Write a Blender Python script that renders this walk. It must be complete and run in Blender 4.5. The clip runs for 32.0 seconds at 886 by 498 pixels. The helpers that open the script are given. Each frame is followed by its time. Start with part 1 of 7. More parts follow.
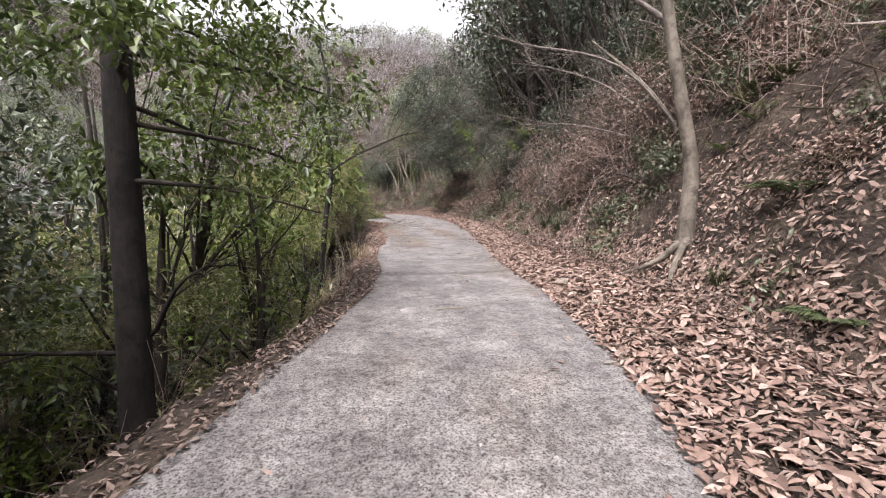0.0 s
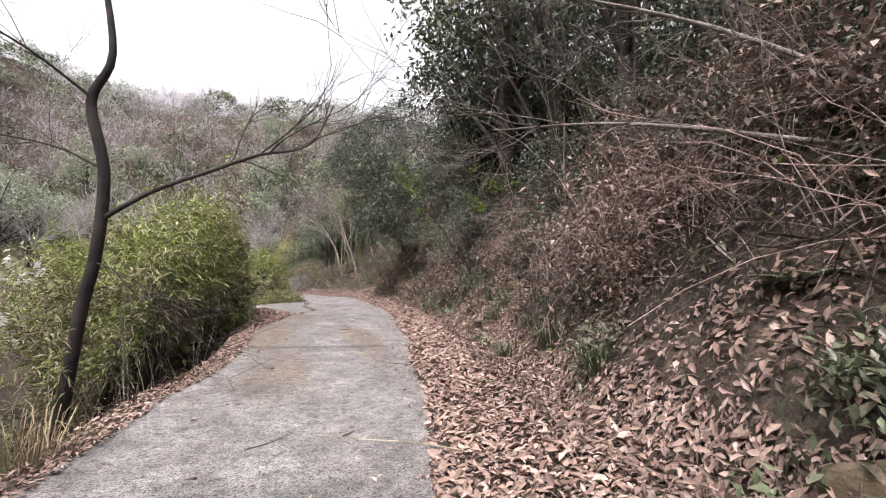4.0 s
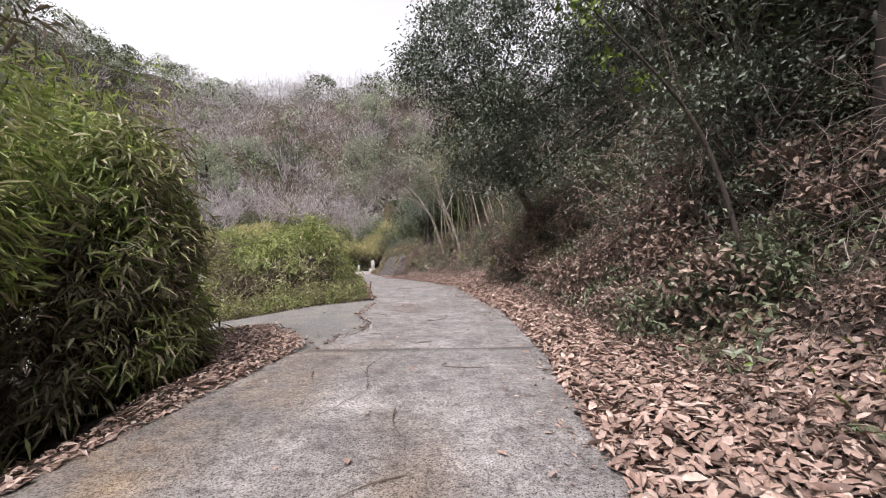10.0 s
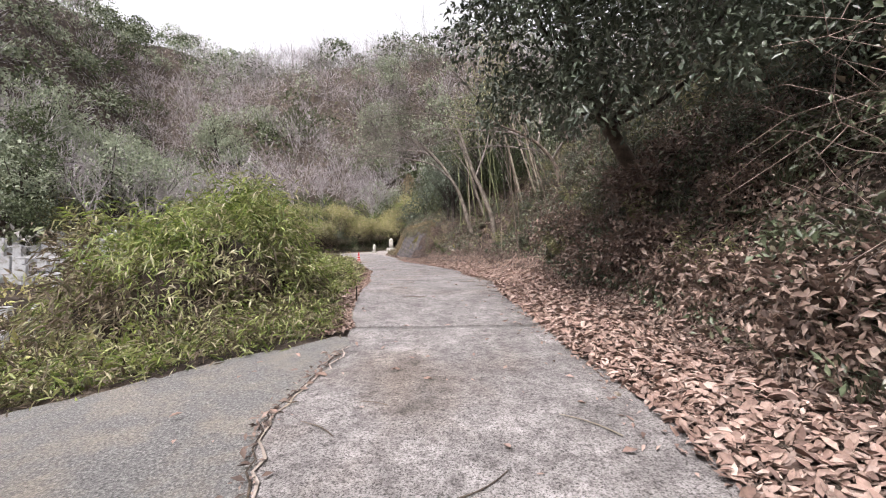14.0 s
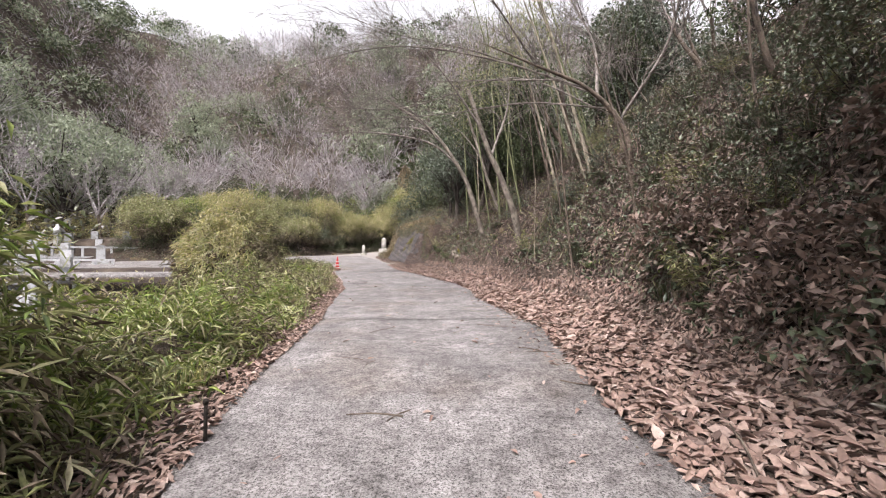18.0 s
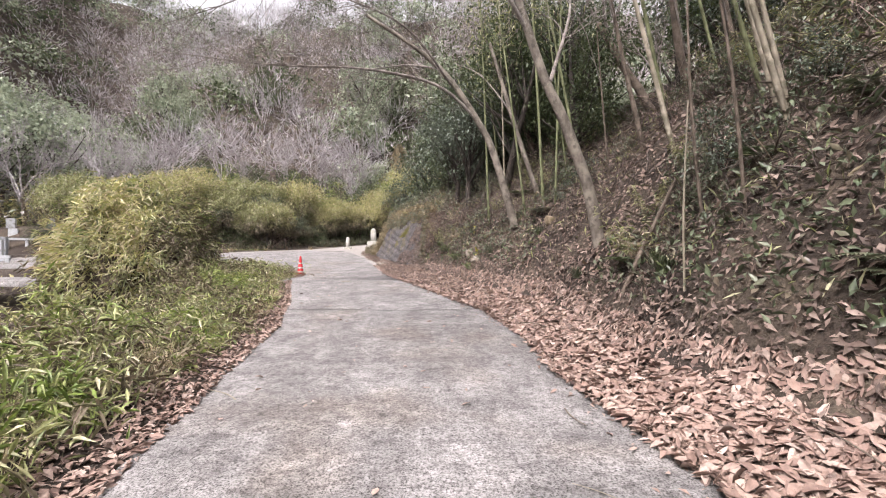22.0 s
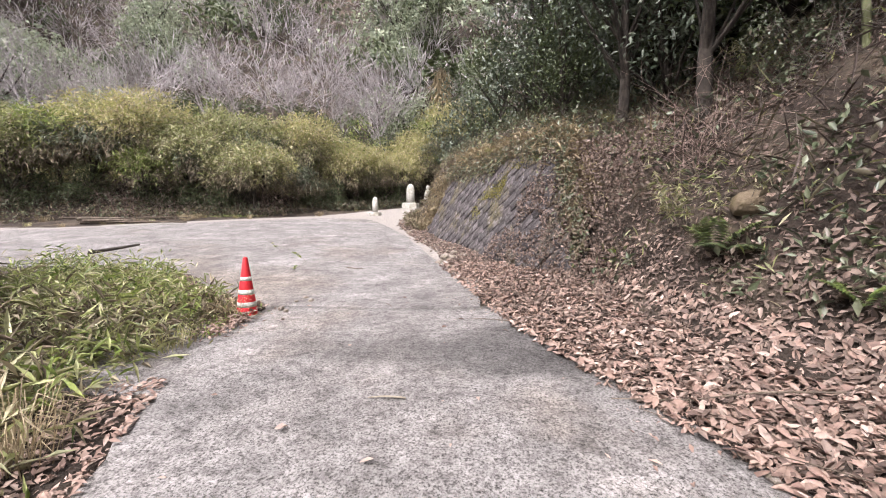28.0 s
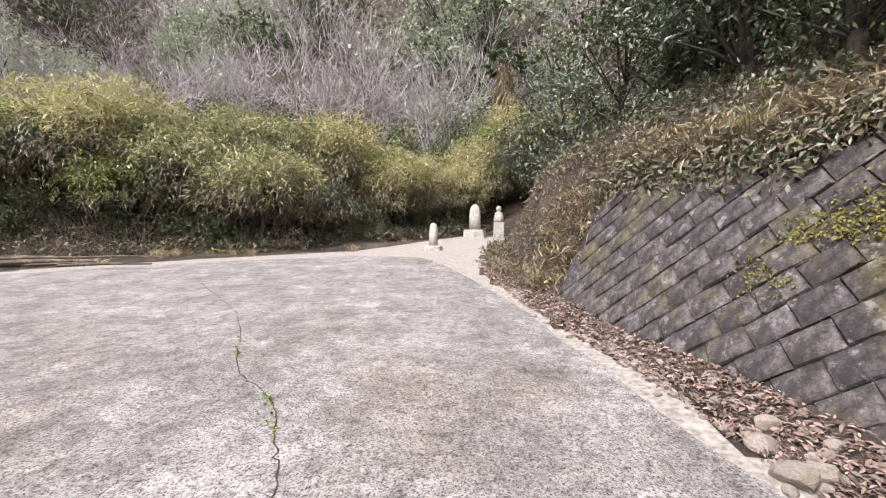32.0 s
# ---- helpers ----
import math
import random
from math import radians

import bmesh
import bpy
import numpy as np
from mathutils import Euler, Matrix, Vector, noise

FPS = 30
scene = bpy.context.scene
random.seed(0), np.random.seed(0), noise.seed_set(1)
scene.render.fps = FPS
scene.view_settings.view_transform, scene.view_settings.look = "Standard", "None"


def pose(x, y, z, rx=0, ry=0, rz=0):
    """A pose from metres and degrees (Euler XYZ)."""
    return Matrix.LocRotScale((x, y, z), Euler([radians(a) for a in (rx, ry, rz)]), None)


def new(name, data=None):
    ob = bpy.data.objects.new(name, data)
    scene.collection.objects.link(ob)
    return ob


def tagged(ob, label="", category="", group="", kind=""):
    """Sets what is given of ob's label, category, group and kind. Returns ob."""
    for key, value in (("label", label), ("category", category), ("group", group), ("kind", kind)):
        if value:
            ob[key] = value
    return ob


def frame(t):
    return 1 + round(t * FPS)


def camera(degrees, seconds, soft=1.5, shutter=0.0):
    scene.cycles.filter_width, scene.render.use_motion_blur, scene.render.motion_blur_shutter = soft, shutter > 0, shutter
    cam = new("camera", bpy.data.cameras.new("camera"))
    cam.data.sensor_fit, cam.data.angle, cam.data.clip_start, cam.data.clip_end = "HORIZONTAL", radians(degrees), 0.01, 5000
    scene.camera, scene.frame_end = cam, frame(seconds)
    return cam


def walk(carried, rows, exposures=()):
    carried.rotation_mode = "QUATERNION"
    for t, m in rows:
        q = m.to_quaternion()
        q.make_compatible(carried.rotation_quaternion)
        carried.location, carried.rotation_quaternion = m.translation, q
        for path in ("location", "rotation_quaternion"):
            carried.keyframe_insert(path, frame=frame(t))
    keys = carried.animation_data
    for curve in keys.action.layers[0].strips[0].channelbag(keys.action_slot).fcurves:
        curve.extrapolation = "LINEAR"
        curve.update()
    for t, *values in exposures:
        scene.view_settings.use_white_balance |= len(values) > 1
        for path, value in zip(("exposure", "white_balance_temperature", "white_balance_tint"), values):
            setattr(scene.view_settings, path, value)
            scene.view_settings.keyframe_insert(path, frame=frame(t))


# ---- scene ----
# ---------------------------------------------------------------- camera: seconds, x, y, z, yaw, pitch, roll
PATH = [
    (0, 0.000, 0.000, 1.400, -13.78, -1.73, -0.49), (0.5, 0.138, 0.708, 1.537, -14.26, 0.15, -0.53), (1, 0.402, 1.302, 1.654, -15.86, 2.77, -0.28),
    (1.5, 0.672, 1.916, 1.722, -18.63, 4.84, -0.21), (2, 0.952, 2.420, 1.835, -21.71, 6.16, -0.05), (2.5, 1.201, 3.065, 1.908, -24.13, 6.96, -0.13),
    (4.5, 2.492, 6.428, 2.129, -15.73, 9.01, 0.93), (5, 2.591, 7.115, 2.175, -12.01, 8.29, 0.60), (5.5, 2.731, 7.722, 2.193, -9.75, 7.30, 0.42),
    (6, 2.796, 8.371, 2.249, -8.31, 6.51, 0.28), (6.5, 2.921, 8.957, 2.287, -6.60, 5.84, 0.12), (7, 2.951, 9.593, 2.375, -4.73, 5.06, -0.03),
    (7.5, 3.115, 10.185, 2.379, -3.27, 4.08, -0.25), (8, 3.182, 10.827, 2.443, -2.87, 3.26, -0.40), (8.5, 3.299, 11.438, 2.533, -3.05, 3.22, -0.32),
    (9, 3.439, 12.182, 2.610, -3.43, 3.90, -0.35), (9.5, 3.527, 12.863, 2.664, -3.86, 4.92, -0.30), (10, 3.595, 13.609, 2.711, -4.47, 5.72, -0.18),
    (10.5, 3.596, 14.257, 2.828, -5.12, 6.24, -0.36), (11, 3.621, 14.935, 2.938, -5.71, 6.76, -0.24), (11.5, 3.525, 15.638, 3.010, -5.92, 6.81, -0.22),
    (12, 3.567, 16.317, 3.096, -5.81, 6.31, -0.26), (12.5, 3.503, 16.960, 3.208, -5.12, 5.69, -0.30), (13, 3.614, 17.654, 3.282, -3.76, 4.59, -0.50),
    (13.5, 3.658, 18.340, 3.321, -2.12, 3.30, -0.68), (14, 3.847, 18.946, 3.384, -1.03, 2.26, -0.67), (14.5, 3.907, 19.599, 3.431, -0.49, 1.77, -0.63),
    (16.5, 3.831, 21.911, 3.617, -0.81, 1.16, -0.48), (17, 3.884, 22.595, 3.695, -1.49, 1.39, -0.23), (17.5, 3.888, 23.369, 3.790, -1.65, 1.77, -0.20),
    (18, 3.846, 24.007, 3.869, -1.16, 2.01, -0.25), (18.5, 3.800, 24.733, 3.936, -0.52, 2.11, -0.29), (19, 3.803, 25.411, 4.010, -0.22, 1.95, -0.37),
    (19.5, 3.843, 26.096, 4.095, -0.41, 1.78, -0.39), (20, 3.715, 26.750, 4.209, -0.89, 1.76, -0.48), (20.5, 3.748, 27.366, 4.289, -1.57, 1.93, -0.44),
    (21, 3.648, 28.085, 4.328, -2.06, 2.03, -0.43), (21.5, 3.672, 28.811, 4.288, -2.34, 1.59, -0.29), (22, 3.564, 29.610, 4.292, -1.84, 0.63, 0.03),
    (22.5, 3.462, 30.366, 4.340, -0.69, -0.66, 0.09), (23, 3.244, 31.156, 4.354, 0.92, -1.70, 0.19), (23.5, 3.116, 31.837, 4.393, 2.55, -2.47, -0.01),
    (24, 2.925, 32.658, 4.470, 3.61, -2.61, 0.89), (24.5, 2.757, 33.337, 4.415, 4.48, -3.02, 0.17), (26.5, 2.069, 36.751, 4.536, 2.91, -5.64, 0.35),
    (27, 1.964, 37.500, 4.598, 2.29, -5.56, 0.43), (27.5, 1.894, 38.076, 4.629, 1.75, -5.35, 0.37), (28, 1.649, 38.807, 4.701, 1.35, -4.96, 0.33),
    (28.5, 1.491, 39.441, 4.739, 0.77, -4.76, 0.44), (29, 1.375, 40.181, 4.818, -0.37, -4.44, 0.55), (29.5, 1.191, 40.854, 4.886, -1.59, -3.83, 0.65),
    (30, 0.991, 41.607, 4.911, -2.03, -3.18, 0.68), (30.5, 0.778, 42.307, 4.919, -1.13, -2.80, 0.69), (31, 0.579, 43.054, 4.959, 1.04, -2.69, 0.51),
    (31.5, 0.328, 43.680, 4.997, 3.93, -2.47, 0.49), (32, -0.002, 44.372, 5.035, 6.24, -2.11, 0.35),
]


def aim(x, y, z, yaw, pitch, roll):
    return pose(x, y, z, 90 + pitch, 0, yaw) @ pose(0, 0, 0, 0, 0, roll)


cam = camera(93.19, 32.0, soft=1.1)
walk(cam, [(t, aim(*row)) for t, *row in PATH], exposures=[(0, 1.72), (2, 1.76), (6, 1.6), (9, 1.46), (13, 1.58), (19, 1.7), (24, 1.88), (28, 1.85), (32, 1.78)])

# ---------------------------------------------------------------- overcast daylight
world = bpy.data.worlds.new("overcast")
scene.world = world
world.use_nodes = True
wn = world.node_tree
wn.nodes.clear()
sky = wn.nodes.new("ShaderNodeTexSky")
sky.sky_type, sky.sun_disc = "NISHITA", False
sky.sun_elevation, sky.sun_rotation = radians(54), radians(-142)
sky.air_density, sky.dust_density, sky.ozone_density = 1.0, 6.0, 1.0
grey = wn.nodes.new("ShaderNodeHueSaturation")
grey.inputs["Saturation"].default_value = 0.05
back = wn.nodes.new("ShaderNodeBackground")
back.inputs["Strength"].default_value = 0.15
out = wn.nodes.new("ShaderNodeOutputWorld")
wn.links.new(sky.outputs[0], grey.inputs["Color"])
tint = wn.nodes.new("ShaderNodeMix")
tint.data_type, tint.blend_type = "RGBA", "MULTIPLY"
tint.inputs[0].default_value = 1.0
tint.inputs[7].default_value = (1.012, 0.985, 1.03, 1)
wn.links.new(grey.outputs[0], tint.inputs[6])
wn.links.new(tint.outputs[2], back.inputs[0])
wn.links.new(back.outputs[0], out.inputs[0])
sun = new("sun", bpy.data.lights.new("sun", "SUN"))
sun.data.energy, sun.data.angle, sun.data.color = 1.15, radians(22), (1.0, 0.92, 0.88)
sun.matrix_world = pose(0, 0, 60, 36, 0, -38)

# ---------------------------------------------------------------- the lie of the land
LEFT_EDGE = ((-3.6, -9), (-2.2, -4), (-1.3, 0), (-0.9, 2), (-0.57, 2.8), (-0.2, 3.8), (0.35, 5.7), (0.66, 7.4), (0.7, 9), (0.95, 11.2),
             (1.24, 12.2), (1.45, 14), (1.4, 15.7), (1.6, 16.7), (2.05, 18.7), (2.1, 19.3), (1.65, 20.3), (1.15, 20.85), (0.2, 20.9), (-1.2, 20.5), (-3.4, 18.7), (-5.8, 15.4), (-7.6, 16.6),
             (-4.2, 20.6), (-0.9, 22.5), (0.75, 22.9), (2.05, 24.0), (2.68, 24.7), (2.45, 25.6), (2.25, 27.3), (2.12, 29), (1.93, 31), (1.72, 32.1),
             (1.45, 33.9), (1.2, 36.2), (0.95, 37.0), (0.62, 38.5), (0.1, 40), (-0.38, 41.6), (-0.45, 42.9), (-0.48, 43.55), (-1.35, 43.95), (-2.3, 44.95),
             (-4.0, 45.5), (-14, 45.2), (-45, 42))
RIGHT_EDGE = ((-0.9, -9), (0.3, -4), (1.25, 0), (1.66, 1.45), (2.0, 2.3), (2.24, 3.3), (2.5, 4.2), (2.78, 5.3), (2.98, 6.5), (3.38, 8.7),
              (4.0, 10.9), (4.3, 12.9), (4.68, 14.3), (4.93, 16.4), (5.3, 18.4), (5.45, 20), (5.58, 22.3), (5.42, 23.8), (5.4, 25), (5.25, 27.3),
              (5.48, 30), (5.2, 32.2), (4.95, 34), (4.97, 35.4), (4.65, 37.5), (4.0, 39), (3.3, 40.6), (2.85, 41.6), (2.36, 42.8), (1.95, 44.4),
              (1.6, 45.6), (1.15, 47.5), (0.3, 50.2), (-0.25, 52.5), (-0.5, 54.5), (-0.2, 57), (1.0, 59.6), (1.7, 61.5))
FAR_EDGE = ((1.7, 61.5), (-0.9, 61.8), (-2.5, 58.2), (-3.6, 55.4), (-6.6, 53.7), (-10.0, 51.3), (-16, 49.8), (-45, 47))
ROAD_Z = ((-30, -1.9), (-9, -0.9), (0, 0.02), (3, 0.48), (7, 0.77), (10, 1.0), (13, 1.3), (16, 1.66), (20, 2.06), (24, 2.46), (28, 2.87),
          (31, 2.96), (34, 3.05), (38, 3.24), (41, 3.48), (44, 3.64), (50, 4.08), (56, 4.58), (62, 5.0), (90, 7), (400, 20))
VALLEY_Z = ((-60, -6), (-20, -4.2), (0, -3.2), (10, -2.6), (20, -1.3), (30, 0.2), (38, 1.1), (44, 2.6), (50, 3.7), (56, 4.3), (63, 5.0), (100, 7), (400, 20))
BANK_FOOT = ((-20, 1.2), (5, 1.2), (10, 1.4), (20, 1.55), (25, 1.4), (28, 1.2), (33, 0.85), (40, 0.85), (43, 1.0), (44, 1.2), (45.5, 1.1), (47, 0.95), (50, 0.62), (56, 0.6))
BANK_WALL = ((0, 0), (1, 0.03), (1.25, 0.08), (2.08, 1.86), (2.4, 2.1), (4, 2.9), (9, 5.4), (16, 9.5), (40, 22), (120, 40), (400, 60))
BANK_EASE = ((8, 1), (11, 0.76), (17, 0.74), (20.5, 1), (38, 1), (41, 0.82), (44, 0.9))
BANK = ((0, 0), (1, 0.22), (2.7, 2.6), (4.7, 4.6), (9, 8.6), (16, 14), (40, 28), (120, 45), (400, 60))
LEFT_RAVINE = ((0, 0), (0.4, -0.08), (0.75, -0.65), (1.3, -1.6), (3.2, -2.6), (6, -3.0), (9, -3.6))
LEFT_GRASS = ((0, 0), (0.6, -0.03), (1.6, -0.3), (4, -0.9), (9, -1.8))


def table(t, rows):
    a = np.array(rows, float)
    return np.interp(t, a[:, 0], a[:, 1])


def edge_distance(x, y, line):
    p = np.array(line, float)
    best = np.full(np.shape(x), 1e9)
    for (ax, ay), (bx, by) in zip(p[:-1], p[1:]):
        ux, uy = bx - ax, by - ay
        s = np.clip(((x - ax) * ux + (y - ay) * uy) / (ux * ux + uy * uy), 0, 1)
        best = np.minimum(best, np.hypot(x - ax - s * ux, y - ay - s * uy))
    return best


def on_road(x, y):
    ring = np.array(LEFT_EDGE + FAR_EDGE[::-1] + RIGHT_EDGE[::-1], float)
    inside = np.zeros(np.shape(x), bool)
    for (ax, ay), (bx, by) in zip(ring, np.roll(ring, -1, 0)):
        if ay != by:
            inside ^= ((ay > y) != (by > y)) & (x < (bx - ax) * (y - ay) / (by - ay) + ax)
    return inside


def lattice(ix, iy, seed):
    n = (ix.astype(np.int64) * 374761393 + iy.astype(np.int64) * 668265263 + seed * 974711) & 0x7FFFFFFF
    n = ((n ^ (n >> 13)) * 1274126177) & 0x7FFFFFFF
    return ((n ^ (n >> 16)) & 0xFFFF) / 65535.0


def bumps(x, y, size, seed=1):
    """Smooth noise from -1 to 1 with hills about size metres apart."""
    u, v = np.asarray(x, float) / size, np.asarray(y, float) / size
    i, j = np.floor(u), np.floor(v)
    f, g = u - i, v - j
    f, g = f * f * (3 - 2 * f), g * g * (3 - 2 * g)
    a, b = lattice(i, j, seed), lattice(i + 1, j, seed)
    c, d = lattice(i, j + 1, seed), lattice(i + 1, j + 1, seed)
    return 2 * ((a * (1 - f) + b * f) * (1 - g) + (c * (1 - f) + d * f) * g) - 1


def road_z(x, y):
    """The road's surface; the side road falls away to the left."""
    side = np.clip(1.3 - x, 0, 12) * np.clip((24.5 - y) / 1.5, 0, 1) * np.clip((y - 12) / 2, 0, 1)
    return table(y, ROAD_Z) - 0.13 * side


def land(x, y, rough=True):
    """The height of the ground."""
    x, y = np.asarray(x, float), np.asarray(y, float)
    dl, dr, df = edge_distance(x, y, LEFT_EDGE), edge_distance(x, y, RIGHT_EDGE), edge_distance(x, y, FAR_EDGE)
    z0 = road_z(x, y)
    foot = table(y, BANK_FOOT)
    along = np.where(dr < foot, dr / foot, 1 + dr - foot)
    walled = np.clip((y - 44.2) / 1.3, 0, 1)
    right = z0 + table(along, BANK) * table(y, BANK_EASE) * (1 - walled) + table(along, BANK_WALL) * walled
    valley = table(y, VALLEY_Z)
    grassy = np.clip((y - 16.4) / 1.6, 0, 1)
    near = z0 + table(dl, LEFT_RAVINE) * (1 - grassy) + table(dl, LEFT_GRASS) * grassy
    to_floor = np.clip((dl - 2.0) / 6, 0, 1)
    left = near * (1 - to_floor) + valley * to_floor
    far = z0 + np.clip(df - 2.3, 0, 2.0) * 0.6
    wl, wr, wf = 1 / (dl ** 7 + 0.001), 1 / (dr ** 7 + 0.001), 1 / (df ** 7 + 0.001)
    z = (left * wl + right * wr + far * wf) / (wl + wr + wf)
    # the hills across the valley and at its head
    away = np.maximum(-x - 23 - np.clip((y - 45) * 0.0, 0, 9), (y - 65) - np.clip(-x - 12, 0, 40) * 0.25)
    k = np.clip(away / 48, 0, 1)
    hill = 27 * k * k * (3 - 2 * k) + np.clip(away, 0, 400) * 0.05
    hill = hill * (1 + 0.5 * np.clip((-x - 40) / 24, 0, 1))
    z = z + hill
    inside = on_road(x, y)
    if rough:
        amount = np.clip(np.minimum(np.minimum(dl, dr), df) / 2.5, 0, 1) * ~inside
        z = z + amount * (0.22 * bumps(x, y, 2.3, 3) + 0.09 * bumps(x, y, 0.8, 4) + 0.035 * bumps(x, y, 0.33, 5))
        z = z + np.clip((dr - 1.3) / 1.5, 0, 1) * np.clip((8 - dr) / 2, 0, 1) * np.clip((45 - y) / 2, 0, 1) * (dr < dl) * ~inside * (0.2 * bumps(x, y, 1.3, 14) + 0.12 * bumps(x, y, 0.55, 15))
        z = z + np.clip(away / 20, 0, 1) * 1.5 * bumps(x, y, 11, 6)
    return np.where(inside, z0, z)


# ---------------------------------------------------------------- materials
def material(name, build, rough=0.9):
    m = bpy.data.materials.new(name)
    m.use_nodes = True
    nt = m.node_tree
    bsdf = nt.nodes["Principled BSDF"]
    bsdf.inputs["Roughness"].default_value = rough
    bsdf.inputs["Specular IOR Level"].default_value = 0.3
    build(nt, bsdf)
    return m


def node(nt, kind, **inputs):
    n = nt.nodes.new(kind)
    for key, value in inputs.items():
        n.inputs[key.replace("_", " ")].default_value = value
    return n


def noise_of(nt, scale, detail=5.0, rough=0.6, stretch=None, where="Object"):
    co = nt.nodes.new("ShaderNodeTexCoord")
    n = node(nt, "ShaderNodeTexNoise", Scale=scale, Detail=detail, Roughness=rough)
    if stretch:
        mp = nt.nodes.new("ShaderNodeMapping")
        mp.inputs["Scale"].default_value = stretch
        nt.links.new(co.outputs[where], mp.inputs[0])
        nt.links.new(mp.outputs[0], n.inputs["Vector"])
    else:
        nt.links.new(co.outputs[where], n.inputs["Vector"])
    return n.outputs["Fac"]


def ramp(nt, fac, *stops):
    r = nt.nodes.new("ShaderNodeValToRGB")
    e = r.color_ramp.elements
    while len(e) < len(stops):
        e.new(0.5)
    for s, (at, col) in zip(e, stops):
        s.position, s.color = at, (*col, 1)
    nt.links.new(fac, r.inputs[0])
    return r.outputs[0]


def blend(nt, fac, a, b, how="MIX"):
    m = nt.nodes.new("ShaderNodeMix")
    m.data_type, m.blend_type = "RGBA", how
    for value, socket in ((fac, m.inputs[0]), (a, m.inputs[6]), (b, m.inputs[7])):
        if isinstance(value, (int, float)):
            socket.default_value = value
        elif isinstance(value, tuple):
            socket.default_value = (*value, 1)
        else:
            nt.links.new(value, socket)
    return m.outputs[2]


def relief(nt, bsdf, fac, strength, distance):
    b = node(nt, "ShaderNodeBump", Strength=strength, Distance=distance)
    nt.links.new(fac, b.inputs["Height"])
    nt.links.new(b.outputs[0], bsdf.inputs["Normal"])


def concrete(nt, b):
    big, blotch = noise_of(nt, 0.45, 5, 0.6), noise_of(nt, 1.9, 7, 0.72)
    mottle, speck = noise_of(nt, 9, 6, 0.7), noise_of(nt, 75, 4, 0.75)
    base = ramp(nt, blotch, (0.32, (0.15, 0.143, 0.141)), (0.46, (0.225, 0.213, 0.211)), (0.56, (0.28, 0.266, 0.263)), (0.7, (0.42, 0.402, 0.398)))
    grit = noise_of(nt, 34, 5, 0.75)
    base = blend(nt, 1.0, base, ramp(nt, grit, (0.36, (0.32, 0.31, 0.305)), (0.47, (0.8, 0.79, 0.785)), (0.6, (1, 1, 1))), "MULTIPLY")
    base = blend(nt, 1.0, base, ramp(nt, mottle, (0.34, (0.5, 0.49, 0.485)), (0.5, (0.88, 0.87, 0.865)), (0.66, (1, 1, 1))), "MULTIPLY")
    col = blend(nt, 1.0, base, ramp(nt, speck, (0.37, (0.14, 0.135, 0.13)), (0.46, (0.7, 0.69, 0.685)), (0.55, (1.08, 1.08, 1.08))), "MULTIPLY")
    wash = noise_of(nt, 0.9, 6, 0.65, (1.5, 0.3, 1))
    col = blend(nt, ramp(nt, wash, (0.47, (0, 0, 0)), (0.68, (0.42, 0.42, 0.42))), col, blend(nt, 1.0, col, (0.6, 0.56, 0.53), "MULTIPLY"))
    col = blend(nt, ramp(nt, big, (0.55, (0, 0, 0)), (0.7, (0.45, 0.45, 0.45))), col, blend(nt, 1.0, col, (0.78, 0.63, 0.47), "MULTIPLY"))
    # brown wash stains
    for x, y, rx, ry, k in ((3.65, 14.6, 0.5, 2.2, 0.7), (1.7, 15.6, 0.8, 2.6, 0.95), (2.1, 12.4, 0.6, 2.0, 0.7), (2.4, 17.9, 0.6, 1.8, 0.6)):
        co = nt.nodes.new("ShaderNodeTexCoord")
        mp = nt.nodes.new("ShaderNodeMapping")
        mp.inputs["Location"].default_value = (-x / rx, -y / ry, 0)
        mp.inputs["Scale"].default_value = (1 / rx, 1 / ry, 0)
        ball = nt.nodes.new("ShaderNodeTexGradient")
        ball.gradient_type = "SPHERICAL"
        nt.links.new(co.outputs["Object"], mp.inputs[0])
        nt.links.new(mp.outputs[0], ball.inputs[0])
        soft = ramp(nt, ball.outputs["Fac"], (0.0, (0, 0, 0)), (0.55, (k, k, k)))
        spot = blend(nt, 1.0, soft, ramp(nt, blotch, (0.36, (0.1, 0.1, 0.1)), (0.56, (1, 1, 1))), "MULTIPLY")
        col = blend(nt, spot, col, blend(nt, 1.0, col, (0.72, 0.58, 0.42), "MULTIPLY"))
    nt.links.new(col, b.inputs["Base Color"])
    relief(nt, b, grit, 0.7, 0.008)


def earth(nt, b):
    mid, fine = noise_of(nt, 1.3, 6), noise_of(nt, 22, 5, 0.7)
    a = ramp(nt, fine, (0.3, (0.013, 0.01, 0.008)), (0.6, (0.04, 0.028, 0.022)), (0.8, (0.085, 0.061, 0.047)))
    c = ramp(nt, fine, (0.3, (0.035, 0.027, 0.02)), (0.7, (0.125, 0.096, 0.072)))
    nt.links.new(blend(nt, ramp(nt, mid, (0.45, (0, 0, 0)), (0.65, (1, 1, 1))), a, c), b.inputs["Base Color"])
    relief(nt, b, fine, 1.0, 0.05)


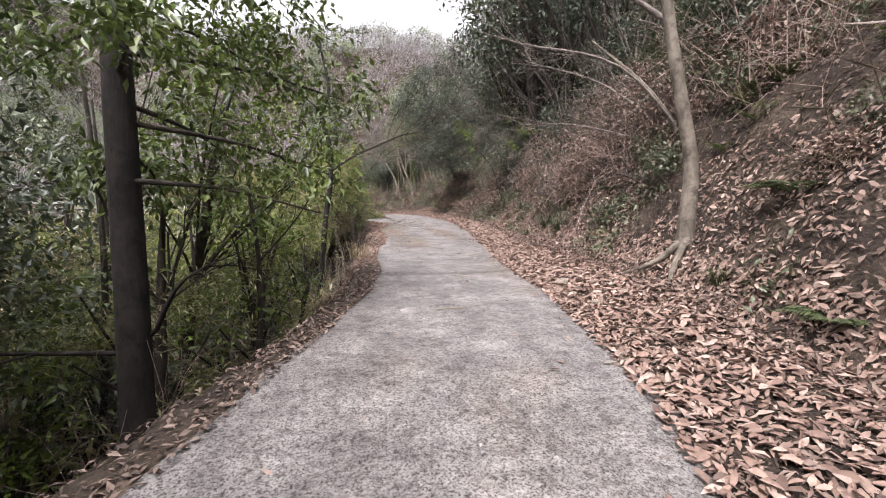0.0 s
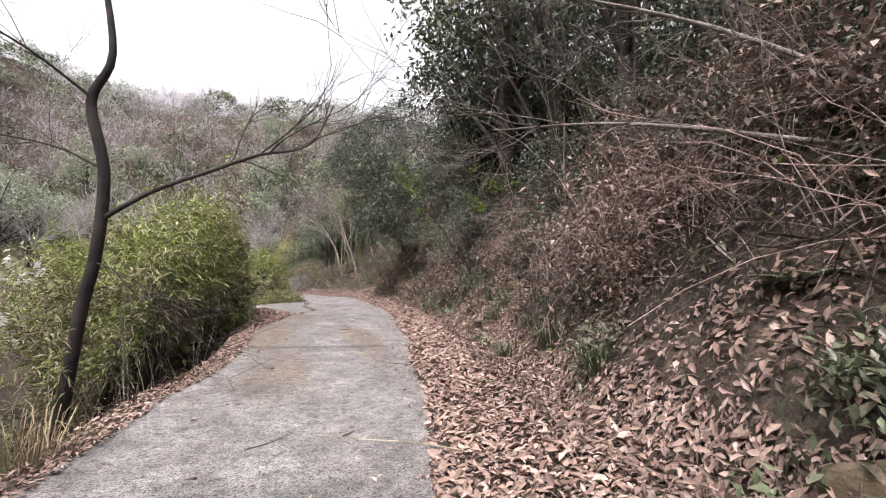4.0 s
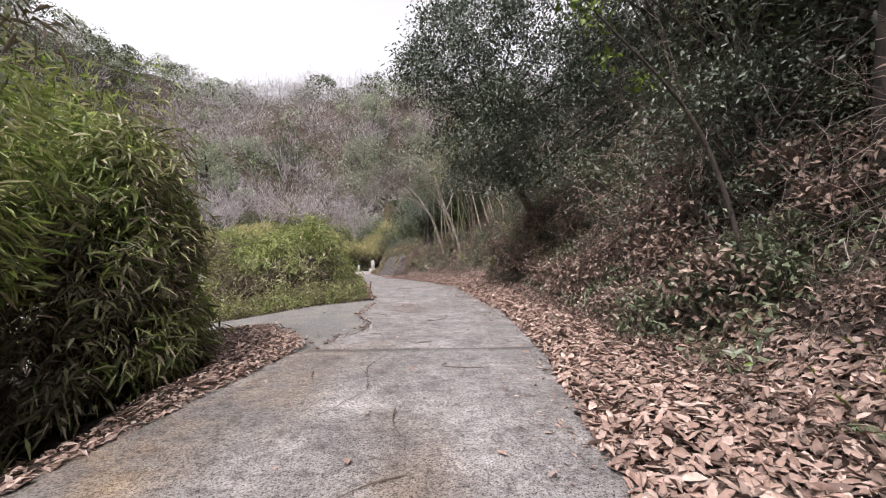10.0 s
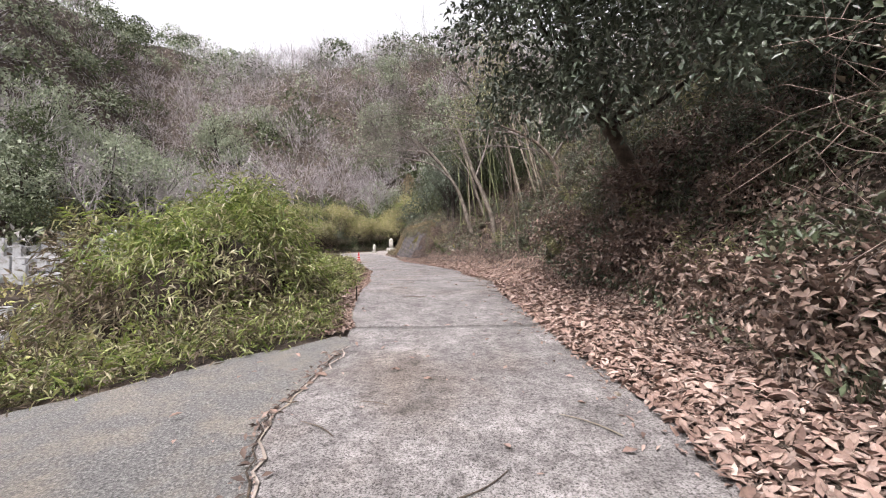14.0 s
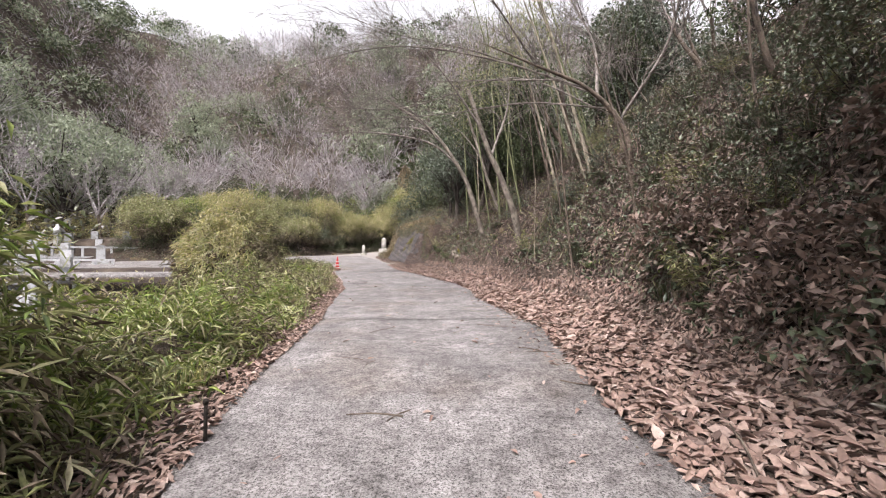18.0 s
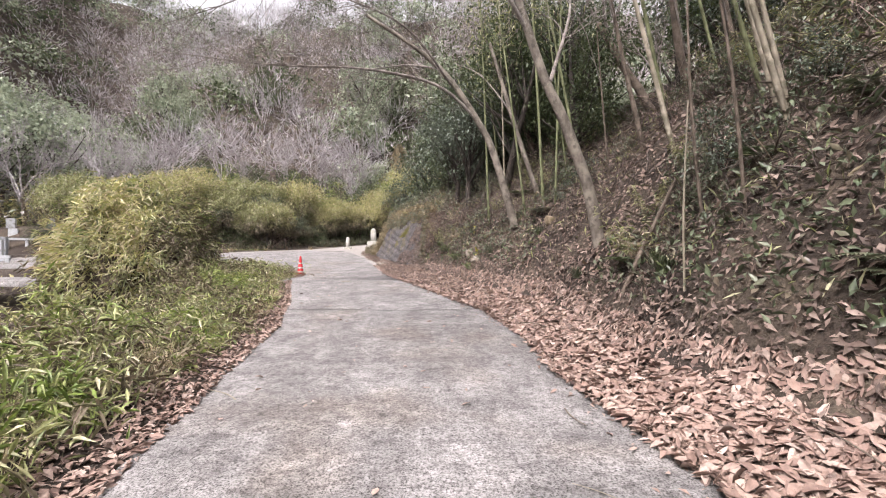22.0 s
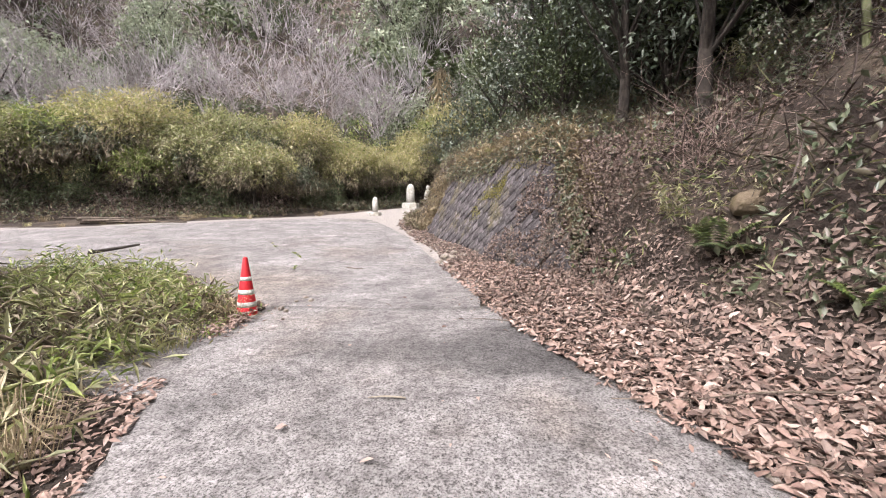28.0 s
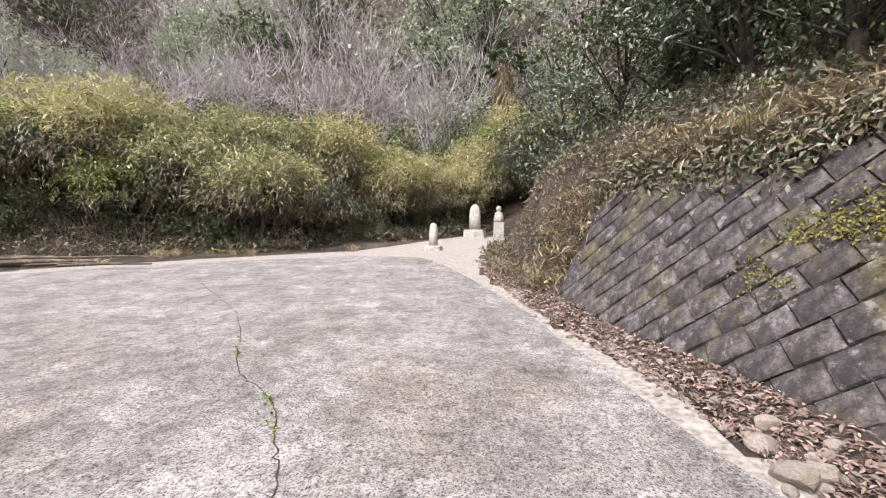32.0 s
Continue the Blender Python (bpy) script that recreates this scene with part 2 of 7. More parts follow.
def leafy(*cols, shine=0.5, through_light=0.25):
    """A leaf: a colour of its own for every leaf, with some light passing through."""
    def build(nt, b):
        g = nt.nodes.new("ShaderNodeNewGeometry")
        stops = [(i / max(1, len(cols) - 1), c) for i, c in enumerate(cols)]
        col = ramp(nt, g.outputs["Random Per Island"], *stops)
        streak = noise_of(nt, 30, 3)
        col = blend(nt, 1.0, col, ramp(nt, streak, (0.3, (0.6, 0.6, 0.6)), (0.7, (1, 1, 1))), "MULTIPLY")
        nt.links.new(col, b.inputs["Base Color"])
        b.inputs["Roughness"].default_value = shine
        b.inputs["Specular IOR Level"].default_value = 0.4 if shine < 0.4 else 0.3
        tr = nt.nodes.new("ShaderNodeBsdfTranslucent")
        nt.links.new(col, tr.inputs[0])
        mix = nt.nodes.new("ShaderNodeMixShader")
        mix.inputs[0].default_value = through_light
        o = nt.nodes["Material Output"]
        nt.links.new(b.outputs[0], mix.inputs[1])
        nt.links.new(tr.outputs[0], mix.inputs[2])
        nt.links.new(mix.outputs[0], o.inputs[0])
    return build


def bark(a, c, scale=14, stretch=(1, 1, 0.25)):
    def build(nt, b):
        f, g, h = noise_of(nt, scale, 7, 0.75, stretch), noise_of(nt, scale * 0.2, 5, 0.65), noise_of(nt, scale * 0.45, 6, 0.7)
        col = ramp(nt, f, (0.3, a), (0.55, tuple((u + v) / 2 for u, v in zip(a, c))), (0.72, c))
        col = blend(nt, ramp(nt, g, (0.45, (0, 0, 0)), (0.62, (0.65, 0.65, 0.65))), col, tuple(min(1, v * 1.5) for v in c))
        col = blend(nt, ramp(nt, h, (0.54, (0, 0, 0)), (0.64, (0.75, 0.75, 0.75))), col, tuple(v * 0.8 for v in a))
        nt.links.new(col, b.inputs["Base Color"])
        relief(nt, b, f, 0.9, 0.03)
    return build


def stone(a, c, scale=9):
    def build(nt, b):
        f, g = noise_of(nt, scale, 7, 0.75), noise_of(nt, scale * 0.17, 4)
        col = ramp(nt, f, (0.3, a), (0.7, c))
        info = nt.nodes.new("ShaderNodeObjectInfo")
        shade = ramp(nt, info.outputs["Random"], (0, (0.72, 0.72, 0.72)), (1, (1, 1, 1)))
        col = blend(nt, 1.0, col, shade, "MULTIPLY")
        col = blend(nt, ramp(nt, g, (0.52, (0, 0, 0)), (0.68, (0.6, 0.6, 0.6))), col, (0.1, 0.085, 0.03))
        nt.links.new(col, b.inputs["Base Color"])
        relief(nt, b, f, 0.7, 0.03)
    return build


def wall_stain(nt, b):
    f = noise_of(nt, 11, 7, 0.75)
    col = ramp(nt, f, (0.32, (0.018, 0.016, 0.016)), (0.5, (0.05, 0.044, 0.045)), (0.68, (0.13, 0.117, 0.12)))
    info = nt.nodes.new("ShaderNodeObjectInfo")
    shade = ramp(nt, info.outputs["Random"], (0, (0.7, 0.68, 0.69)), (0.5, (0.86, 0.83, 0.84)), (1, (1.0, 0.97, 0.97)))
    col = blend(nt, 1.0, col, shade, "MULTIPLY")
    place = nt.nodes.new("ShaderNodeNewGeometry")
    wide = node(nt, "ShaderNodeTexNoise", Scale=1.1, Detail=5.0, Roughness=0.7)
    nt.links.new(place.outputs["Position"], wide.inputs["Vector"])
    col = blend(nt, ramp(nt, wide.outputs["Fac"], (0.52, (0, 0, 0)), (0.64, (0.7, 0.7, 0.7))), col, ramp(nt, f, (0.35, (0.035, 0.03, 0.014)), (0.65, (0.12, 0.1, 0.045))))
    spots = node(nt, "ShaderNodeTexNoise", Scale=7.0, Detail=6.0, Roughness=0.75)
    nt.links.new(place.outputs["Position"], spots.inputs["Vector"])
    col = blend(nt, ramp(nt, spots.outputs["Fac"], (0.56, (0, 0, 0)), (0.66, (0.8, 0.8, 0.8))), col, (0.2, 0.185, 0.19))
    col = blend(nt, ramp(nt, spots.outputs["Fac"], (0.36, (0.8, 0.8, 0.8)), (0.45, (0, 0, 0))), col, (0.02, 0.018, 0.017))
    nt.links.new(col, b.inputs["Base Color"])
    relief(nt, b, f, 1.0, 0.03)


def plain(col, rough=0.5, spread=0.25, scale=12):
    def build(nt, b):
        f = noise_of(nt, scale, 5)
        lo, hi = tuple(v * (1 - spread) for v in col), tuple(min(1, v * (1 + spread)) for v in col)
        nt.links.new(ramp(nt, f, (0.3, lo), (0.7, hi)), b.inputs["Base Color"])
        b.inputs["Roughness"].default_value = rough
        relief(nt, b, f, 0.2, 0.005)
    return build


def gravelly(nt, b):
    f, g, big = noise_of(nt, 55, 5, 0.8), noise_of(nt, 2.2, 6, 0.7), noise_of(nt, 9, 5, 0.7)
    a = ramp(nt, f, (0.36, (0.035, 0.034, 0.033)), (0.5, (0.1, 0.097, 0.095)), (0.66, (0.24, 0.232, 0.225)))
    c = ramp(nt, f, (0.36, (0.07, 0.06, 0.05)), (0.66, (0.26, 0.23, 0.195)))
    nt.links.new(blend(nt, ramp(nt, g, (0.45, (0, 0, 0)), (0.66, (0.8, 0.8, 0.8))), a, c), b.inputs["Base Color"])
    relief(nt, b, f, 0.8, 0.01)


CONCRETE = material("weathered_concrete", concrete)
ASPHALT = material("patched_asphalt", gravelly)
EARTH = material("leaf_mould", earth, 1.0)
LITTER = material("dead_leaves", leafy((0.14, 0.09, 0.074), (0.31, 0.21, 0.172), (0.2, 0.13, 0.108), (0.41, 0.3, 0.25), (0.25, 0.17, 0.14), (0.48, 0.37, 0.32), (0.1, 0.064, 0.053), (0.34, 0.23, 0.188), (0.17, 0.11, 0.09), shine=0.7, through_light=0.08))
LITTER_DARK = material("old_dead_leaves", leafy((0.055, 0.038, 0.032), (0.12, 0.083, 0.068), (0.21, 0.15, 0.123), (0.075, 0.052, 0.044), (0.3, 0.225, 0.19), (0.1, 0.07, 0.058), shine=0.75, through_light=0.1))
SASA = material("bamboo_grass", leafy((0.07, 0.09, 0.035), (0.27, 0.3, 0.11), (0.44, 0.44, 0.21), (0.14, 0.17, 0.06), (0.58, 0.54, 0.36), (0.25, 0.2, 0.13), (0.35, 0.37, 0.15), (0.5, 0.47, 0.3), shine=0.45))
SASA_GREEN = material("green_bamboo_grass", leafy((0.06, 0.09, 0.02), (0.2, 0.27, 0.06), (0.33, 0.39, 0.1), (0.11, 0.16, 0.036), (0.46, 0.48, 0.2), (0.16, 0.22, 0.05), (0.36, 0.33, 0.18), shine=0.4, through_light=0.32))
SASA_YELLOW = material("yellowing_bamboo", leafy((0.28, 0.29, 0.1), (0.44, 0.42, 0.16), (0.55, 0.48, 0.26), (0.25, 0.27, 0.1), (0.62, 0.55, 0.36), (0.33, 0.25, 0.15), through_light=0.35))
STRAW = material("dry_grass", leafy((0.2, 0.15, 0.09), (0.33, 0.26, 0.16), (0.42, 0.35, 0.23), (0.15, 0.11, 0.075), shine=0.8))
EVERGREEN = material("dark_evergreen", leafy((0.03, 0.04, 0.026), (0.08, 0.1, 0.068), (0.13, 0.155, 0.11), (0.05, 0.066, 0.044), (0.2, 0.225, 0.17), shine=0.36, through_light=0.12))
BRIGHT = material("fresh_green", leafy((0.055, 0.095, 0.015), (0.11, 0.165, 0.025), (0.18, 0.235, 0.04), (0.085, 0.13, 0.02), shine=0.4))
FOREST = material("woodland_green", leafy((0.03, 0.042, 0.02), (0.07, 0.09, 0.04), (0.115, 0.135, 0.062), (0.05, 0.068, 0.032), shine=0.5))
IVY = material("ivy", leafy((0.05, 0.066, 0.036), (0.095, 0.118, 0.065), (0.15, 0.172, 0.105), (0.13, 0.095, 0.07), (0.07, 0.09, 0.05), (0.2, 0.215, 0.14), shine=0.35, through_light=0.12))
BARK_PALE = material("pale_bark", bark((0.055, 0.045, 0.037), (0.17, 0.145, 0.12)))
BARK_DARK = material("dark_bark", bark((0.016, 0.013, 0.011), (0.055, 0.044, 0.037)))
BARK_BROWN = material("brown_bark", bark((0.045, 0.034, 0.027), (0.13, 0.102, 0.08)))
TWIG = material("bare_twigs", bark((0.085, 0.07, 0.062), (0.19, 0.165, 0.15), 30))
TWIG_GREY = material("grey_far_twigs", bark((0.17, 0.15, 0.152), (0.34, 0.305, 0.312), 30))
TWIG_RUST = material("rusty_bramble", bark((0.13, 0.088, 0.075), (0.34, 0.255, 0.225), 30))
CULM = material("green_bamboo_culm", bark((0.06, 0.066, 0.032), (0.14, 0.145, 0.078), 6))
CULM_DRY = material("dry_bamboo_culm", bark((0.13, 0.11, 0.08), (0.27, 0.235, 0.185), 6))
BLOCK = material("weathered_wall_block", wall_stain)
ROCK = material("sandstone", stone((0.09, 0.065, 0.042), (0.2, 0.155, 0.105), 6))
PEBBLE = material("pale_stone", stone((0.17, 0.14, 0.12), (0.36, 0.31, 0.275), 8))
STATUE = material("lichened_granite", stone((0.24, 0.225, 0.2), (0.56, 0.54, 0.5), 14))
GRANITE = material("grave_granite", stone((0.38, 0.38, 0.39), (0.62, 0.62, 0.63), 20))
GRANITE_DARK = material("dark_grave_granite", stone((0.16, 0.165, 0.175), (0.34, 0.345, 0.36), 20))
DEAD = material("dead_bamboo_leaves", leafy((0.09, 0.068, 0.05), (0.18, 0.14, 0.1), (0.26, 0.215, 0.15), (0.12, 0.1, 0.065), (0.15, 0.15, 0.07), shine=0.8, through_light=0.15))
VINE = material("bare_vines", leafy((0.1, 0.075, 0.066), (0.2, 0.16, 0.145), (0.07, 0.05, 0.044), (0.28, 0.235, 0.21), shine=0.9, through_light=0.0))
CONE_RED = material("traffic_cone_red", plain((0.42, 0.016, 0.022), 0.6, 0.25))
CONE_WHITE = material("dirty_reflective_white", plain((0.42, 0.41, 0.37), 0.6, 0.6, 30))
RUBBER = material("grimy_rubber", plain((0.2, 0.16, 0.13), 0.8, 0.4))
MOSS = material("moss", plain((0.09, 0.11, 0.03), 1.0, 0.5, 20))
# far hillside colours, paled to stand in for the valley's haze
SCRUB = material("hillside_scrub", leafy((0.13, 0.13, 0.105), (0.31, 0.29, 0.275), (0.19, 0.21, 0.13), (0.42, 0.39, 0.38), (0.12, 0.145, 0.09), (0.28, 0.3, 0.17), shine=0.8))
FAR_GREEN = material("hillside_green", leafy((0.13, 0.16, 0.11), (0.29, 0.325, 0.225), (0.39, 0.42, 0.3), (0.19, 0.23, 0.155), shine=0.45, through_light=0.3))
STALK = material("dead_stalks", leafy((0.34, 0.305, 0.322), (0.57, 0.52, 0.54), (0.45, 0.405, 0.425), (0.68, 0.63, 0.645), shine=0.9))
LEAF_GREEN = material("broad_green_leaves", leafy((0.035, 0.055, 0.018), (0.09, 0.13, 0.035), (0.15, 0.2, 0.05), (0.06, 0.085, 0.025), (0.2, 0.24, 0.075), shine=0.35, through_light=0.3))
# bark blackened so the first trunk's colour holds the canopy's shade
BARK_BLACK = material("black_damp_bark", bark((0.007, 0.006, 0.006), (0.024, 0.019, 0.017)))
DRY_BROWN = material("dry_hanging_leaves", leafy((0.07, 0.048, 0.04), (0.21, 0.146, 0.117), (0.34, 0.245, 0.2), (0.12, 0.082, 0.067), (0.43, 0.33, 0.275), shine=0.55, through_light=0.15))
MOSS_LEAF = material("wall_moss", leafy((0.07, 0.07, 0.018), (0.15, 0.135, 0.035), (0.22, 0.2, 0.06), (0.1, 0.085, 0.03), shine=0.9, through_light=0.1))
DIRT = material("trodden_dirt", plain((0.2, 0.18, 0.165), 1.0, 0.5, 20))

# ---------------------------------------------------------------- mesh helpers
rng = np.random.default_rng(7)


def mesh_of(name, verts, faces, mat, smooth=False):
    """One mesh from an array of vertices and one, or several, arrays of faces."""
    groups = faces if isinstance(faces, list) else [faces]
    groups = [np.asarray(f, np.int32) for f in groups if len(f)]
    me = bpy.data.meshes.new(name)
    verts = np.asarray(verts, np.float32)
    me.vertices.add(len(verts))
    me.vertices.foreach_set("co", verts.ravel())
    loops = np.concatenate([f.ravel() for f in groups])
    sizes = np.concatenate([np.full(len(f), f.shape[1], np.int32) for f in groups])
    me.loops.add(len(loops))
    me.loops.foreach_set("vertex_index", loops)
    me.polygons.add(len(sizes))
    me.polygons.foreach_set("loop_start", np.concatenate([[0], np.cumsum(sizes)[:-1]]).astype(np.int32))
    me.polygons.foreach_set("loop_total", sizes)
    if smooth:
        me.polygons.foreach_set("use_smooth", np.ones(len(sizes), bool))
    me.update(calc_edges=True)
    me.materials.append(mat)
    return me


def thing(name, at=(0, 0, 0), label="", category="", group="", turn=0.0, size=1.0):
    ob = new(name)
    ob.empty_display_size = 0.1
    ob.matrix_world = Matrix.LocRotScale(at, Euler((0, 0, turn)), (size, size, size))
    return tagged(ob, label, category, group)


def piece(name, me, parent, label=""):
    """A mesh as a part, in its parent's own space."""
    ob = new(name, me)
    ob.parent = parent
    if name in ("cane_tangle", "twig_tangle", "stalk", "foliage", "dead_foliage"):
        tagged(ob, kind="stuff")
    return tagged(ob, label)


def part(name, bm, mat, parent, label=""):
    me = bpy.data.meshes.new(name)
    bm.to_mesh(me)
    bm.free()
    me.materials.append(mat)
    return piece(name, me, parent, label)


def unit(v):
    v = np.asarray(v, float)
    return v / np.maximum(np.linalg.norm(v, axis=-1, keepdims=True), 1e-9)


class Tubes:
    """Gathers tapered limbs into one mesh."""

    def __init__(self):
        self.v, self.f, self.n = [], [], 0

    def add(self, pts, radii, sides=4):
        p = np.asarray(pts, float)
        r = np.interp(np.linspace(0, 1, len(p)), np.linspace(0, 1, len(radii)), radii)
        t = unit(np.gradient(p, axis=0))
        ref = np.array([1.0, 0, 0]) if abs(t[0, 0]) < 0.8 else np.array([0, 1.0, 0])
        u = unit(np.cross(t, ref))
        w = np.cross(t, u)
        a = np.arange(sides) * 2 * np.pi / sides
        ring = p[:, None] + r[:, None, None] * (np.cos(a)[None, :, None] * u[:, None] + np.sin(a)[None, :, None] * w[:, None])
        k = np.arange(len(p) - 1)[:, None] * sides
        i, j = np.arange(sides)[None], (np.arange(sides)[None] + 1) % sides
        quads = np.stack([k + i, k + j, k + sides + j, k + sides + i], -1).reshape(-1, 4)
        self.v.append(ring.reshape(-1, 3))
        self.f.append(quads + self.n)
        self.n += len(p) * sides
        return self

    def mesh(self, name, mat):
        return mesh_of(name, np.concatenate(self.v), np.concatenate(self.f), mat, True)


def leaves(at, ahead, up, length, width, fold=0.25, curl=False):
    """Arrays of a crowd of leaves: bases, directions, normals and sizes."""
    ahead = unit(ahead)
    side = unit(np.cross(ahead, up))
    nrm = np.cross(side, ahead)
    length, width = np.broadcast_to(length, len(at))[:, None], np.broadcast_to(width, len(at))[:, None]
    n = np.arange(len(at))[:, None]
    if not curl:
        left = at + ahead * length * 0.45 + side * width * 0.5 + nrm * width * fold
        right = at + ahead * length * 0.45 - side * width * 0.5 + nrm * width * fold
        tip = at + ahead * length - nrm * length * 0.08
        v = np.stack([at, left, tip, right], 1).reshape(-1, 3)
        return v, np.concatenate([n * 4 + [0, 2, 1], n * 4 + [0, 3, 2]])
    bend = rng.uniform(-0.05, 0.28, (len(at), 1)) * length
    l1 = at + ahead * length * 0.33 + side * width * 0.5 + nrm * bend
    r1 = at + ahead * length * 0.3 - side * width * 0.5 + nrm * bend * rng.uniform(0, 1.3, (len(at), 1))
    l2 = at + ahead * length * 0.72 + side * width * 0.36 + nrm * bend * 0.9
    r2 = at + ahead * length * 0.7 - side * width * 0.38 + nrm * bend * rng.uniform(0.3, 1.2, (len(at), 1))
    tip = at + ahead * length + nrm * bend * rng.uniform(-0.2, 1.0, (len(at), 1))
    v = np.stack([at, l1, l2, tip, r2, r1], 1).reshape(-1, 3)
    k = n * 6
    return v, np.concatenate([k + [0, 3, 2], k + [0, 2, 1], k + [0, 4, 3], k + [0, 5, 4]])


def grid_mesh(name, xs, ys, z, mat):
    x, y = np.meshgrid(xs, ys)
    n = len(xs)
    i = (np.arange(len(ys) - 1)[:, None] * n + np.arange(n - 1)[None]).ravel()
    return mesh_of(name, np.stack([x, y, z], -1).reshape(-1, 3), np.stack([i, i + 1, i + n + 1, i + n], -1), mat, True)


def bm_box(bm, cx, cy, cz, sx, sy, sz, taper=1.0, bevel=0.0):
    """A box standing on cz, narrowed towards its top."""
    made = bmesh.ops.create_cube(bm, size=1.0)["verts"]
    for v in made:
        k = taper if v.co.z > 0 else 1.0
        v.co = Vector((cx + v.co.x * sx * k, cy + v.co.y * sy * k, cz + (v.co.z + 0.5) * sz))
    if bevel:
        edges = list({e for v in made for e in v.link_edges})
        bmesh.ops.bevel(bm, geom=edges, offset=bevel, segments=2, affect="EDGES")
    return bm


def lathe(bm, rows, sides=20):
    """A round body from rows of radius and height."""
    rings = [[bm.verts.new((r * math.cos(2 * math.pi * i / sides), r * math.sin(2 * math.pi * i / sides), z)) for i in range(sides)] for r, z in rows]
    for a, b in zip(rings[:-1], rings[1:]):
        for i in range(sides):
            f = bm.faces.new((a[i], a[(i + 1) % sides], b[(i + 1) % sides], b[i]))
            f.smooth = True
    bm.faces.new(rings[0][::-1])
    bm.faces.new(rings[-1])
    return bm


def ground(x, y):
    return float(land(x, y))


# ---------------------------------------------------------------- ground
def steps(*spans):
    return np.unique(np.concatenate([np.arange(a, b + 1e-6, s) for a, b, s in spans]).round(3))


gx = steps((-420, -120, 30), (-120, -50, 6), (-50, -16, 1.6), (-16, -5, 0.5), (-5, 12, 0.22), (12, 26, 0.8), (26, 60, 4), (60, 420, 30))
gy = steps((-300, -60, 30), (-60, -12, 4), (-12, -2, 0.6), (-2, 64, 0.25), (64, 80, 0.9), (80, 140, 3.5), (140, 420, 28))
mx, my = np.meshgrid(gx, gy)
gz = land(mx, my)
gz = gz - np.where(on_road(mx, my), np.where(my > 44.2, 0.03, 0.07), 0.0)
soil = new("ground", grid_mesh("ground", gx, gy, gz, EARTH))
tagged(soil, "brown leaf-mould ground of a wooded valley and its steep banks", "ground", kind="structure")


# ---------------------------------------------------------------- road: poured slabs with joints between them
SEAM = np.array([(2.5, 19.45), (2.58, 19.95), (2.85, 20.25), (2.9, 21.0), (2.6, 22.0), (2.68, 22.8), (2.8, 23.9)])


def road_span(y0, y1, n=6):
    """Left and right edges of the roadway between two heights of the plan."""
    ys = np.arange(y0, y1 + 1e-6, (y1 - y0) / max(2, round((y1 - y0) / 0.22)))
    left = np.array([p for p in LEFT_EDGE if not (p[1] < 24.6 and p[1] > 14 and p[0] < 1.3) and p[1] < 43 or p == (2.1, 19.3)])
    left = left[np.argsort(left[:, 1])]
    left = np.vstack([left[(left[:, 1] < 19.2) | (left[:, 1] > 24.3)], SEAM])
    left = left[np.argsort(left[:, 1])]
    a = np.interp(ys, left[:, 1], left[:, 0])
    right = np.array(RIGHT_EDGE)
    b = np.interp(ys, right[:, 1], right[:, 0])
    return ys, a, b


road = thing("road", label="narrow weathered concrete lane with cracked and stained slabs", category="road")
tagged(road, kind="structure")
JOINTS = (-9, -3.2, 7.0, 14.1, 19.15, 24.85, 31.0, 37.7, 43.6)
for y0, y1 in zip(JOINTS[:-1], JOINTS[1:]):
    ys, a, b = road_span(y0 + 0.005, y1 - 0.005)
    a = a + 0.05 * bumps(ys, ys * 0 + 3, 0.5, 8) + 0.03 * bumps(ys, ys * 0, 0.17, 9) - 0.02
    b = b + 0.05 * bumps(ys, ys * 0 + 9, 0.5, 8) + 0.03 * bumps(ys, ys * 0 + 5, 0.17, 9) + 0.02
    k = np.linspace(0, 1, 15)
    x = a[:, None] * (1 - k) + b[:, None] * k
    y = np.repeat(ys[:, None], 15, 1)
    y[0] += 0.02 * bumps(x[0], y[0], 0.3, 11)
    y[-1] += 0.02 * bumps(x[-1], y[-1] + 0.01, 0.3, 11)
    z = road_z(np.clip(x, 2.2, 9), y) + 0.012 * bumps(x, y, 0.9, 12)
    top = np.stack([x, y, z], -1)
    low = top.copy()
    low[..., 2] -= 0.16
    m, n = x.shape
    idx = np.arange(m * n).reshape(m, n)
    rim = np.concatenate([idx[0], idx[1:, -1], idx[-1, -2::-1], idx[-2:0:-1, 0]])
    nxt = np.roll(rim, -1)
    skirt = np.stack([rim, rim + m * n, nxt + m * n, nxt], -1)
    quads = np.stack([idx[:-1, :-1], idx[:-1, 1:], idx[1:, 1:], idx[1:, :-1]], -1).reshape(-1, 4)
    piece("slab", mesh_of("slab", np.concatenate([top.reshape(-1, 3), low.reshape(-1, 3)]), [quads, skirt], CONCRETE), road)


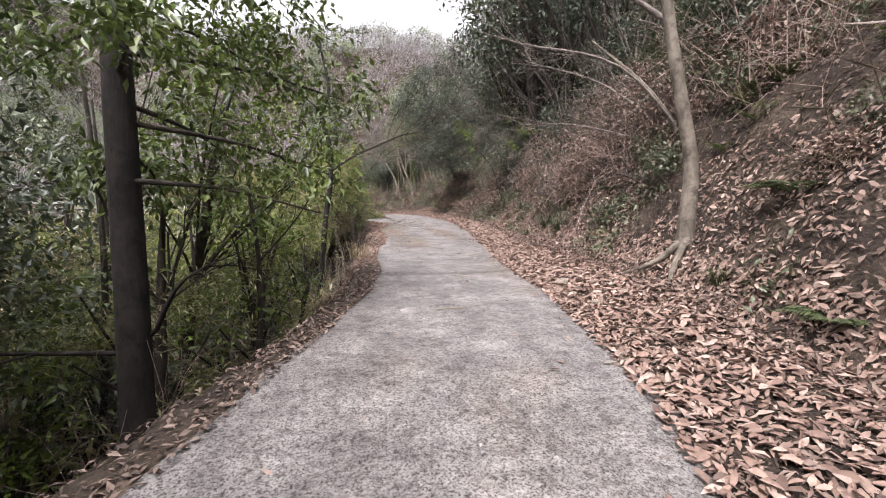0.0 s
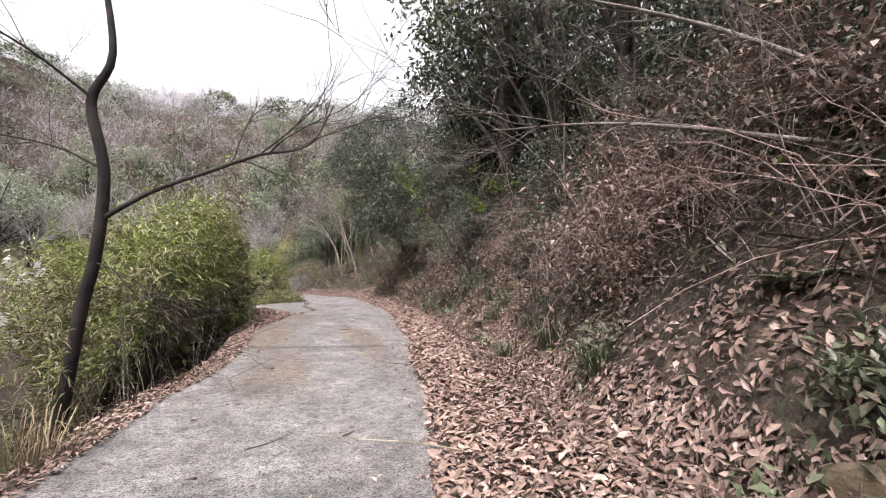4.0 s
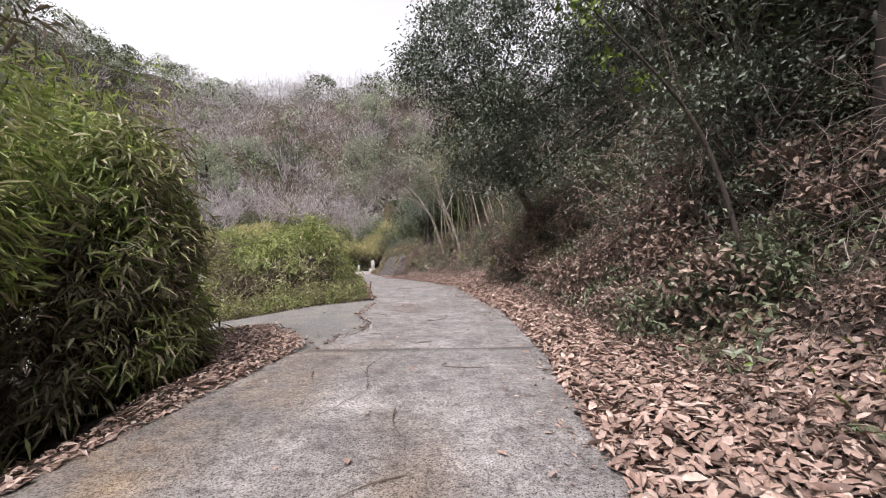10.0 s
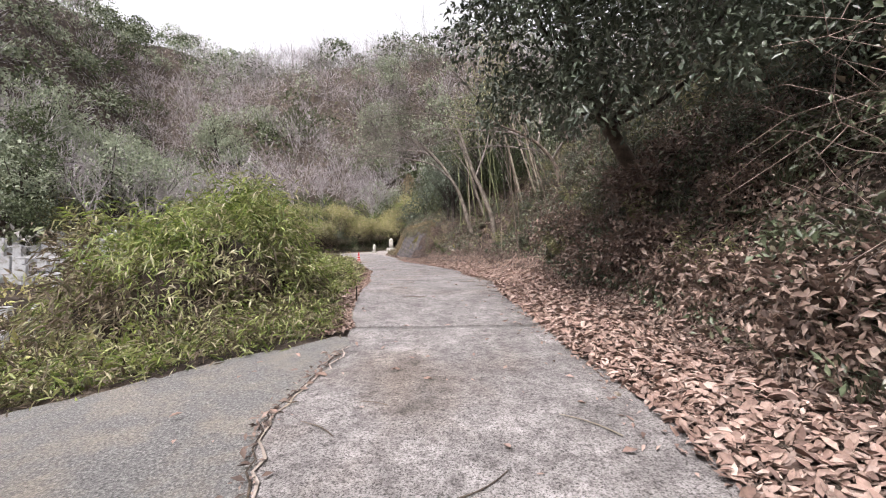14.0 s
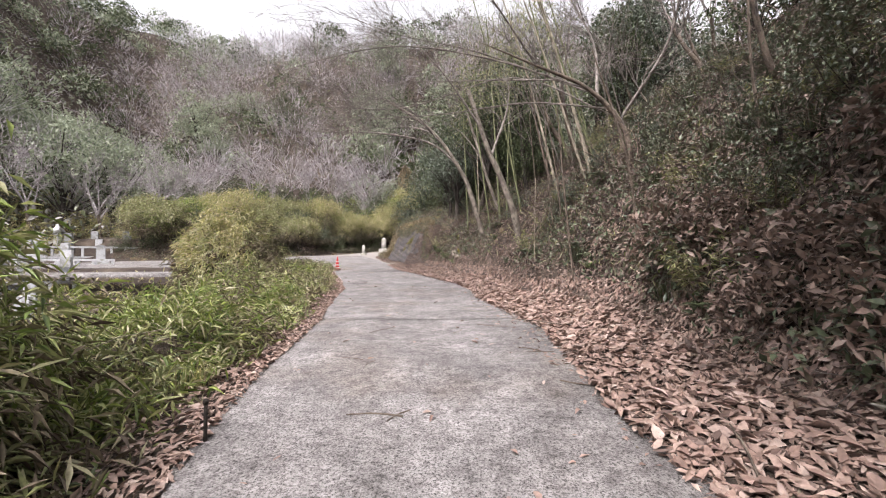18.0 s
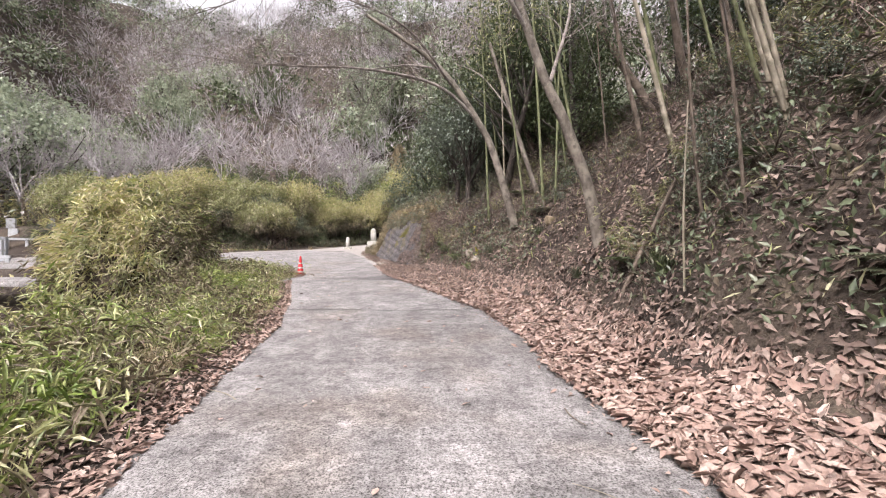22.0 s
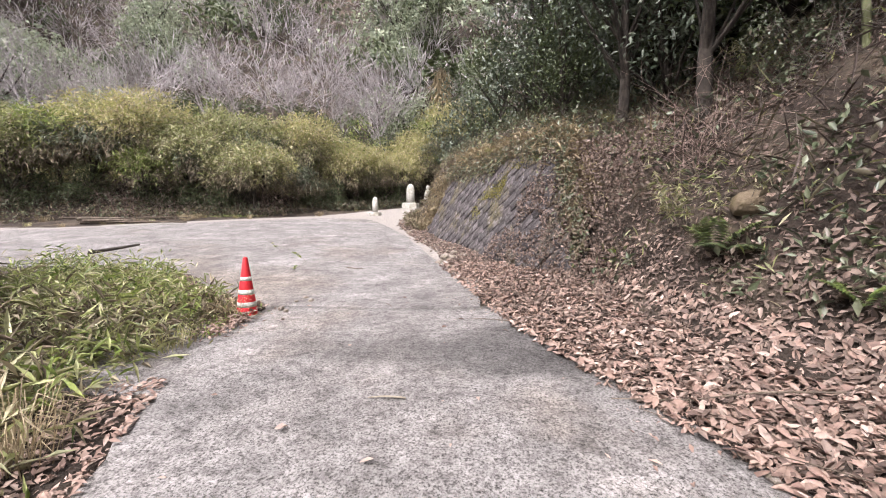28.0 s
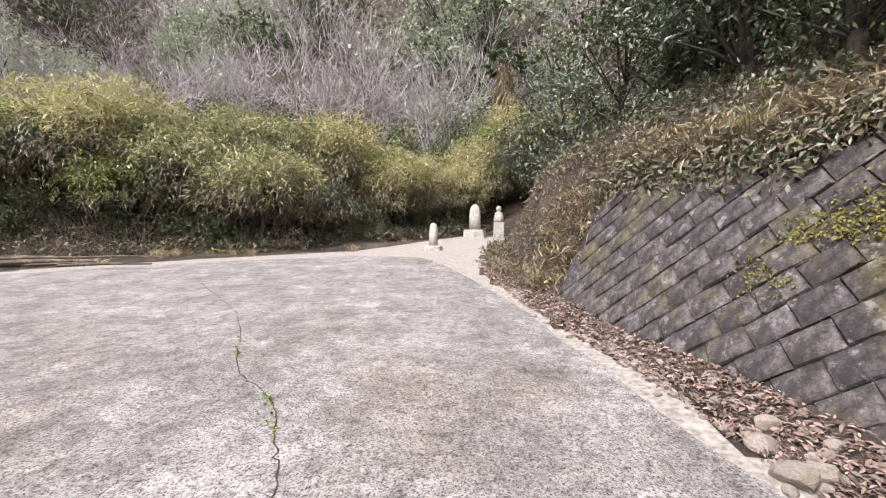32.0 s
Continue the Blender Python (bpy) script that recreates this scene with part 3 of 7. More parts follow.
def flat_sheet(name, ring, z_of, lift, mat, parent, step=0.25):
    """A sheet of paving inside a ring of plan points, with an uneven rim."""
    bm = bmesh.new()
    p = np.array(ring, float)
    dense = []
    for a, b in zip(p, np.roll(p, -1, 0)):
        cut = max(1, int(np.hypot(*(b - a)) / 0.5))
        dense += [a + (b - a) * i / cut for i in range(cut)]
    dense = np.array(dense)
    dense = dense + 0.06 * np.stack([bumps(dense[:, 0], dense[:, 1], 0.6, 21), bumps(dense[:, 0], dense[:, 1], 0.6, 22)], -1)
    face = bm.faces.new([bm.verts.new((x, y, 0)) for x, y in dense])
    lo, hi = dense.min(0), dense.max(0)
    for axis in (0, 1):
        for c in np.arange(lo[axis] + step, hi[axis], step * 3):
            co, no = [0, 0, 0], [0, 0, 0]
            co[axis], no[axis] = c, 1
            bmesh.ops.bisect_plane(bm, geom=bm.verts[:] + bm.edges[:] + bm.faces[:], plane_co=co, plane_no=no)
    bmesh.ops.triangulate(bm, faces=bm.faces[:])
    bm.normal_update()
    if sum(f.normal.z * f.calc_area() for f in bm.faces) < 0:
        bmesh.ops.reverse_faces(bm, faces=bm.faces[:])
    for v in bm.verts:
        v.co.z = float(z_of(v.co.x, v.co.y)) + lift
    rim = bmesh.ops.extrude_edge_only(bm, edges=[e for e in bm.edges if e.is_boundary])["geom"]
    for v in rim:
        if isinstance(v, bmesh.types.BMVert):
            v.co.z -= 0.14
    return part(name, bm, mat, parent)


APRON = [(-0.4, 43.4), (1.98, 43.3), (1.95, 44.4), (1.6, 45.6), (1.1, 47.5), (0.3, 50.2), (-0.6, 52.6), (-1.6, 54.4), (-3.4, 54.6), (-6.6, 53.1), (-10.0, 50.9), (-16, 49.4),
         (-44, 46.6), (-44, 42.6), (-14, 45.3), (-4.0, 45.7), (-2.4, 45.1), (-1.4, 44.05), (-0.55, 43.65)]
flat_sheet("apron", APRON, lambda x, y: road_z(max(x, -3.0), y) - (0.03 if y < 43.5 and x > -0.5 else 0.0), 0.004, CONCRETE, road)
SIDE = [(2.1, 19.2), (2.9, 19.4), (3.1, 20.3), (3.1, 21.0), (3.0, 22.2), (3.0, 23.9), (2.72, 24.4), (2.5, 24.5), (2.05, 24.0), (0.75, 22.9), (-0.9, 22.5), (-4.2, 20.6), (-7.6, 16.6), (-5.8, 15.4), (-3.4, 18.7), (-1.2, 20.5), (0.2, 20.9), (1.15, 20.85), (1.65, 20.3)]
side_road = thing("side_road", label="patched grey asphalt track branching downhill beside the lane", category="road")
tagged(side_road, kind="structure")
flat_sheet("paving", SIDE, road_z, -0.028, ASPHALT, side_road)
TRODDEN = [(1.93, 44.4), (2.3, 44.6), (1.55, 47.6), (0.8, 50.3), (0.1, 52.6), (0.0, 54.6), (0.3, 57), (1.4, 60), (-0.8, 61.4), (-2.3, 58.4), (-3.6, 55.6), (-6.6, 53.9), (-10, 51.6), (-16, 50.2), (-16, 49.3), (-10, 50.8), (-6.6, 53.0),
           (-3.4, 54.5), (-1.6, 54.3), (-0.65, 52.5), (0.25, 50.1), (1.05, 47.4), (1.55, 45.5)]
verge = thing("dirt_verge", label="pale trodden dirt along the junction's edge", category="dirt")
tagged(verge, kind="structure")
flat_sheet("dirt", TRODDEN, lambda x, y: max(float(land(x, y)), float(road_z(x, y))), -0.003, DIRT, verge)

# ---------------------------------------------------------------- plants: one mesh for each form, shared by its copies
def wander(p, d, length, n, jitter, sag=0.0):
    """A crooked line from p along d."""
    pts, d = [np.array(p, float)], unit(d)
    for _ in range(n):
        d = unit(d + rng.normal(0, jitter, 3) + np.array([0, 0, sag]))
        pts.append(pts[-1] + d * length / n)
    return np.array(pts)


def grow(tubes, p, d, length, radius, depth, kids=5, spread=0.75, jitter=0.12, rise=0.06, tips=None, shrink=0.62, thin=0.003):
    """A limb with its side limbs and twigs."""
    n = 5 if depth > 1 else 3
    line = wander(p, d, length, n, jitter, rise)
    tubes.add(line, (radius, radius * 0.75, radius * 0.3), 6 if radius > 0.05 else 4 if radius > 0.02 else 3)
    if tips is not None and depth <= 1:
        tips += [(q, unit(line[-1] - line[0])) for q in line[1:]]
    if depth == 0:
        return
    for i in range(kids):
        s = rng.uniform(0.3, 1.0) if i else 0.97
        k = min(n - 1, int(s * n))
        q = line[k] + (line[k + 1] - line[k]) * (s * n - k)
        out = unit(rng.normal(0, 1, 3))
        grow(tubes, q, unit(unit(line[k + 1] - line[k]) + out * spread), length * shrink * rng.uniform(0.7, 1.1), max(radius * 0.5 * (1.2 - s * 0.5), thin), depth - 1, kids, spread, jitter, rise, tips, shrink, thin)


def bare_tree_meshes(height, radius, lean=(0, 0, 1), depth=3, kids=5, spread=0.8, trunk=0.35, mat=TWIG_GREY, bark_mat=BARK_BROWN, thin=0.004):
    """Trunk and bare crown of a leafless tree."""
    line = wander((0, 0, -0.3), lean, height * trunk + 0.3, 5, 0.06)
    base = Tubes().add(line, (radius * 1.25, radius, radius * 0.8), 8)
    crown = Tubes()
    for i in range(kids):
        a = i * 2.4 + rng.uniform(0, 1)
        d = unit(np.array([math.cos(a) * 0.6, math.sin(a) * 0.6, 1.0]) + np.array(lean) * 0.3)
        q = line[-1] if i < 3 else line[-2]
        grow(crown, q, d, height * 0.34, radius * 0.5, depth - 1, kids, spread, 0.12, 0.08, None, 0.62, thin)
    return base.mesh("trunk", bark_mat), crown.mesh("bare_crown", mat)


def crown_leaves(centres, radii, per, length, width, mat, name="crown", droop=0.3, shell=0.55):
    """A crown as clumps of leaves round some centres."""
    pts, dirs = [], []
    for c, r in zip(centres, radii):
        n = int(per * r * r)
        d = unit(rng.normal(0, 1, (n, 3)))
        d[:, 2] = np.where(d[:, 2] < -0.5, -d[:, 2], d[:, 2])
        k = rng.uniform(shell, 1.0, (n, 1)) ** 0.6
        p = np.array(c) + d * k * r * (1 + 0.18 * rng.normal(0, 1, (n, 1)))
        pts.append(p)
        dirs.append(d)
    pts, dirs = np.concatenate(pts), np.concatenate(dirs)
    n = len(pts)
    ahead = unit(dirs * 0.5 + rng.normal(0, 0.7, (n, 3)) - np.array([0, 0, droop]))
    up = unit(rng.normal(0, 0.5, (n, 3)) + dirs * 0.4 + np.array([0, 0, 0.8]))
    v, f = leaves(pts, ahead, up, length * rng.uniform(0.6, 1.2, n), width * rng.uniform(0.7, 1.2, n))
    return mesh_of(name, v, f, mat)


def evergreen_meshes(height, radius, per=260, length=0.22, width=0.1, mat=FOREST, clumps=14, low=0.35, bark_mat=BARK_DARK, split=False):
    """Trunk and leafy crown; with split, every limb is a mesh of its own."""
    t, limbs = Tubes(), []
    line = wander((0, 0, -0.3), (0, 0, 1), height * 0.85, 6, 0.07)
    t.add(line, (0.024 * height, 0.017 * height, 0.006 * height), 7)
    centres, radii = [], []
    for i in range(clumps):
        z = rng.uniform(low, 0.92)
        a = rng.uniform(0, 6.28)
        r = radius * math.sqrt(max(0.08, 1 - ((z - 0.58) / 0.45) ** 2)) * rng.uniform(0.3, 0.85)
        c = np.array([math.cos(a) * r, math.sin(a) * r, z * height])
        stem = line[min(6, max(1, int(z * 5)))]
        limb = wander(stem, c - stem, np.linalg.norm(c - stem), 3, 0.08)
        if split:
            limbs.append(Tubes().add(limb, (0.008 * height, 0.003 * height), 4).mesh("limb", bark_mat))
        else:
            t.add(limb, (0.008 * height, 0.003 * height), 4)
        centres.append(c)
        radii.append(radius * rng.uniform(0.32, 0.52))
    return (t.mesh("trunk", bark_mat), crown_leaves(centres, radii, per, length, width, mat), *limbs)


def sasa_meshes(height=1.1, stems=18, spread=0.45, length=0.16, width=0.02, mat=SASA, nodes=7, fan=4):
    """A tuft of bamboo grass: arching stems with fans of long leaves."""
    t, at, ahead = Tubes(), [], []
    for _ in range(stems):
        a, r = rng.uniform(0, 6.28), spread * math.sqrt(rng.uniform(0, 1))
        root = np.array([math.cos(a) * r, math.sin(a) * r, -0.15])
        d = unit([math.cos(a) * 0.35 + rng.normal(0, 0.12), math.sin(a) * 0.35 + rng.normal(0, 0.12), 1])
        h = height * rng.uniform(0.55, 1.1)
        line = wander(root, d, h, 5, 0.07, -0.05)
        t.add(line, (0.006, 0.003), 3)
        for s in np.linspace(0.3, 1.0, nodes):
            k = min(4, int(s * 5))
            q = line[k] + (line[k + 1] - line[k]) * (s * 5 - k)
            for _ in range(fan):
                b = rng.uniform(0, 6.28)
                at.append(q)
                ahead.append([math.cos(b), math.sin(b), rng.uniform(-0.75, 0.55)])
    at, ahead = np.array(at), unit(ahead)
    n = len(at)
    v, f = leaves(at, ahead, unit(rng.normal(0, 0.35, (n, 3)) + [0, 0, 1]), length * rng.uniform(0.6, 1.25, n), width * rng.uniform(0.7, 1.3, n), 0.15)
    v = v.reshape(-1, 4, 3)
    v[:, 2, 2] -= rng.uniform(0.0, 0.3, n) * length
    return t.mesh("stalk", CULM_DRY), mesh_of("foliage", v.reshape(-1, 3), f, mat)


def grass_mesh(height=0.45, blades=110, spread=0.24, width=0.007, mat=STRAW):
    a = rng.uniform(0, 6.28, blades)
    r = spread * np.sqrt(rng.uniform(0, 1, blades))
    at = np.stack([np.cos(a) * r, np.sin(a) * r, np.full(blades, -0.03)], -1)
    out = np.stack([np.cos(a), np.sin(a), np.zeros(blades)], -1)
    h = height * rng.uniform(0.5, 1.2, blades)
    mid = at + out * h[:, None] * 0.2 + np.stack([rng.normal(0, 0.04, blades), rng.normal(0, 0.04, blades), h * 0.7], -1)
    tip = mid + out * h[:, None] * 0.5 + np.stack([0 * h, 0 * h, h * rng.uniform(-0.35, 0.25, blades)], -1)
    s = np.stack([-np.sin(a), np.cos(a), 0 * a], -1) * width / 2
    v = np.stack([at - s, at + s, mid + s, mid - s, tip], 1).reshape(-1, 3)
    k = np.arange(blades)[:, None] * 5
    return mesh_of("tuft", v, [k + [0, 1, 2, 3], k + [3, 2, 4]], mat)


def fern_mesh(fronds=9, length=0.55, mat=BRIGHT, arch=0.75):
    at, ahead, ln = [], [], []
    for i in range(fronds):
        a = i * 6.28 / fronds + rng.normal(0, 0.2)
        L = length * rng.uniform(0.7, 1.1)
        for s in np.linspace(0.12, 1, 16):
            p = np.array([math.cos(a) * L * s, math.sin(a) * L * s, L * (arch * s - 0.62 * s * s)])
            for sg in (-1, 1):
                at.append(p)
                ahead.append([math.cos(a) * 0.45 - sg * math.sin(a), math.sin(a) * 0.45 + sg * math.cos(a), -0.12])
                ln.append(L * 0.27 * math.sin(math.pi * min(0.97, 0.15 + 0.83 * s)) + 0.012)
    at = np.array(at)
    v, f = leaves(at, np.array(ahead), np.tile([0, 0, 1.0], (len(at), 1)) + rng.normal(0, 0.15, (len(at), 3)), np.array(ln), np.array(ln) * 0.24 + 0.006)
    return mesh_of("frond_rosette", v, f, mat)


def bramble_mesh(size=1.2, canes=38, mat=TWIG_RUST, thick=0.005):
    """A tangle of thin arching canes."""
    t, w = Tubes(), Tubes()
    for _ in range(canes):
        a, r = rng.uniform(0, 6.28), size * 0.45 * math.sqrt(rng.uniform(0, 1))
        d = [rng.normal(0, 0.7), rng.normal(0, 0.7), 1]
        line = wander((math.cos(a) * r, math.sin(a) * r, -0.1), d, size * rng.uniform(0.7, 1.6), 5, 0.24, -0.17)
        t.add(line, (thick * rng.uniform(0.7, 1.4), thick * 0.5), 3)
        for _ in range(2):
            k = rng.integers(2, 5)
            w.add(wander(line[k], rng.normal(0, 1, 3), size * 0.45, 2, 0.25, -0.05), (thick * 0.6, thick * 0.35), 3)
    return t.mesh("cane_tangle", mat), w.mesh("twig_tangle", mat)


def plant(name, meshes, at, label, category, group="", turn=None, size=1.0):
    ob = thing(name, at, label, category, group, rng.uniform(0, 6.28) if turn is None else turn, size)
    for me in meshes:
        piece(me.name.split(".")[0], me, ob)
    return ob


def strew(name, forms, spots, label, category, group, lo=0.8, hi=1.2, sink=0.0):
    """Copies of some forms on a list of plan points."""
    for i, (x, y) in enumerate(spots):
        k = rng.uniform(lo, hi)
        plant(name, forms[i % len(forms)], (x, y, ground(x, y) - sink), label, category, group, None, k)


def scatter(n, x0, x1, y0, y1, keep=None):
    """Plan points off the road."""
    out = []
    for _ in range(40):
        x, y = rng.uniform(x0, x1, n), rng.uniform(y0, y1, n)
        ok = ~on_road(x, y)
        if keep is not None:
            ok &= keep(x, y)
        out += list(zip(x[ok], y[ok]))
        if len(out) >= n:
            break
    return [(float(a), float(b)) for a, b in out[:n]]


def right_of(x, y):
    p = np.array(RIGHT_EDGE)
    return x > np.interp(y, p[:, 1], p[:, 0])


def d_right(x, y):
    return edge_distance(x, y, RIGHT_EDGE)


def d_left(x, y):
    return edge_distance(x, y, LEFT_EDGE)


left_line = np.array([p for p in LEFT_EDGE if p[1] < 19])


# ---------------------------------------------------------------- trees beside the lane
def limb_tree(name, trunk, radii, limbs, label, trunk_mat=BARK_PALE, twig_mat=TWIG, twigs=5, category="tree", depth=2):
    """A tree after a trunk line and limbs given as lines; every limb carries twigs."""
    ob = thing(name, trunk[0], label, category)
    o = np.array(trunk[0], float)
    trunk = np.array(trunk, float)
    trunk[0, 2] -= 0.25
    piece("trunk", Tubes().add(smooth_line(trunk - o), radii, 10).mesh("trunk", trunk_mat), ob)
    for pts, r in limbs:
        t = Tubes()
        line = smooth_line(np.array(pts, float) - o)
        t.add(line, (r, r * 0.7, r * 0.25), 6)
        for i in range(twigs):
            k = int(rng.uniform(0.25, 1.0) * (len(line) - 2))
            d = unit(line[k + 1] - line[k]) + rng.normal(0, 0.5, 3)
            grow(t, line[k], d, rng.uniform(0.7, 2.0), max(r * 0.3, 0.006), depth, 5, 0.5, 0.15, 0.02)
        piece("limb", t.mesh("limb", twig_mat), ob)
    return ob


def smooth_line(pts, cuts=5):
    p = np.array(pts, float)
    if len(p) < 3:
        return p
    out = []
    q = np.vstack([2 * p[0] - p[1], p, 2 * p[-1] - p[-2]])
    for i in range(1, len(q) - 2):
        for s in np.linspace(0, 1, cuts, endpoint=False):
            a, b, c, d = q[i - 1 : i + 3]
            out.append(0.5 * (2 * b + (c - a) * s + (2 * a - 5 * b + 4 * c - d) * s * s + (3 * b - a - 3 * c + d) * s ** 3))
    return np.array(out + [p[-1]])


limb_tree("smooth_bark_tree", [(4.06, 4.3, 1.0), (4.16, 4.3, 1.7), (4.2, 4.3, 2.3), (4.05, 4.33, 3.2), (3.9, 4.38, 4.3), (3.7, 4.4, 6.4)], (0.12, 0.09, 0.078, 0.07, 0.04),
          [([(3.95, 4.4, 4.0), (3.2, 5.0, 4.9), (2.2, 5.6, 5.6)], 0.04), ([(3.85, 4.4, 5.0), (4.6, 5.6, 6.2), (4.9, 6.6, 7.2)], 0.04)],
          "slender pale smooth-barked tree rooted in the leaf bank", BARK_PALE)
roots = Tubes()
for a, b, c in (((4.1, 4.25, 1.35), (3.75, 4.1, 0.95), (3.62, 3.95, 0.72)), ((4.05, 4.3, 1.3), (3.85, 4.5, 1.05), (3.6, 4.9, 0.86)), ((4.15, 4.3, 1.3), (4.0, 4.0, 0.95), (3.95, 3.8, 0.7))):
    roots.add(smooth_line([a, b, c]), (0.05, 0.035, 0.014), 7)
piece("root", roots.mesh("root", BARK_PALE), tagged(thing("exposed_roots", label="pale exposed tree roots gripping the leafy bank", category="root")))

limb_tree("leaning_bank_trees", [(6.1, 5.9, 2.6), (5.4, 6.4, 3.9), (4.6, 7.0, 5.0)], (0.05, 0.04, 0.02),
          [([(6.0, 6.0, 2.8), (4.9, 6.6, 4.4), (3.4, 7.4, 5.0), (2.6, 7.7, 5.3)], 0.03), ([(6.3, 6.6, 3.0), (5.6, 8.0, 4.6), (4.2, 9.0, 5.4)], 0.03), ([(6.3, 6.9, 3.1), (5.2, 8.6, 3.9), (4.2, 9.6, 4.1)], 0.025)],
          "thin bare pale trees leaning out over the lane", BARK_PALE, TWIG, 9)
limb_tree("roadside_sapling", [(-0.72, 12.95, -0.9), (-0.55, 12.7, 0.4), (-0.39, 12.43, 1.95), (-0.25, 12.27, 2.85), (-0.23, 12.11, 3.87), (-0.44, 12.02, 4.77), (-0.23, 11.88, 5.43), (-0.5, 11.8, 6.8)], (0.085, 0.075, 0.065, 0.03),
          [([(-0.22, 12.2, 3.25), (0.37, 12.02, 3.64), (1.07, 11.82, 3.95), (1.66, 11.66, 4.2), (2.3, 11.5, 4.38), (2.6, 11.37, 4.95)], 0.038),
           ([(-0.24, 12.1, 3.9), (-0.9, 12.3, 4.2), (-2.0, 12.6, 4.4)], 0.02), ([(-0.4, 12.0, 4.8), (-1.1, 11.5, 5.2), (-1.9, 11.2, 5.3)], 0.02), ([(-0.3, 12.3, 2.7), (0.1, 12.1, 2.5), (0.45, 11.9, 1.9)], 0.012)],
          "dark crooked bare sapling with one long reaching branch", BARK_BLACK, BARK_DARK, 7)

# dark evergreen by the start of the lane
cedar = thing("evergreen_tree", (-2.05, 4.9, -0.6), "dark-trunked evergreen with drooping green leafy branches over the ravine", "tree")
piece("trunk", Tubes().add([(0.02, 0, -1.3), (-0.04, 0.03, 1.5), (-0.12, 0.08, 3.4), (-0.2, 0.1, 7)], (0.17, 0.15, 0.14, 0.1), 10).mesh("trunk", BARK_BLACK), cedar)
t = Tubes()
cc, cr = [], []
for z, a, r in ((2.6, -0.2, 1.9), (3.2, 0.5, 2.2), (3.9, 0.0, 2.1), (3.4, 1.2, 1.8), (4.4, 0.8, 2.2), (4.8, -0.6, 1.8), (3.0, 2.2, 1.7), (4.2, 2.6, 1.9), (5.2, 0.3, 1.7), (3.7, -1.2, 1.6), (2.9, 1.7, 1.3), (5.6, 2, 1.8)):
    tip = np.array([math.cos(a) * r, math.sin(a) * r, z - 0.35])
    t.add(smooth_line([(-0.1, 0.05, z), tip * (0.5, 0.5, 1) + (0, 0, 0.25), tip]), (0.035, 0.02, 0.008), 5)
    for k in (0.55, 0.8, 1.05):
        cc.append(tip * (k, k, 1) + (0, 0, 0.1 + rng.normal(0, 0.1)))
        cr.append(rng.uniform(0.32, 0.5))
piece("branch_fan", t.mesh("branch_fan", BARK_DARK), cedar)
for x, y, z in ((0.9, -0.6, 3.3), (0.6, -0.3, 3.9), (1.3, -0.2, 3.7), (0.2, -0.8, 4.1), (0.9, 0.2, 4.4), (-0.5, -0.9, 3.7), (1.6, 0.3, 4.3), (0.4, -1.2, 3.6), (-0.9, -0.6, 4.3), (1.0, -0.9, 4.3), (0.1, -0.5, 4.7), (1.1, -0.5, 4.9)):
    cc.append(np.array((x, y, z)))
    cr.append(rng.uniform(0.4, 0.6))
piece("crown", crown_leaves(cc, cr, 620, 0.115, 0.05, LEAF_GREEN, droop=0.6, shell=0.2), cedar)
dark_bough = Tubes()
grow(dark_bough, (0.0, 0.1, 0.9), (1.0, -0.35, 0.35), 1.3, 0.03, 2, 4, 0.6, 0.2)
grow(dark_bough, (0.0, 0.1, 0.8), (-1.0, -0.2, 0.05), 1.6, 0.03, 1, 4, 0.5)
piece("dead_bough", dark_bough.mesh("dead_bough", BARK_BLACK), cedar, "dead leafless boughs")

# broad evergreen over the lane
oak = thing("evergreen_tree", (7.6, 26.6, 3.95), "leaning evergreen tree with dark glossy leaves over the lane", "tree")
ot = Tubes().add(smooth_line([(0, 0, -0.3), (0.05, 0, 0.75), (-0.2, 0, 1.4), (-0.5, 0, 1.95), (-1.0, -0.3, 2.7), (-1.6, -0.9, 3.8), (-1.9, -1.5, 5.2)]), (0.19, 0.15, 0.13, 0.11, 0.05), 10)
piece("trunk", ot.mesh("trunk", BARK_BROWN), oak)
centres = [(-1.6, -2.6, 2.0), (-2.6, -2.4, 2.4), (-2.2, -3.4, 2.3), (-3.0, -1.4, 2.9), (-2.2, -1.6, 3.4), (-1.2, -1.6, 3.6), (-2.9, -2.8, 3.4), (-1.7, -3.3, 3.6), (-2.4, -2.0, 4.7), (-1.4, -2.8, 4.9), (-3.0, -0.8, 4.2),
           (-2.0, -0.4, 4.4), (-0.8, -0.8, 3.7), (-2.2, -1.2, 5.8), (-1.2, -2.2, 6.2), (-1.7, -3.6, 5.2), (-2.6, -3.2, 4.6), (-0.6, -3.4, 4.2), (-0.6, -3.0, 2.6), (-1.2, -1.0, 2.2), (-2.2, -0.2, 2.5), (-1.9, -3.9, 3.0), (0.2, -3.6, 3.4), (-0.4, -2.0, 3.2), (0.2, -1.4, 4.4), (0.6, -2.6, 4.2), (-1.0, 0.2, 5.0), (-0.8, -3.2, 1.5), (-1.8, -2.8, 1.3), (0.2, -3.2, 1.8), (1.0, -3.4, 2.6), (-2.5, -1.6, 1.7), (0.9, -3.0, 5.2),
           (-3.4, -2.2, 4.2), (-3.8, -1.8, 5.0), (-3.3, -2.6, 5.6), (-3.0, -1.4, 6.4), (-2.2, -2.4, 6.8), (-1.4, -1.4, 7.2), (-3.6, -1.2, 5.8), (-2.4, -0.6, 7.4), (-3.9, -2.4, 4.4), (-0.6, -2.4, 6.6), (-1.2, -2.6, 7.6)]
br = Tubes()
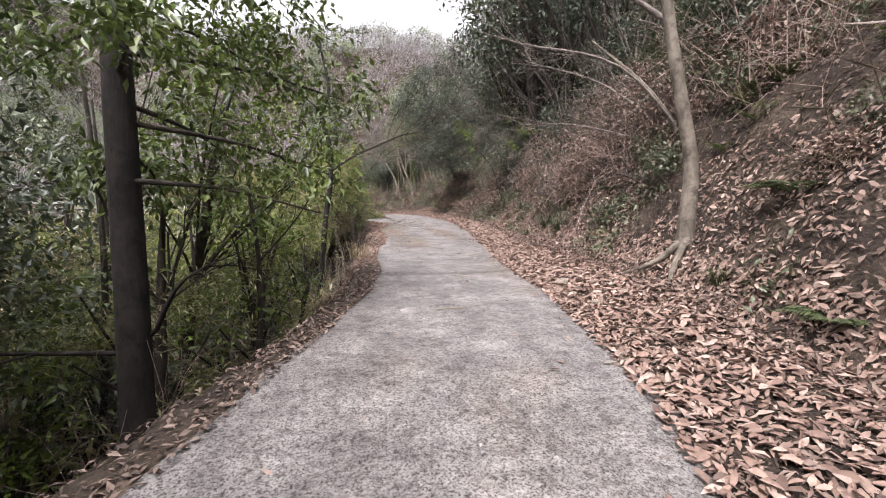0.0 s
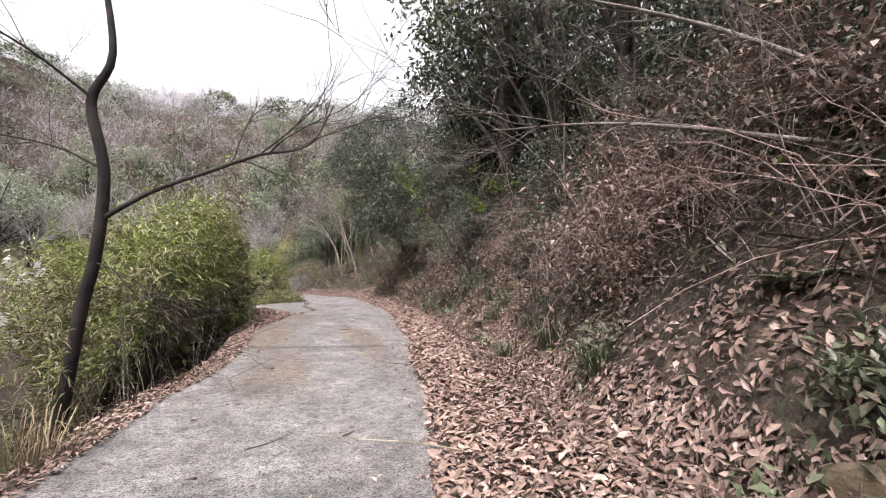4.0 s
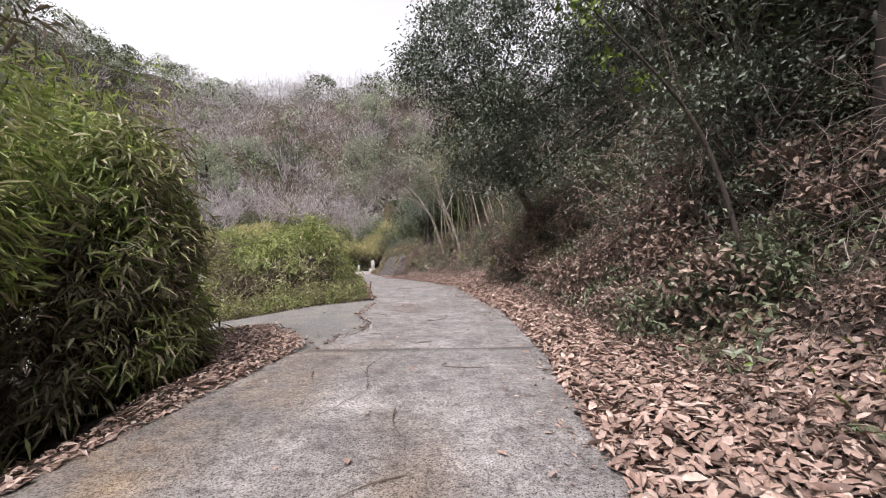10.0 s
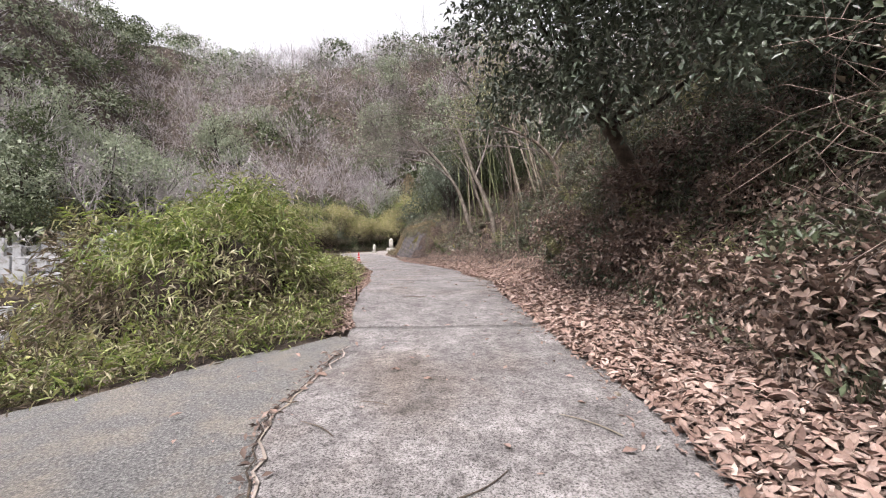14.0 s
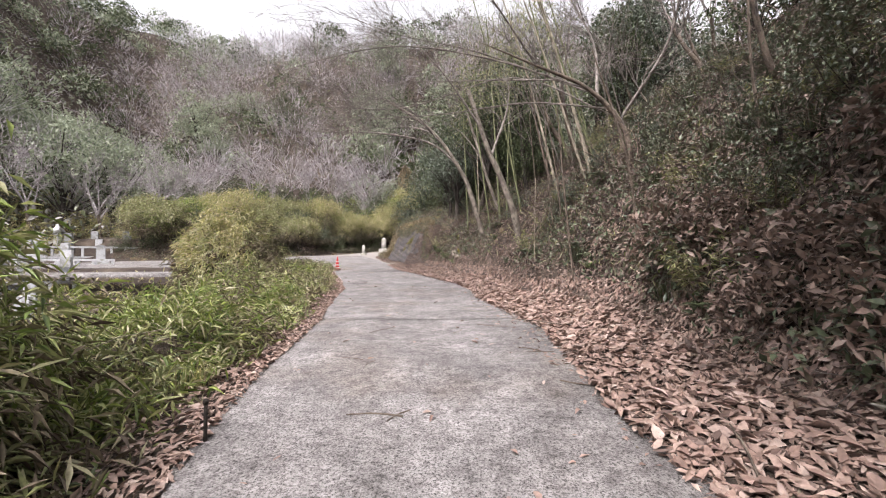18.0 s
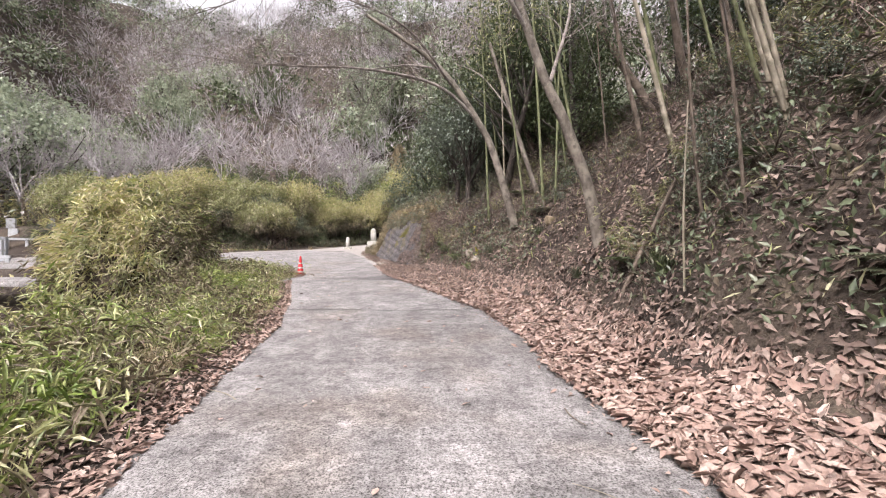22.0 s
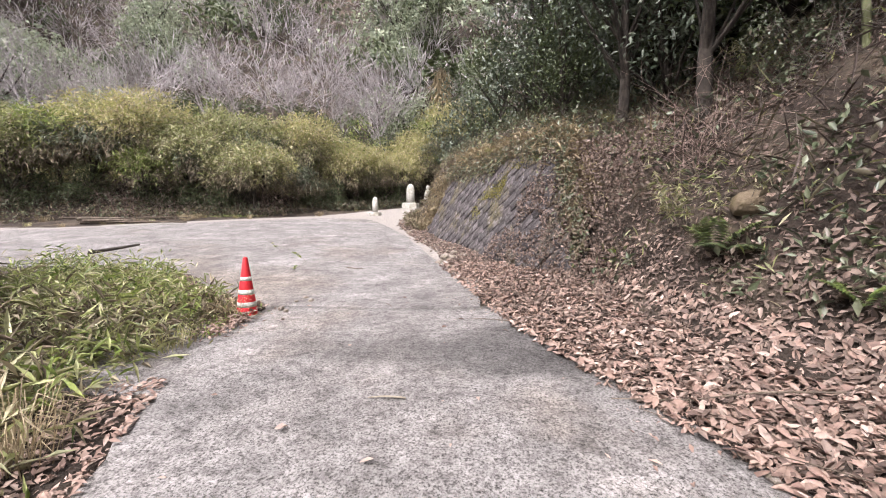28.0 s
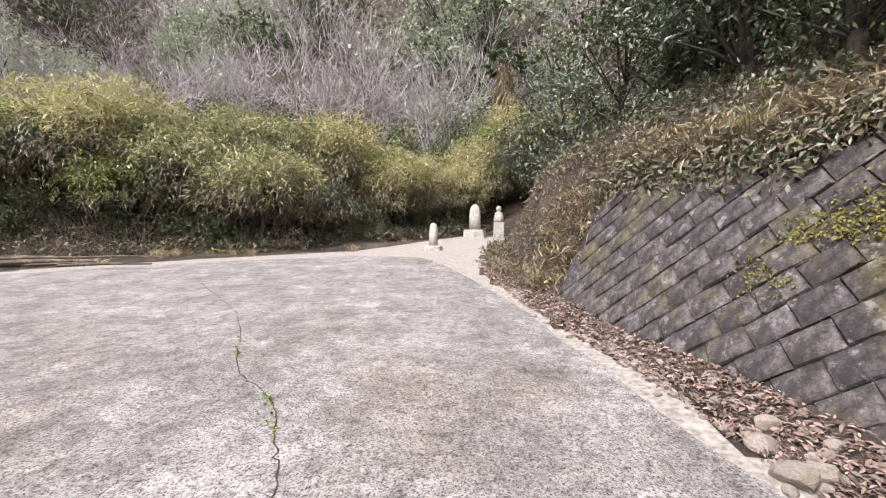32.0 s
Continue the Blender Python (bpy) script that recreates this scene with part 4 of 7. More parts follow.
for c in centres[::2]:
    s = np.array((-0.5, 0, 1.95)) if c[2] < 3.5 else np.array((-1.6, -0.9, 3.8))
    br.add(wander(s, np.array(c) - s, np.linalg.norm(np.array(c) - s), 4, 0.08), (0.05, 0.012), 5)
piece("branch_fan", br.mesh("branch_fan", BARK_DARK), oak)
piece("crown", crown_leaves(centres, [rng.uniform(0.6, 0.95) for _ in centres], 1350, 0.12, 0.05, EVERGREEN, droop=0.5, shell=0.3), oak)

# long bare limbs that arch over the lane
limb_tree("arching_tree", [(7.95, 32.6, 5.6), (7.85, 32.6, 6.6), (7.1, 32.6, 7.5), (6.0, 32.6, 8.0), (4.8, 32.6, 8.5)], (0.075, 0.055, 0.035, 0.007),
          [([(7.1, 32.6, 7.5), (5.0, 32.7, 8.2), (3.0, 32.8, 8.5), (1.0, 33.2, 8.3), (-0.8, 33.6, 7.9)], 0.024), ([(7.5, 32.6, 7.1), (6.0, 33.6, 7.6), (4.2, 34.3, 7.6), (2.4, 34.4, 7.5), (0.4, 34.5, 7.5)], 0.022),
           ([(7.6, 32.7, 7.0), (5.7, 33.6, 8.2), (3.2, 33.9, 7.6), (1.2, 33.5, 7.45), (-0.6, 33.0, 7.0)], 0.02), ([(7.1, 32.7, 7.5), (4.9, 33.8, 8.9), (3.0, 33.4, 9.1), (1.8, 32.9, 9.3)], 0.02), ([(6.6, 32.8, 7.8), (4.4, 34.6, 8.55), (2.7, 34.8, 8.5), (1.4, 34.9, 7.6), (0.2, 35, 7.2)], 0.018), ([(6.0, 32.6, 8.0), (4.6, 31.6, 9.2), (3.0, 30.8, 10)], 0.02), ([(7.3, 32.7, 7.3), (7.6, 33.6, 9.0), (7.2, 34.2, 10.6)], 0.04), ([(7.7, 32.6, 6.8), (8.6, 32.2, 8.4), (8.8, 32.0, 10)], 0.035)],
          "bare tree leaning from the bank with long arching limbs", BARK_BROWN, TWIG, 20)
limb_tree("leaning_tree", [(6.45, 36.58, 4.55), (6.27, 36.6, 5.3), (6.09, 36.61, 5.87), (5.79, 36.63, 6.67), (5.47, 36.65, 7.4), (4.9, 36.7, 9.2)], (0.105, 0.095, 0.085, 0.065),
          [([(5.3, 36.7, 8.0), (4.2, 36.2, 9.4), (3.2, 36, 10.4)], 0.04), ([(5.6, 36.6, 7.2), (6.2, 37.4, 8.8), (6.4, 38, 10)], 0.04)], "pale straight tree leaning out of the bank", BARK_PALE, TWIG, 6)
limb_tree("leaning_tree", [(5.7, 40.0, 5.2), (5.17, 40.0, 6.76), (4.81, 40.02, 7.53), (4.1, 40.04, 8.6), (3.27, 40.05, 9.4), (2.0, 40, 10.2)], (0.1, 0.08, 0.07, 0.04),
          [([(4.7, 40, 7.7), (3.7, 40.0, 8.5), (1.87, 40.06, 8.9), (-0.38, 40.13, 9.0), (-2.9, 40.2, 9.3)], 0.045), ([(4.1, 40, 8.5), (3.0, 39, 9.4), (1.4, 38.4, 9.8)], 0.035), ([(3.8, 40, 8.9), (2.8, 41.4, 9.6), (1.2, 42.4, 9.8)], 0.035)],
          "thin pale tree leaning far over the lane", BARK_PALE, TWIG, 20)
limb_tree("leaning_tree", [(6.6, 40.6, 5.6), (6.0, 40.7, 7.2), (5.6, 40.8, 8.6), (5.2, 40.9, 10)], (0.07, 0.06, 0.04), [([(5.7, 40.8, 8.2), (5.0, 41.5, 9.4), (4.2, 42, 10)], 0.025)], "thin pale tree leaning far over the lane", BARK_PALE, TWIG, 5)
limb_tree("hazel_pole", [(7.8, 37.5, 6.0), (7.3, 37.5, 7.9), (7.0, 37.5, 9.4)], (0.05, 0.04, 0.03), [([(7.1, 37.5, 8.8), (6.5, 37, 10), (6, 36.6, 10.6)], 0.02)], "slim bare pole-like tree on the bank", BARK_BROWN, TWIG, 4)
limb_tree("hazel_pole", [(9.2, 36.2, 6.3), (9.05, 36.2, 7.6), (8.8, 36.1, 9.6)], (0.03, 0.025, 0.015), [([(8.9, 36.1, 8.8), (8.5, 36, 9.8), (8, 36, 10.2)], 0.012)], "slim bare pole-like tree on the bank", BARK_PALE, TWIG, 3)
for x, y in ((6.4, 31.6), (6.9, 33.9), (7.0, 30.4), (8.2, 29.4), (7.5, 38.6), (6.9, 34.6), (7.3, 12.4), (8.4, 16.5), (8.0, 19.5)):
    z = ground(x, y)
    limb_tree("hazel_pole", [(x, y, z), (x - 0.15, y, z + 1.4), (x - 0.3 + rng.normal(0, 0.15), y, z + 3.2)], (0.022, 0.018, 0.01), [([(x - 0.2, y, z + 2.0), (x - 0.6, y - 0.2, z + 3.0), (x - 1.0, y - 0.3, z + 3.6)], 0.01)], "slim bare pole-like tree on the bank", BARK_BROWN, TWIG, 3)


def culm(x, y, height, lean, r=0.035, mat=CULM, label="green bamboo culm with ringed joints growing from the bank"):
    ob = thing("bamboo_culm", (x, y, ground(x, y)), label, "bamboo", "bamboo culms")
    t, p = Tubes(), np.zeros(3)
    n = int(height / 0.34)
    d = unit(np.array([lean[0], lean[1], 1.0]))
    rows, radii = [np.array([0, 0, -0.2])], [r]
    for i in range(n):
        k = r * (1 - 0.6 * i / n)
        bend = np.array([lean[0] * 0.05 * i / n, lean[1] * 0.05 * i / n, 0])
        d = unit(d + bend)
        q = p + d * 0.34
        rows += [p + d * 0.02, q - d * 0.02, q]
        radii += [k, k, k * 1.18]
        p = q
    t.add(rows, radii, 8)
    piece("culm", t.mesh("culm", mat), ob)
    n = 260
    s = rng.uniform(0.55, 1.0, n)
    at = np.array([rows[int(v * (len(rows) - 1))] for v in s]) + rng.normal(0, 0.35, (n, 3))
    v, f = leaves(at, rng.normal(0, 1, (n, 3)) - [0, 0, 0.6], rng.normal(0, 0.4, (n, 3)) + [0, 0, 1], rng.uniform(0.1, 0.2, n), 0.022)
    piece("foliage", mesh_of("foliage", v, f, SASA), ob)


for x, y, h, lean in ((5.26, 41.55, 7, (-0.03, 0.02)), (5.75, 41.7, 7, (-0.02, 0.03)), (6.0, 40.2, 7.5, (-0.12, 0)), (6.3, 39.6, 8, (-0.05, 0)), (6.5, 39.3, 8, (0.03, 0)), (6.9, 38.6, 8, (-0.18, 0)), (7.6, 34.2, 7, (-0.3, 0)), (7.8, 34.4, 7, (-0.25, 0)), (8.0, 34.8, 7.5, (-0.28, 0)), (7.5, 36.2, 7, (-0.22, 0.05)),
                      (8.3, 35.4, 7, (-0.3, 0)), (5.9, 43.4, 7, (-0.1, 0)), (7.2, 40.6, 8, (-0.1, 0.05)), (7.6, 41.4, 8, (-0.05, 0.05)), (8.4, 38.0, 8, (-0.2, 0)), (8.8, 37.0, 8, (-0.25, 0))):
    culm(x, y, h, lean, rng.uniform(0.025, 0.042), CULM if rng.uniform() < 0.7 else CULM_DRY)

# ---------------------------------------------------------------- undergrowth on the banks
SASA_FORMS = [sasa_meshes() for _ in range(4)]
SASA_TALL = [sasa_meshes(2.3, 22, 0.7, 0.17, 0.021, SASA, 13, 4) for _ in range(3)]
SASA_PALE = [sasa_meshes(1.3, 20, 0.6, 0.17, 0.022, SASA_YELLOW, 8, 4) for _ in range(3)]
GRASS = [(grass_mesh(),), (grass_mesh(0.55, 120, 0.3),), (grass_mesh(0.4, 100, 0.26, 0.008, SASA_YELLOW),)]
FERN = [(fern_mesh(9, 0.5, FOREST),), (fern_mesh(11, 0.45, IVY),)]
SEDGE = [(grass_mesh(0.36, 110, 0.14, 0.011, IVY),), (grass_mesh(0.3, 90, 0.12, 0.011, FOREST),)]
BRAMBLE = [bramble_mesh(1.15, 30, TWIG_RUST, 0.004), bramble_mesh(1.25, 28, TWIG_RUST, 0.0042), bramble_mesh(1.0, 26, TWIG, 0.004)]
SHRUB = [evergreen_meshes(1.5, 0.75, 700, 0.11, 0.05, IVY, 10, 0.15), evergreen_meshes(1.8, 0.8, 700, 0.1, 0.045, EVERGREEN, 10, 0.15)]
BRIGHT_SHRUB = [evergreen_meshes(1.5, 0.55, 420, 0.12, 0.05, BRIGHT, 9, 0.2)]

strew("bamboo_grass_clump", SASA_TALL, scatter(16, -5.5, 1.6, 8.5, 19.3, lambda x, y: (d_left(x, y) > 2.3) & (d_left(x, y) < 5)), "tall green bamboo grass filling the ravine beside the lane", "bamboo grass", "ravine bamboo", 0.6, 0.95, 0.3)
strew("bamboo_grass_clump", SASA_FORMS, scatter(10, -5, 0.6, 5.0, 10, lambda x, y: (d_left(x, y) > 1.8) & (d_left(x, y) < 4)), "green bamboo grass on the ravine slope", "bamboo grass", "ravine undergrowth", 0.9, 1.5)
strew("shrub", SHRUB + BRIGHT_SHRUB, scatter(36, -7, 0.3, 0.5, 13, lambda x, y: (d_left(x, y) > 2.1) & (d_left(x, y) < 6.5)), "dark leafy shrub in the ravine", "shrub", "ravine undergrowth", 0.8, 1.4)
strew("dry_grass_tuft", GRASS, scatter(2, -3, 2.2, 8.5, 10.4, lambda x, y: (d_left(x, y) > 0.35) & (d_left(x, y) < 1.0)), "dry straw-coloured grass tuft on the lane's shoulder", "grass", "shoulder grass", 0.7, 1.3)
strew("bramble_tangle", BRAMBLE, scatter(20, -4, 1.6, 2, 19.4, lambda x, y: (d_left(x, y) > 1.3) & (d_left(x, y) < 3)), "tangle of bare bramble canes in the ravine", "bramble", "ravine undergrowth", 0.8, 1.4)


def sprays(at, out, per, length, width, mat, name="foliage", droop=0.35, loose=0.09):
    """Fans of long narrow leaves round shoot tips that point outwards."""
    n = len(at) * per
    p = np.repeat(at, per, 0) + rng.normal(0, loose, (n, 3))
    o = np.repeat(out, per, 0)
    ahead = unit(o * 0.55 + rng.normal(0, 0.55, (n, 3)) - [0, 0, droop])
    up = unit(o * 0.5 + rng.normal(0, 0.35, (n, 3)) + [0, 0, 0.8])
    v, f = leaves(p, ahead, up, length * rng.uniform(0.5, 1.3, n), width * rng.uniform(0.6, 1.3, n), 0.15)
    v = v.reshape(-1, 4, 3)
    v[:, 2, 2] -= rng.uniform(0.0, 0.25, n) * length
    return mesh_of(name, v.reshape(-1, 3), f, mat)


def mound(cx, cy, rx, ry, h, shoots, label, mats, dead=0.25, seed=61, size=0.17, inner=0.9, lowest=0.0):
    """A heap of overgrown bamboo grass: drooping shoots over a dark dome that stands in for inner shade."""
    ob = thing("bamboo_grass_mound", (cx, cy, ground(cx, cy)), label, "bamboo grass")
    z0 = ground(cx, cy)
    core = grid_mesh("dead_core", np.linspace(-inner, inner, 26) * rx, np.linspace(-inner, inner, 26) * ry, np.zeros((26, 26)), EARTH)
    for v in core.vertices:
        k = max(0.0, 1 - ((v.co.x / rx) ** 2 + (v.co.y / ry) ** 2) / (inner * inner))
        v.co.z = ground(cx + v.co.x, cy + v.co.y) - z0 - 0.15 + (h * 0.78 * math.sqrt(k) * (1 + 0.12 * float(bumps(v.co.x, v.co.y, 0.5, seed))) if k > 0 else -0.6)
    piece("dead_core", core, ob, "dark soil-coloured dome filling in for shade inside the mound")
    d = unit(rng.normal(0, 1, (shoots, 3)))
    d[:, 2] = np.maximum(np.abs(d[:, 2]), lowest * rng.uniform(0.6, 1.2, shoots))
    k = 1 + 0.17 * bumps(d[:, 0] * rx * 1.3 + d[:, 2] * 2, d[:, 1] * ry * 1.3, 0.65, seed) + 0.1 * rng.normal(0, 1, shoots)
    k = k * rng.uniform(0.75, 1.0, shoots) ** 0.5
    at = d * k[:, None] * (rx, ry, h)
    at[:, 2] += land(cx + at[:, 0], cy + at[:, 1]) - z0
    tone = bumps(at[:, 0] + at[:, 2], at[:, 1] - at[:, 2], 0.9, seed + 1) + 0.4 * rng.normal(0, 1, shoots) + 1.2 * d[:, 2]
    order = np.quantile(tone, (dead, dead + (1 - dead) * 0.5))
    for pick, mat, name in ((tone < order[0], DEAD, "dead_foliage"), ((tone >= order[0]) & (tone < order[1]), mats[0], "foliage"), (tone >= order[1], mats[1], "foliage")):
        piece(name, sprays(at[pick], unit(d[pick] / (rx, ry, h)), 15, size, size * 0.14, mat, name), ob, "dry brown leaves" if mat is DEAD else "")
    t = Tubes()
    for i in range(70):
        q = at[rng.integers(shoots)]
        t.add(wander(q * (0.75, 0.75, 0.55), q + [0, 0, 0.8], np.linalg.norm(q) * 0.45, 4, 0.12, -0.1), (0.006, 0.003), 3)
    piece("stalk", t.mesh("stalk", CULM_DRY), ob, "dry straw-coloured stalks")


def thatch(name, x, y, z, per, length, mat, label, lean=0.5):
    """A closed cover of bamboo-grass shoots."""
    n = len(x)
    out = unit(np.stack([rng.normal(0, lean, n), rng.normal(0, lean, n), np.full(n, 0.8)], -1))
    me = sprays(np.stack([x, y, z], -1), out, per, length, length * 0.14, mat, name, 0.25, 0.1)
    tagged(new(name, me), label, "bamboo grass", kind="stuff")


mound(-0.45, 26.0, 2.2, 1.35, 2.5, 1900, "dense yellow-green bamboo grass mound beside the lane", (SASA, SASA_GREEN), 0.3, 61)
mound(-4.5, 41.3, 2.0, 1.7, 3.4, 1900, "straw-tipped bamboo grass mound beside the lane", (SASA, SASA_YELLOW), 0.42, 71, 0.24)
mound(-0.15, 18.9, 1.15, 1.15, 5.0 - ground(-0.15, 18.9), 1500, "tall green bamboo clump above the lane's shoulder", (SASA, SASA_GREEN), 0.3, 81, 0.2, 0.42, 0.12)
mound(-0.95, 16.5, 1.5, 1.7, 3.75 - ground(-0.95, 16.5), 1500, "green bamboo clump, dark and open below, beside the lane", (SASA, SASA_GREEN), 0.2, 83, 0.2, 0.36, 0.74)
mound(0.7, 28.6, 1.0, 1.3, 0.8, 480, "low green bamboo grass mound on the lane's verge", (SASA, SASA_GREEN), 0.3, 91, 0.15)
# cover of the verge above the side road
v = np.array(scatter(4400, -5.0, 2.3, 25.0, 43.4, lambda x, y: (d_left(x, y) > 0.32) & (d_left(x, y) < 4.5) & ((x > -2.4) | (y > 33))))
x, y = v.T
d = d_left(x, y)
z = land(x, y) + np.clip(0.12 + 0.5 * (d - 0.3), 0.12, 1.15) * (0.75 + 0.5 * bumps(x, y, 0.8, 57)) * rng.uniform(0.3, 1.0, len(x))
tone = bumps(x, y, 0.8, 58) + 0.4 * rng.normal(0, 1, len(x))
for pick, mat, label in ((tone < -0.25, DEAD, "dry brown bamboo leaves on the lane's verge"), ((tone >= -0.25) & (tone < 0.4), SASA, "yellow-green bamboo grass covering the lane's verge"), (tone >= 0.4, SASA_GREEN, "green bamboo grass covering the lane's verge")):
    thatch("bamboo_grass_cover", x[pick], y[pick], z[pick], 15, 0.175, mat, label)
v = np.array(scatter(900, -5.5, 2.4, 20.6, 25.4, lambda x, y: (d_left(x, y) > 0.02) & (d_left(x, y) < 0.95) & (y > 20.6 + 0.42 * (x + 4.2))))
x, y = v.T
z = land(x, y) + np.clip(0.06 + 0.5 * d_left(x, y), 0.06, 0.5) * rng.uniform(0.2, 1.0, len(x))
for lo, mat, label in ((0, SASA, "yellow-green bamboo grass along the side track"), (1, SASA_GREEN, "green bamboo grass along the side track"), (2, DEAD, "dry bamboo leaves along the side track")):
    thatch("bamboo_grass_cover", x[lo::3], y[lo::3], z[lo::3], 15, 0.14, mat, label)
# bamboo that fills the ravine, dark and open below
v = np.array(scatter(2100, -6.5, 1.2, 5.5, 17.5, lambda x, y: (d_left(x, y) > 1.7) & (d_left(x, y) < 6.5)))
x, y = v.T
d = d_left(x, y)
top = road_z(x * 0 + 3, y) + np.interp(y, (8, 11), (0.15, 0.85)) + 0.55 * bumps(x, y, 1.3, 59) - 0.12 * np.clip(d - 2, 0, 9) + 0.5 * np.clip((y - 13) / 4, 0, 1)
z = np.maximum(top - rng.uniform(0, 1, len(x)) ** 1.6 * 0.6, land(x, y) + 0.3)
tone = bumps(x, y, 1.1, 60) + 0.4 * rng.normal(0, 1, len(x))
for pick, mat, label in ((tone < -0.5, DEAD, "dry bamboo leaves in the ravine"), ((tone >= -0.5) & (tone < 0.2), SASA, "yellow-green bamboo grass filling the ravine"), (tone >= 0.2, SASA_GREEN, "green bamboo grass filling the ravine")):
    thatch("bamboo_grass_cover", x[pick], y[pick], z[pick], 16, 0.145, mat, label)
strew("bamboo_grass_clump", SASA_FORMS, scatter(64, -5.5, 2.0, 25.5, 43.5, lambda x, y: (d_left(x, y) > 0.9) & (d_left(x, y) < 4)), "low yellow-green bamboo grass on the lane's verge", "bamboo grass", "verge bamboo grass", 0.4, 0.75)
strew("dry_grass_tuft", GRASS, scatter(46, -4, 2.4, 25, 43.5, lambda x, y: (d_left(x, y) > 0.25) & (d_left(x, y) < 1.6)), "dry straw-coloured grass tuft on the lane's verge", "grass", "verge grass", 0.5, 0.9)

# right-hand bank
strew("bramble_tangle", BRAMBLE, scatter(40, 4, 15, 3, 24, lambda x, y: right_of(x, y) & (d_right(x, y) > np.where(y > 15, 3.4, 2.3)) & (d_right(x, y) < 8)), "tangle of bare rusty canes on the bank", "bramble", "bank brambles", 0.9, 1.7)
strew("bramble_tangle", BRAMBLE, scatter(22, 4, 13, 24, 46, lambda x, y: right_of(x, y) & (d_right(x, y) > 2.4) & (d_right(x, y) < 7)), "tangle of bare canes on the bank", "bramble", "bank brambles", 0.6, 1.1)
strew("ivy_shrub", SHRUB, scatter(30, 4, 13, 14, 34, lambda x, y: right_of(x, y) & (d_right(x, y) > 2.2) & (d_right(x, y) < 7)), "low dark-leaved shrub on the bank", "shrub", "bank shrubs", 0.5, 0.9, 0.1)
strew("fern", FERN, scatter(46, 3, 12, 2, 43, lambda x, y: right_of(x, y) & (d_right(x, y) > 1.3) & (d_right(x, y) < 5)), "green fern growing from the leafy bank", "fern", "bank ferns", 0.5, 1.0)
strew("sedge_tuft", SEDGE, scatter(60, 3, 12, 2, 43, lambda x, y: right_of(x, y) & (d_right(x, y) > 1.2) & (d_right(x, y) < 4)), "dark green sedge tuft on the leafy bank", "grass", "bank sedges", 0.6, 1.1)
for root, tip in (((7.3, 17.8), (5.4, 17.4, 5.5)), ((7.9, 15.3), (6.95, 15.2, 5.2))):
    base = np.array([root[0], root[1], ground(*root)])
    ob = thing("fresh_green_shrub", base, "bright yellow-green shrub leaning out among bare canes", "shrub", "bright shrubs")
    up = np.array(tip) - base
    piece("trunk", Tubes().add(smooth_line([(0, 0, -0.3), up * (0.35, 0.35, 0.6), up]), (0.03, 0.022, 0.008), 6).mesh("trunk", BARK_DARK), ob)
    cc = [up + rng.normal(0, 1, 3) * (0.28, 0.28, 0.38) for _ in range(7)] + [up * 0.8 + rng.normal(0, 0.2, 3)]
    piece("crown", crown_leaves(cc, [rng.uniform(0.16, 0.3) for _ in cc], 700, 0.12, 0.045, BRIGHT, droop=0.5, shell=0.1), ob)

# leafy shrubs laced with bare canes that bulge out over the bank
def laced_shrub_meshes(height, radius, leaf_mat, cane_mat, per=620, leaf=0.09, canes=34):
    """A dense shrub with pale bare canes arching out of it."""
    trunk, crown = evergreen_meshes(height, radius, per, leaf, leaf * 0.45, leaf_mat, 16, 0.05)
    t = Tubes()
    for _ in range(canes):
        d = unit(rng.normal(0, 1, 3) + [0, 0, 0.5])
        p = np.array([0, 0, height * 0.5]) + d * (radius * 0.55, radius * 0.55, height * 0.35)
        line = wander(p, d + rng.normal(0, 0.4, 3), radius * rng.uniform(0.7, 1.3), 5, 0.25, -0.2)
        t.add(line, (0.0055, 0.0025), 3)
        for _ in range(2):
            t.add(wander(line[rng.integers(1, 5)], rng.normal(0, 1, 3), radius * 0.4, 3, 0.25, -0.1), (0.004, 0.002), 3)
    return trunk, crown, t.mesh("twig_tangle", cane_mat)


LACED = [laced_shrub_meshes(2.6, 1.4, EVERGREEN, TWIG), laced_shrub_meshes(2.3, 1.3, IVY, TWIG_RUST), laced_shrub_meshes(2.4, 1.35, EVERGREEN, TWIG_RUST)]
BROWN_LACED = [laced_shrub_meshes(1.8, 1.1, DRY_BROWN, TWIG_RUST, 420, 0.1, 44), laced_shrub_meshes(1.9, 1.1, DRY_BROWN, TWIG, 360, 0.1, 30)]
for i, (x, y) in enumerate(scatter(20, 5, 13, 18.5, 25, lambda x, y: right_of(x, y) & (d_right(x, y) > 2.1) & (d_right(x, y) < 5.0))):
    plant("laced_shrub", LACED[i % 3], (x, y, ground(x, y) - 0.3), "dark glossy-leaved shrub laced with bare canes on the bank", "shrub", "bank thicket", None, rng.uniform(0.7, 1.1))
for i, (x, y) in enumerate(scatter(24, 4, 13, 6, 20, lambda x, y: right_of(x, y) & (d_right(x, y) > 3.2) & (d_right(x, y) < 6.0))):
    plant("laced_shrub", LACED[i % 3], (x, y, ground(x, y) - 0.3), "dark glossy-leaved shrub laced with bare canes on the bank", "shrub", "bank thicket", None, rng.uniform(0.7, 1.1))
for i, (x, y) in enumerate(scatter(24, 4, 13, 6, 17.3, lambda x, y: right_of(x, y) & (d_right(x, y) > 2.4) & (d_right(x, y) < 4.4))):
    plant("bramble_heap", BROWN_LACED[i % 2][1:], (x, y, ground(x, y) - 0.4), "heap of bare arching canes hung with dry brown leaves", "bramble", "bank brambles", None, rng.uniform(0.65, 1.05))

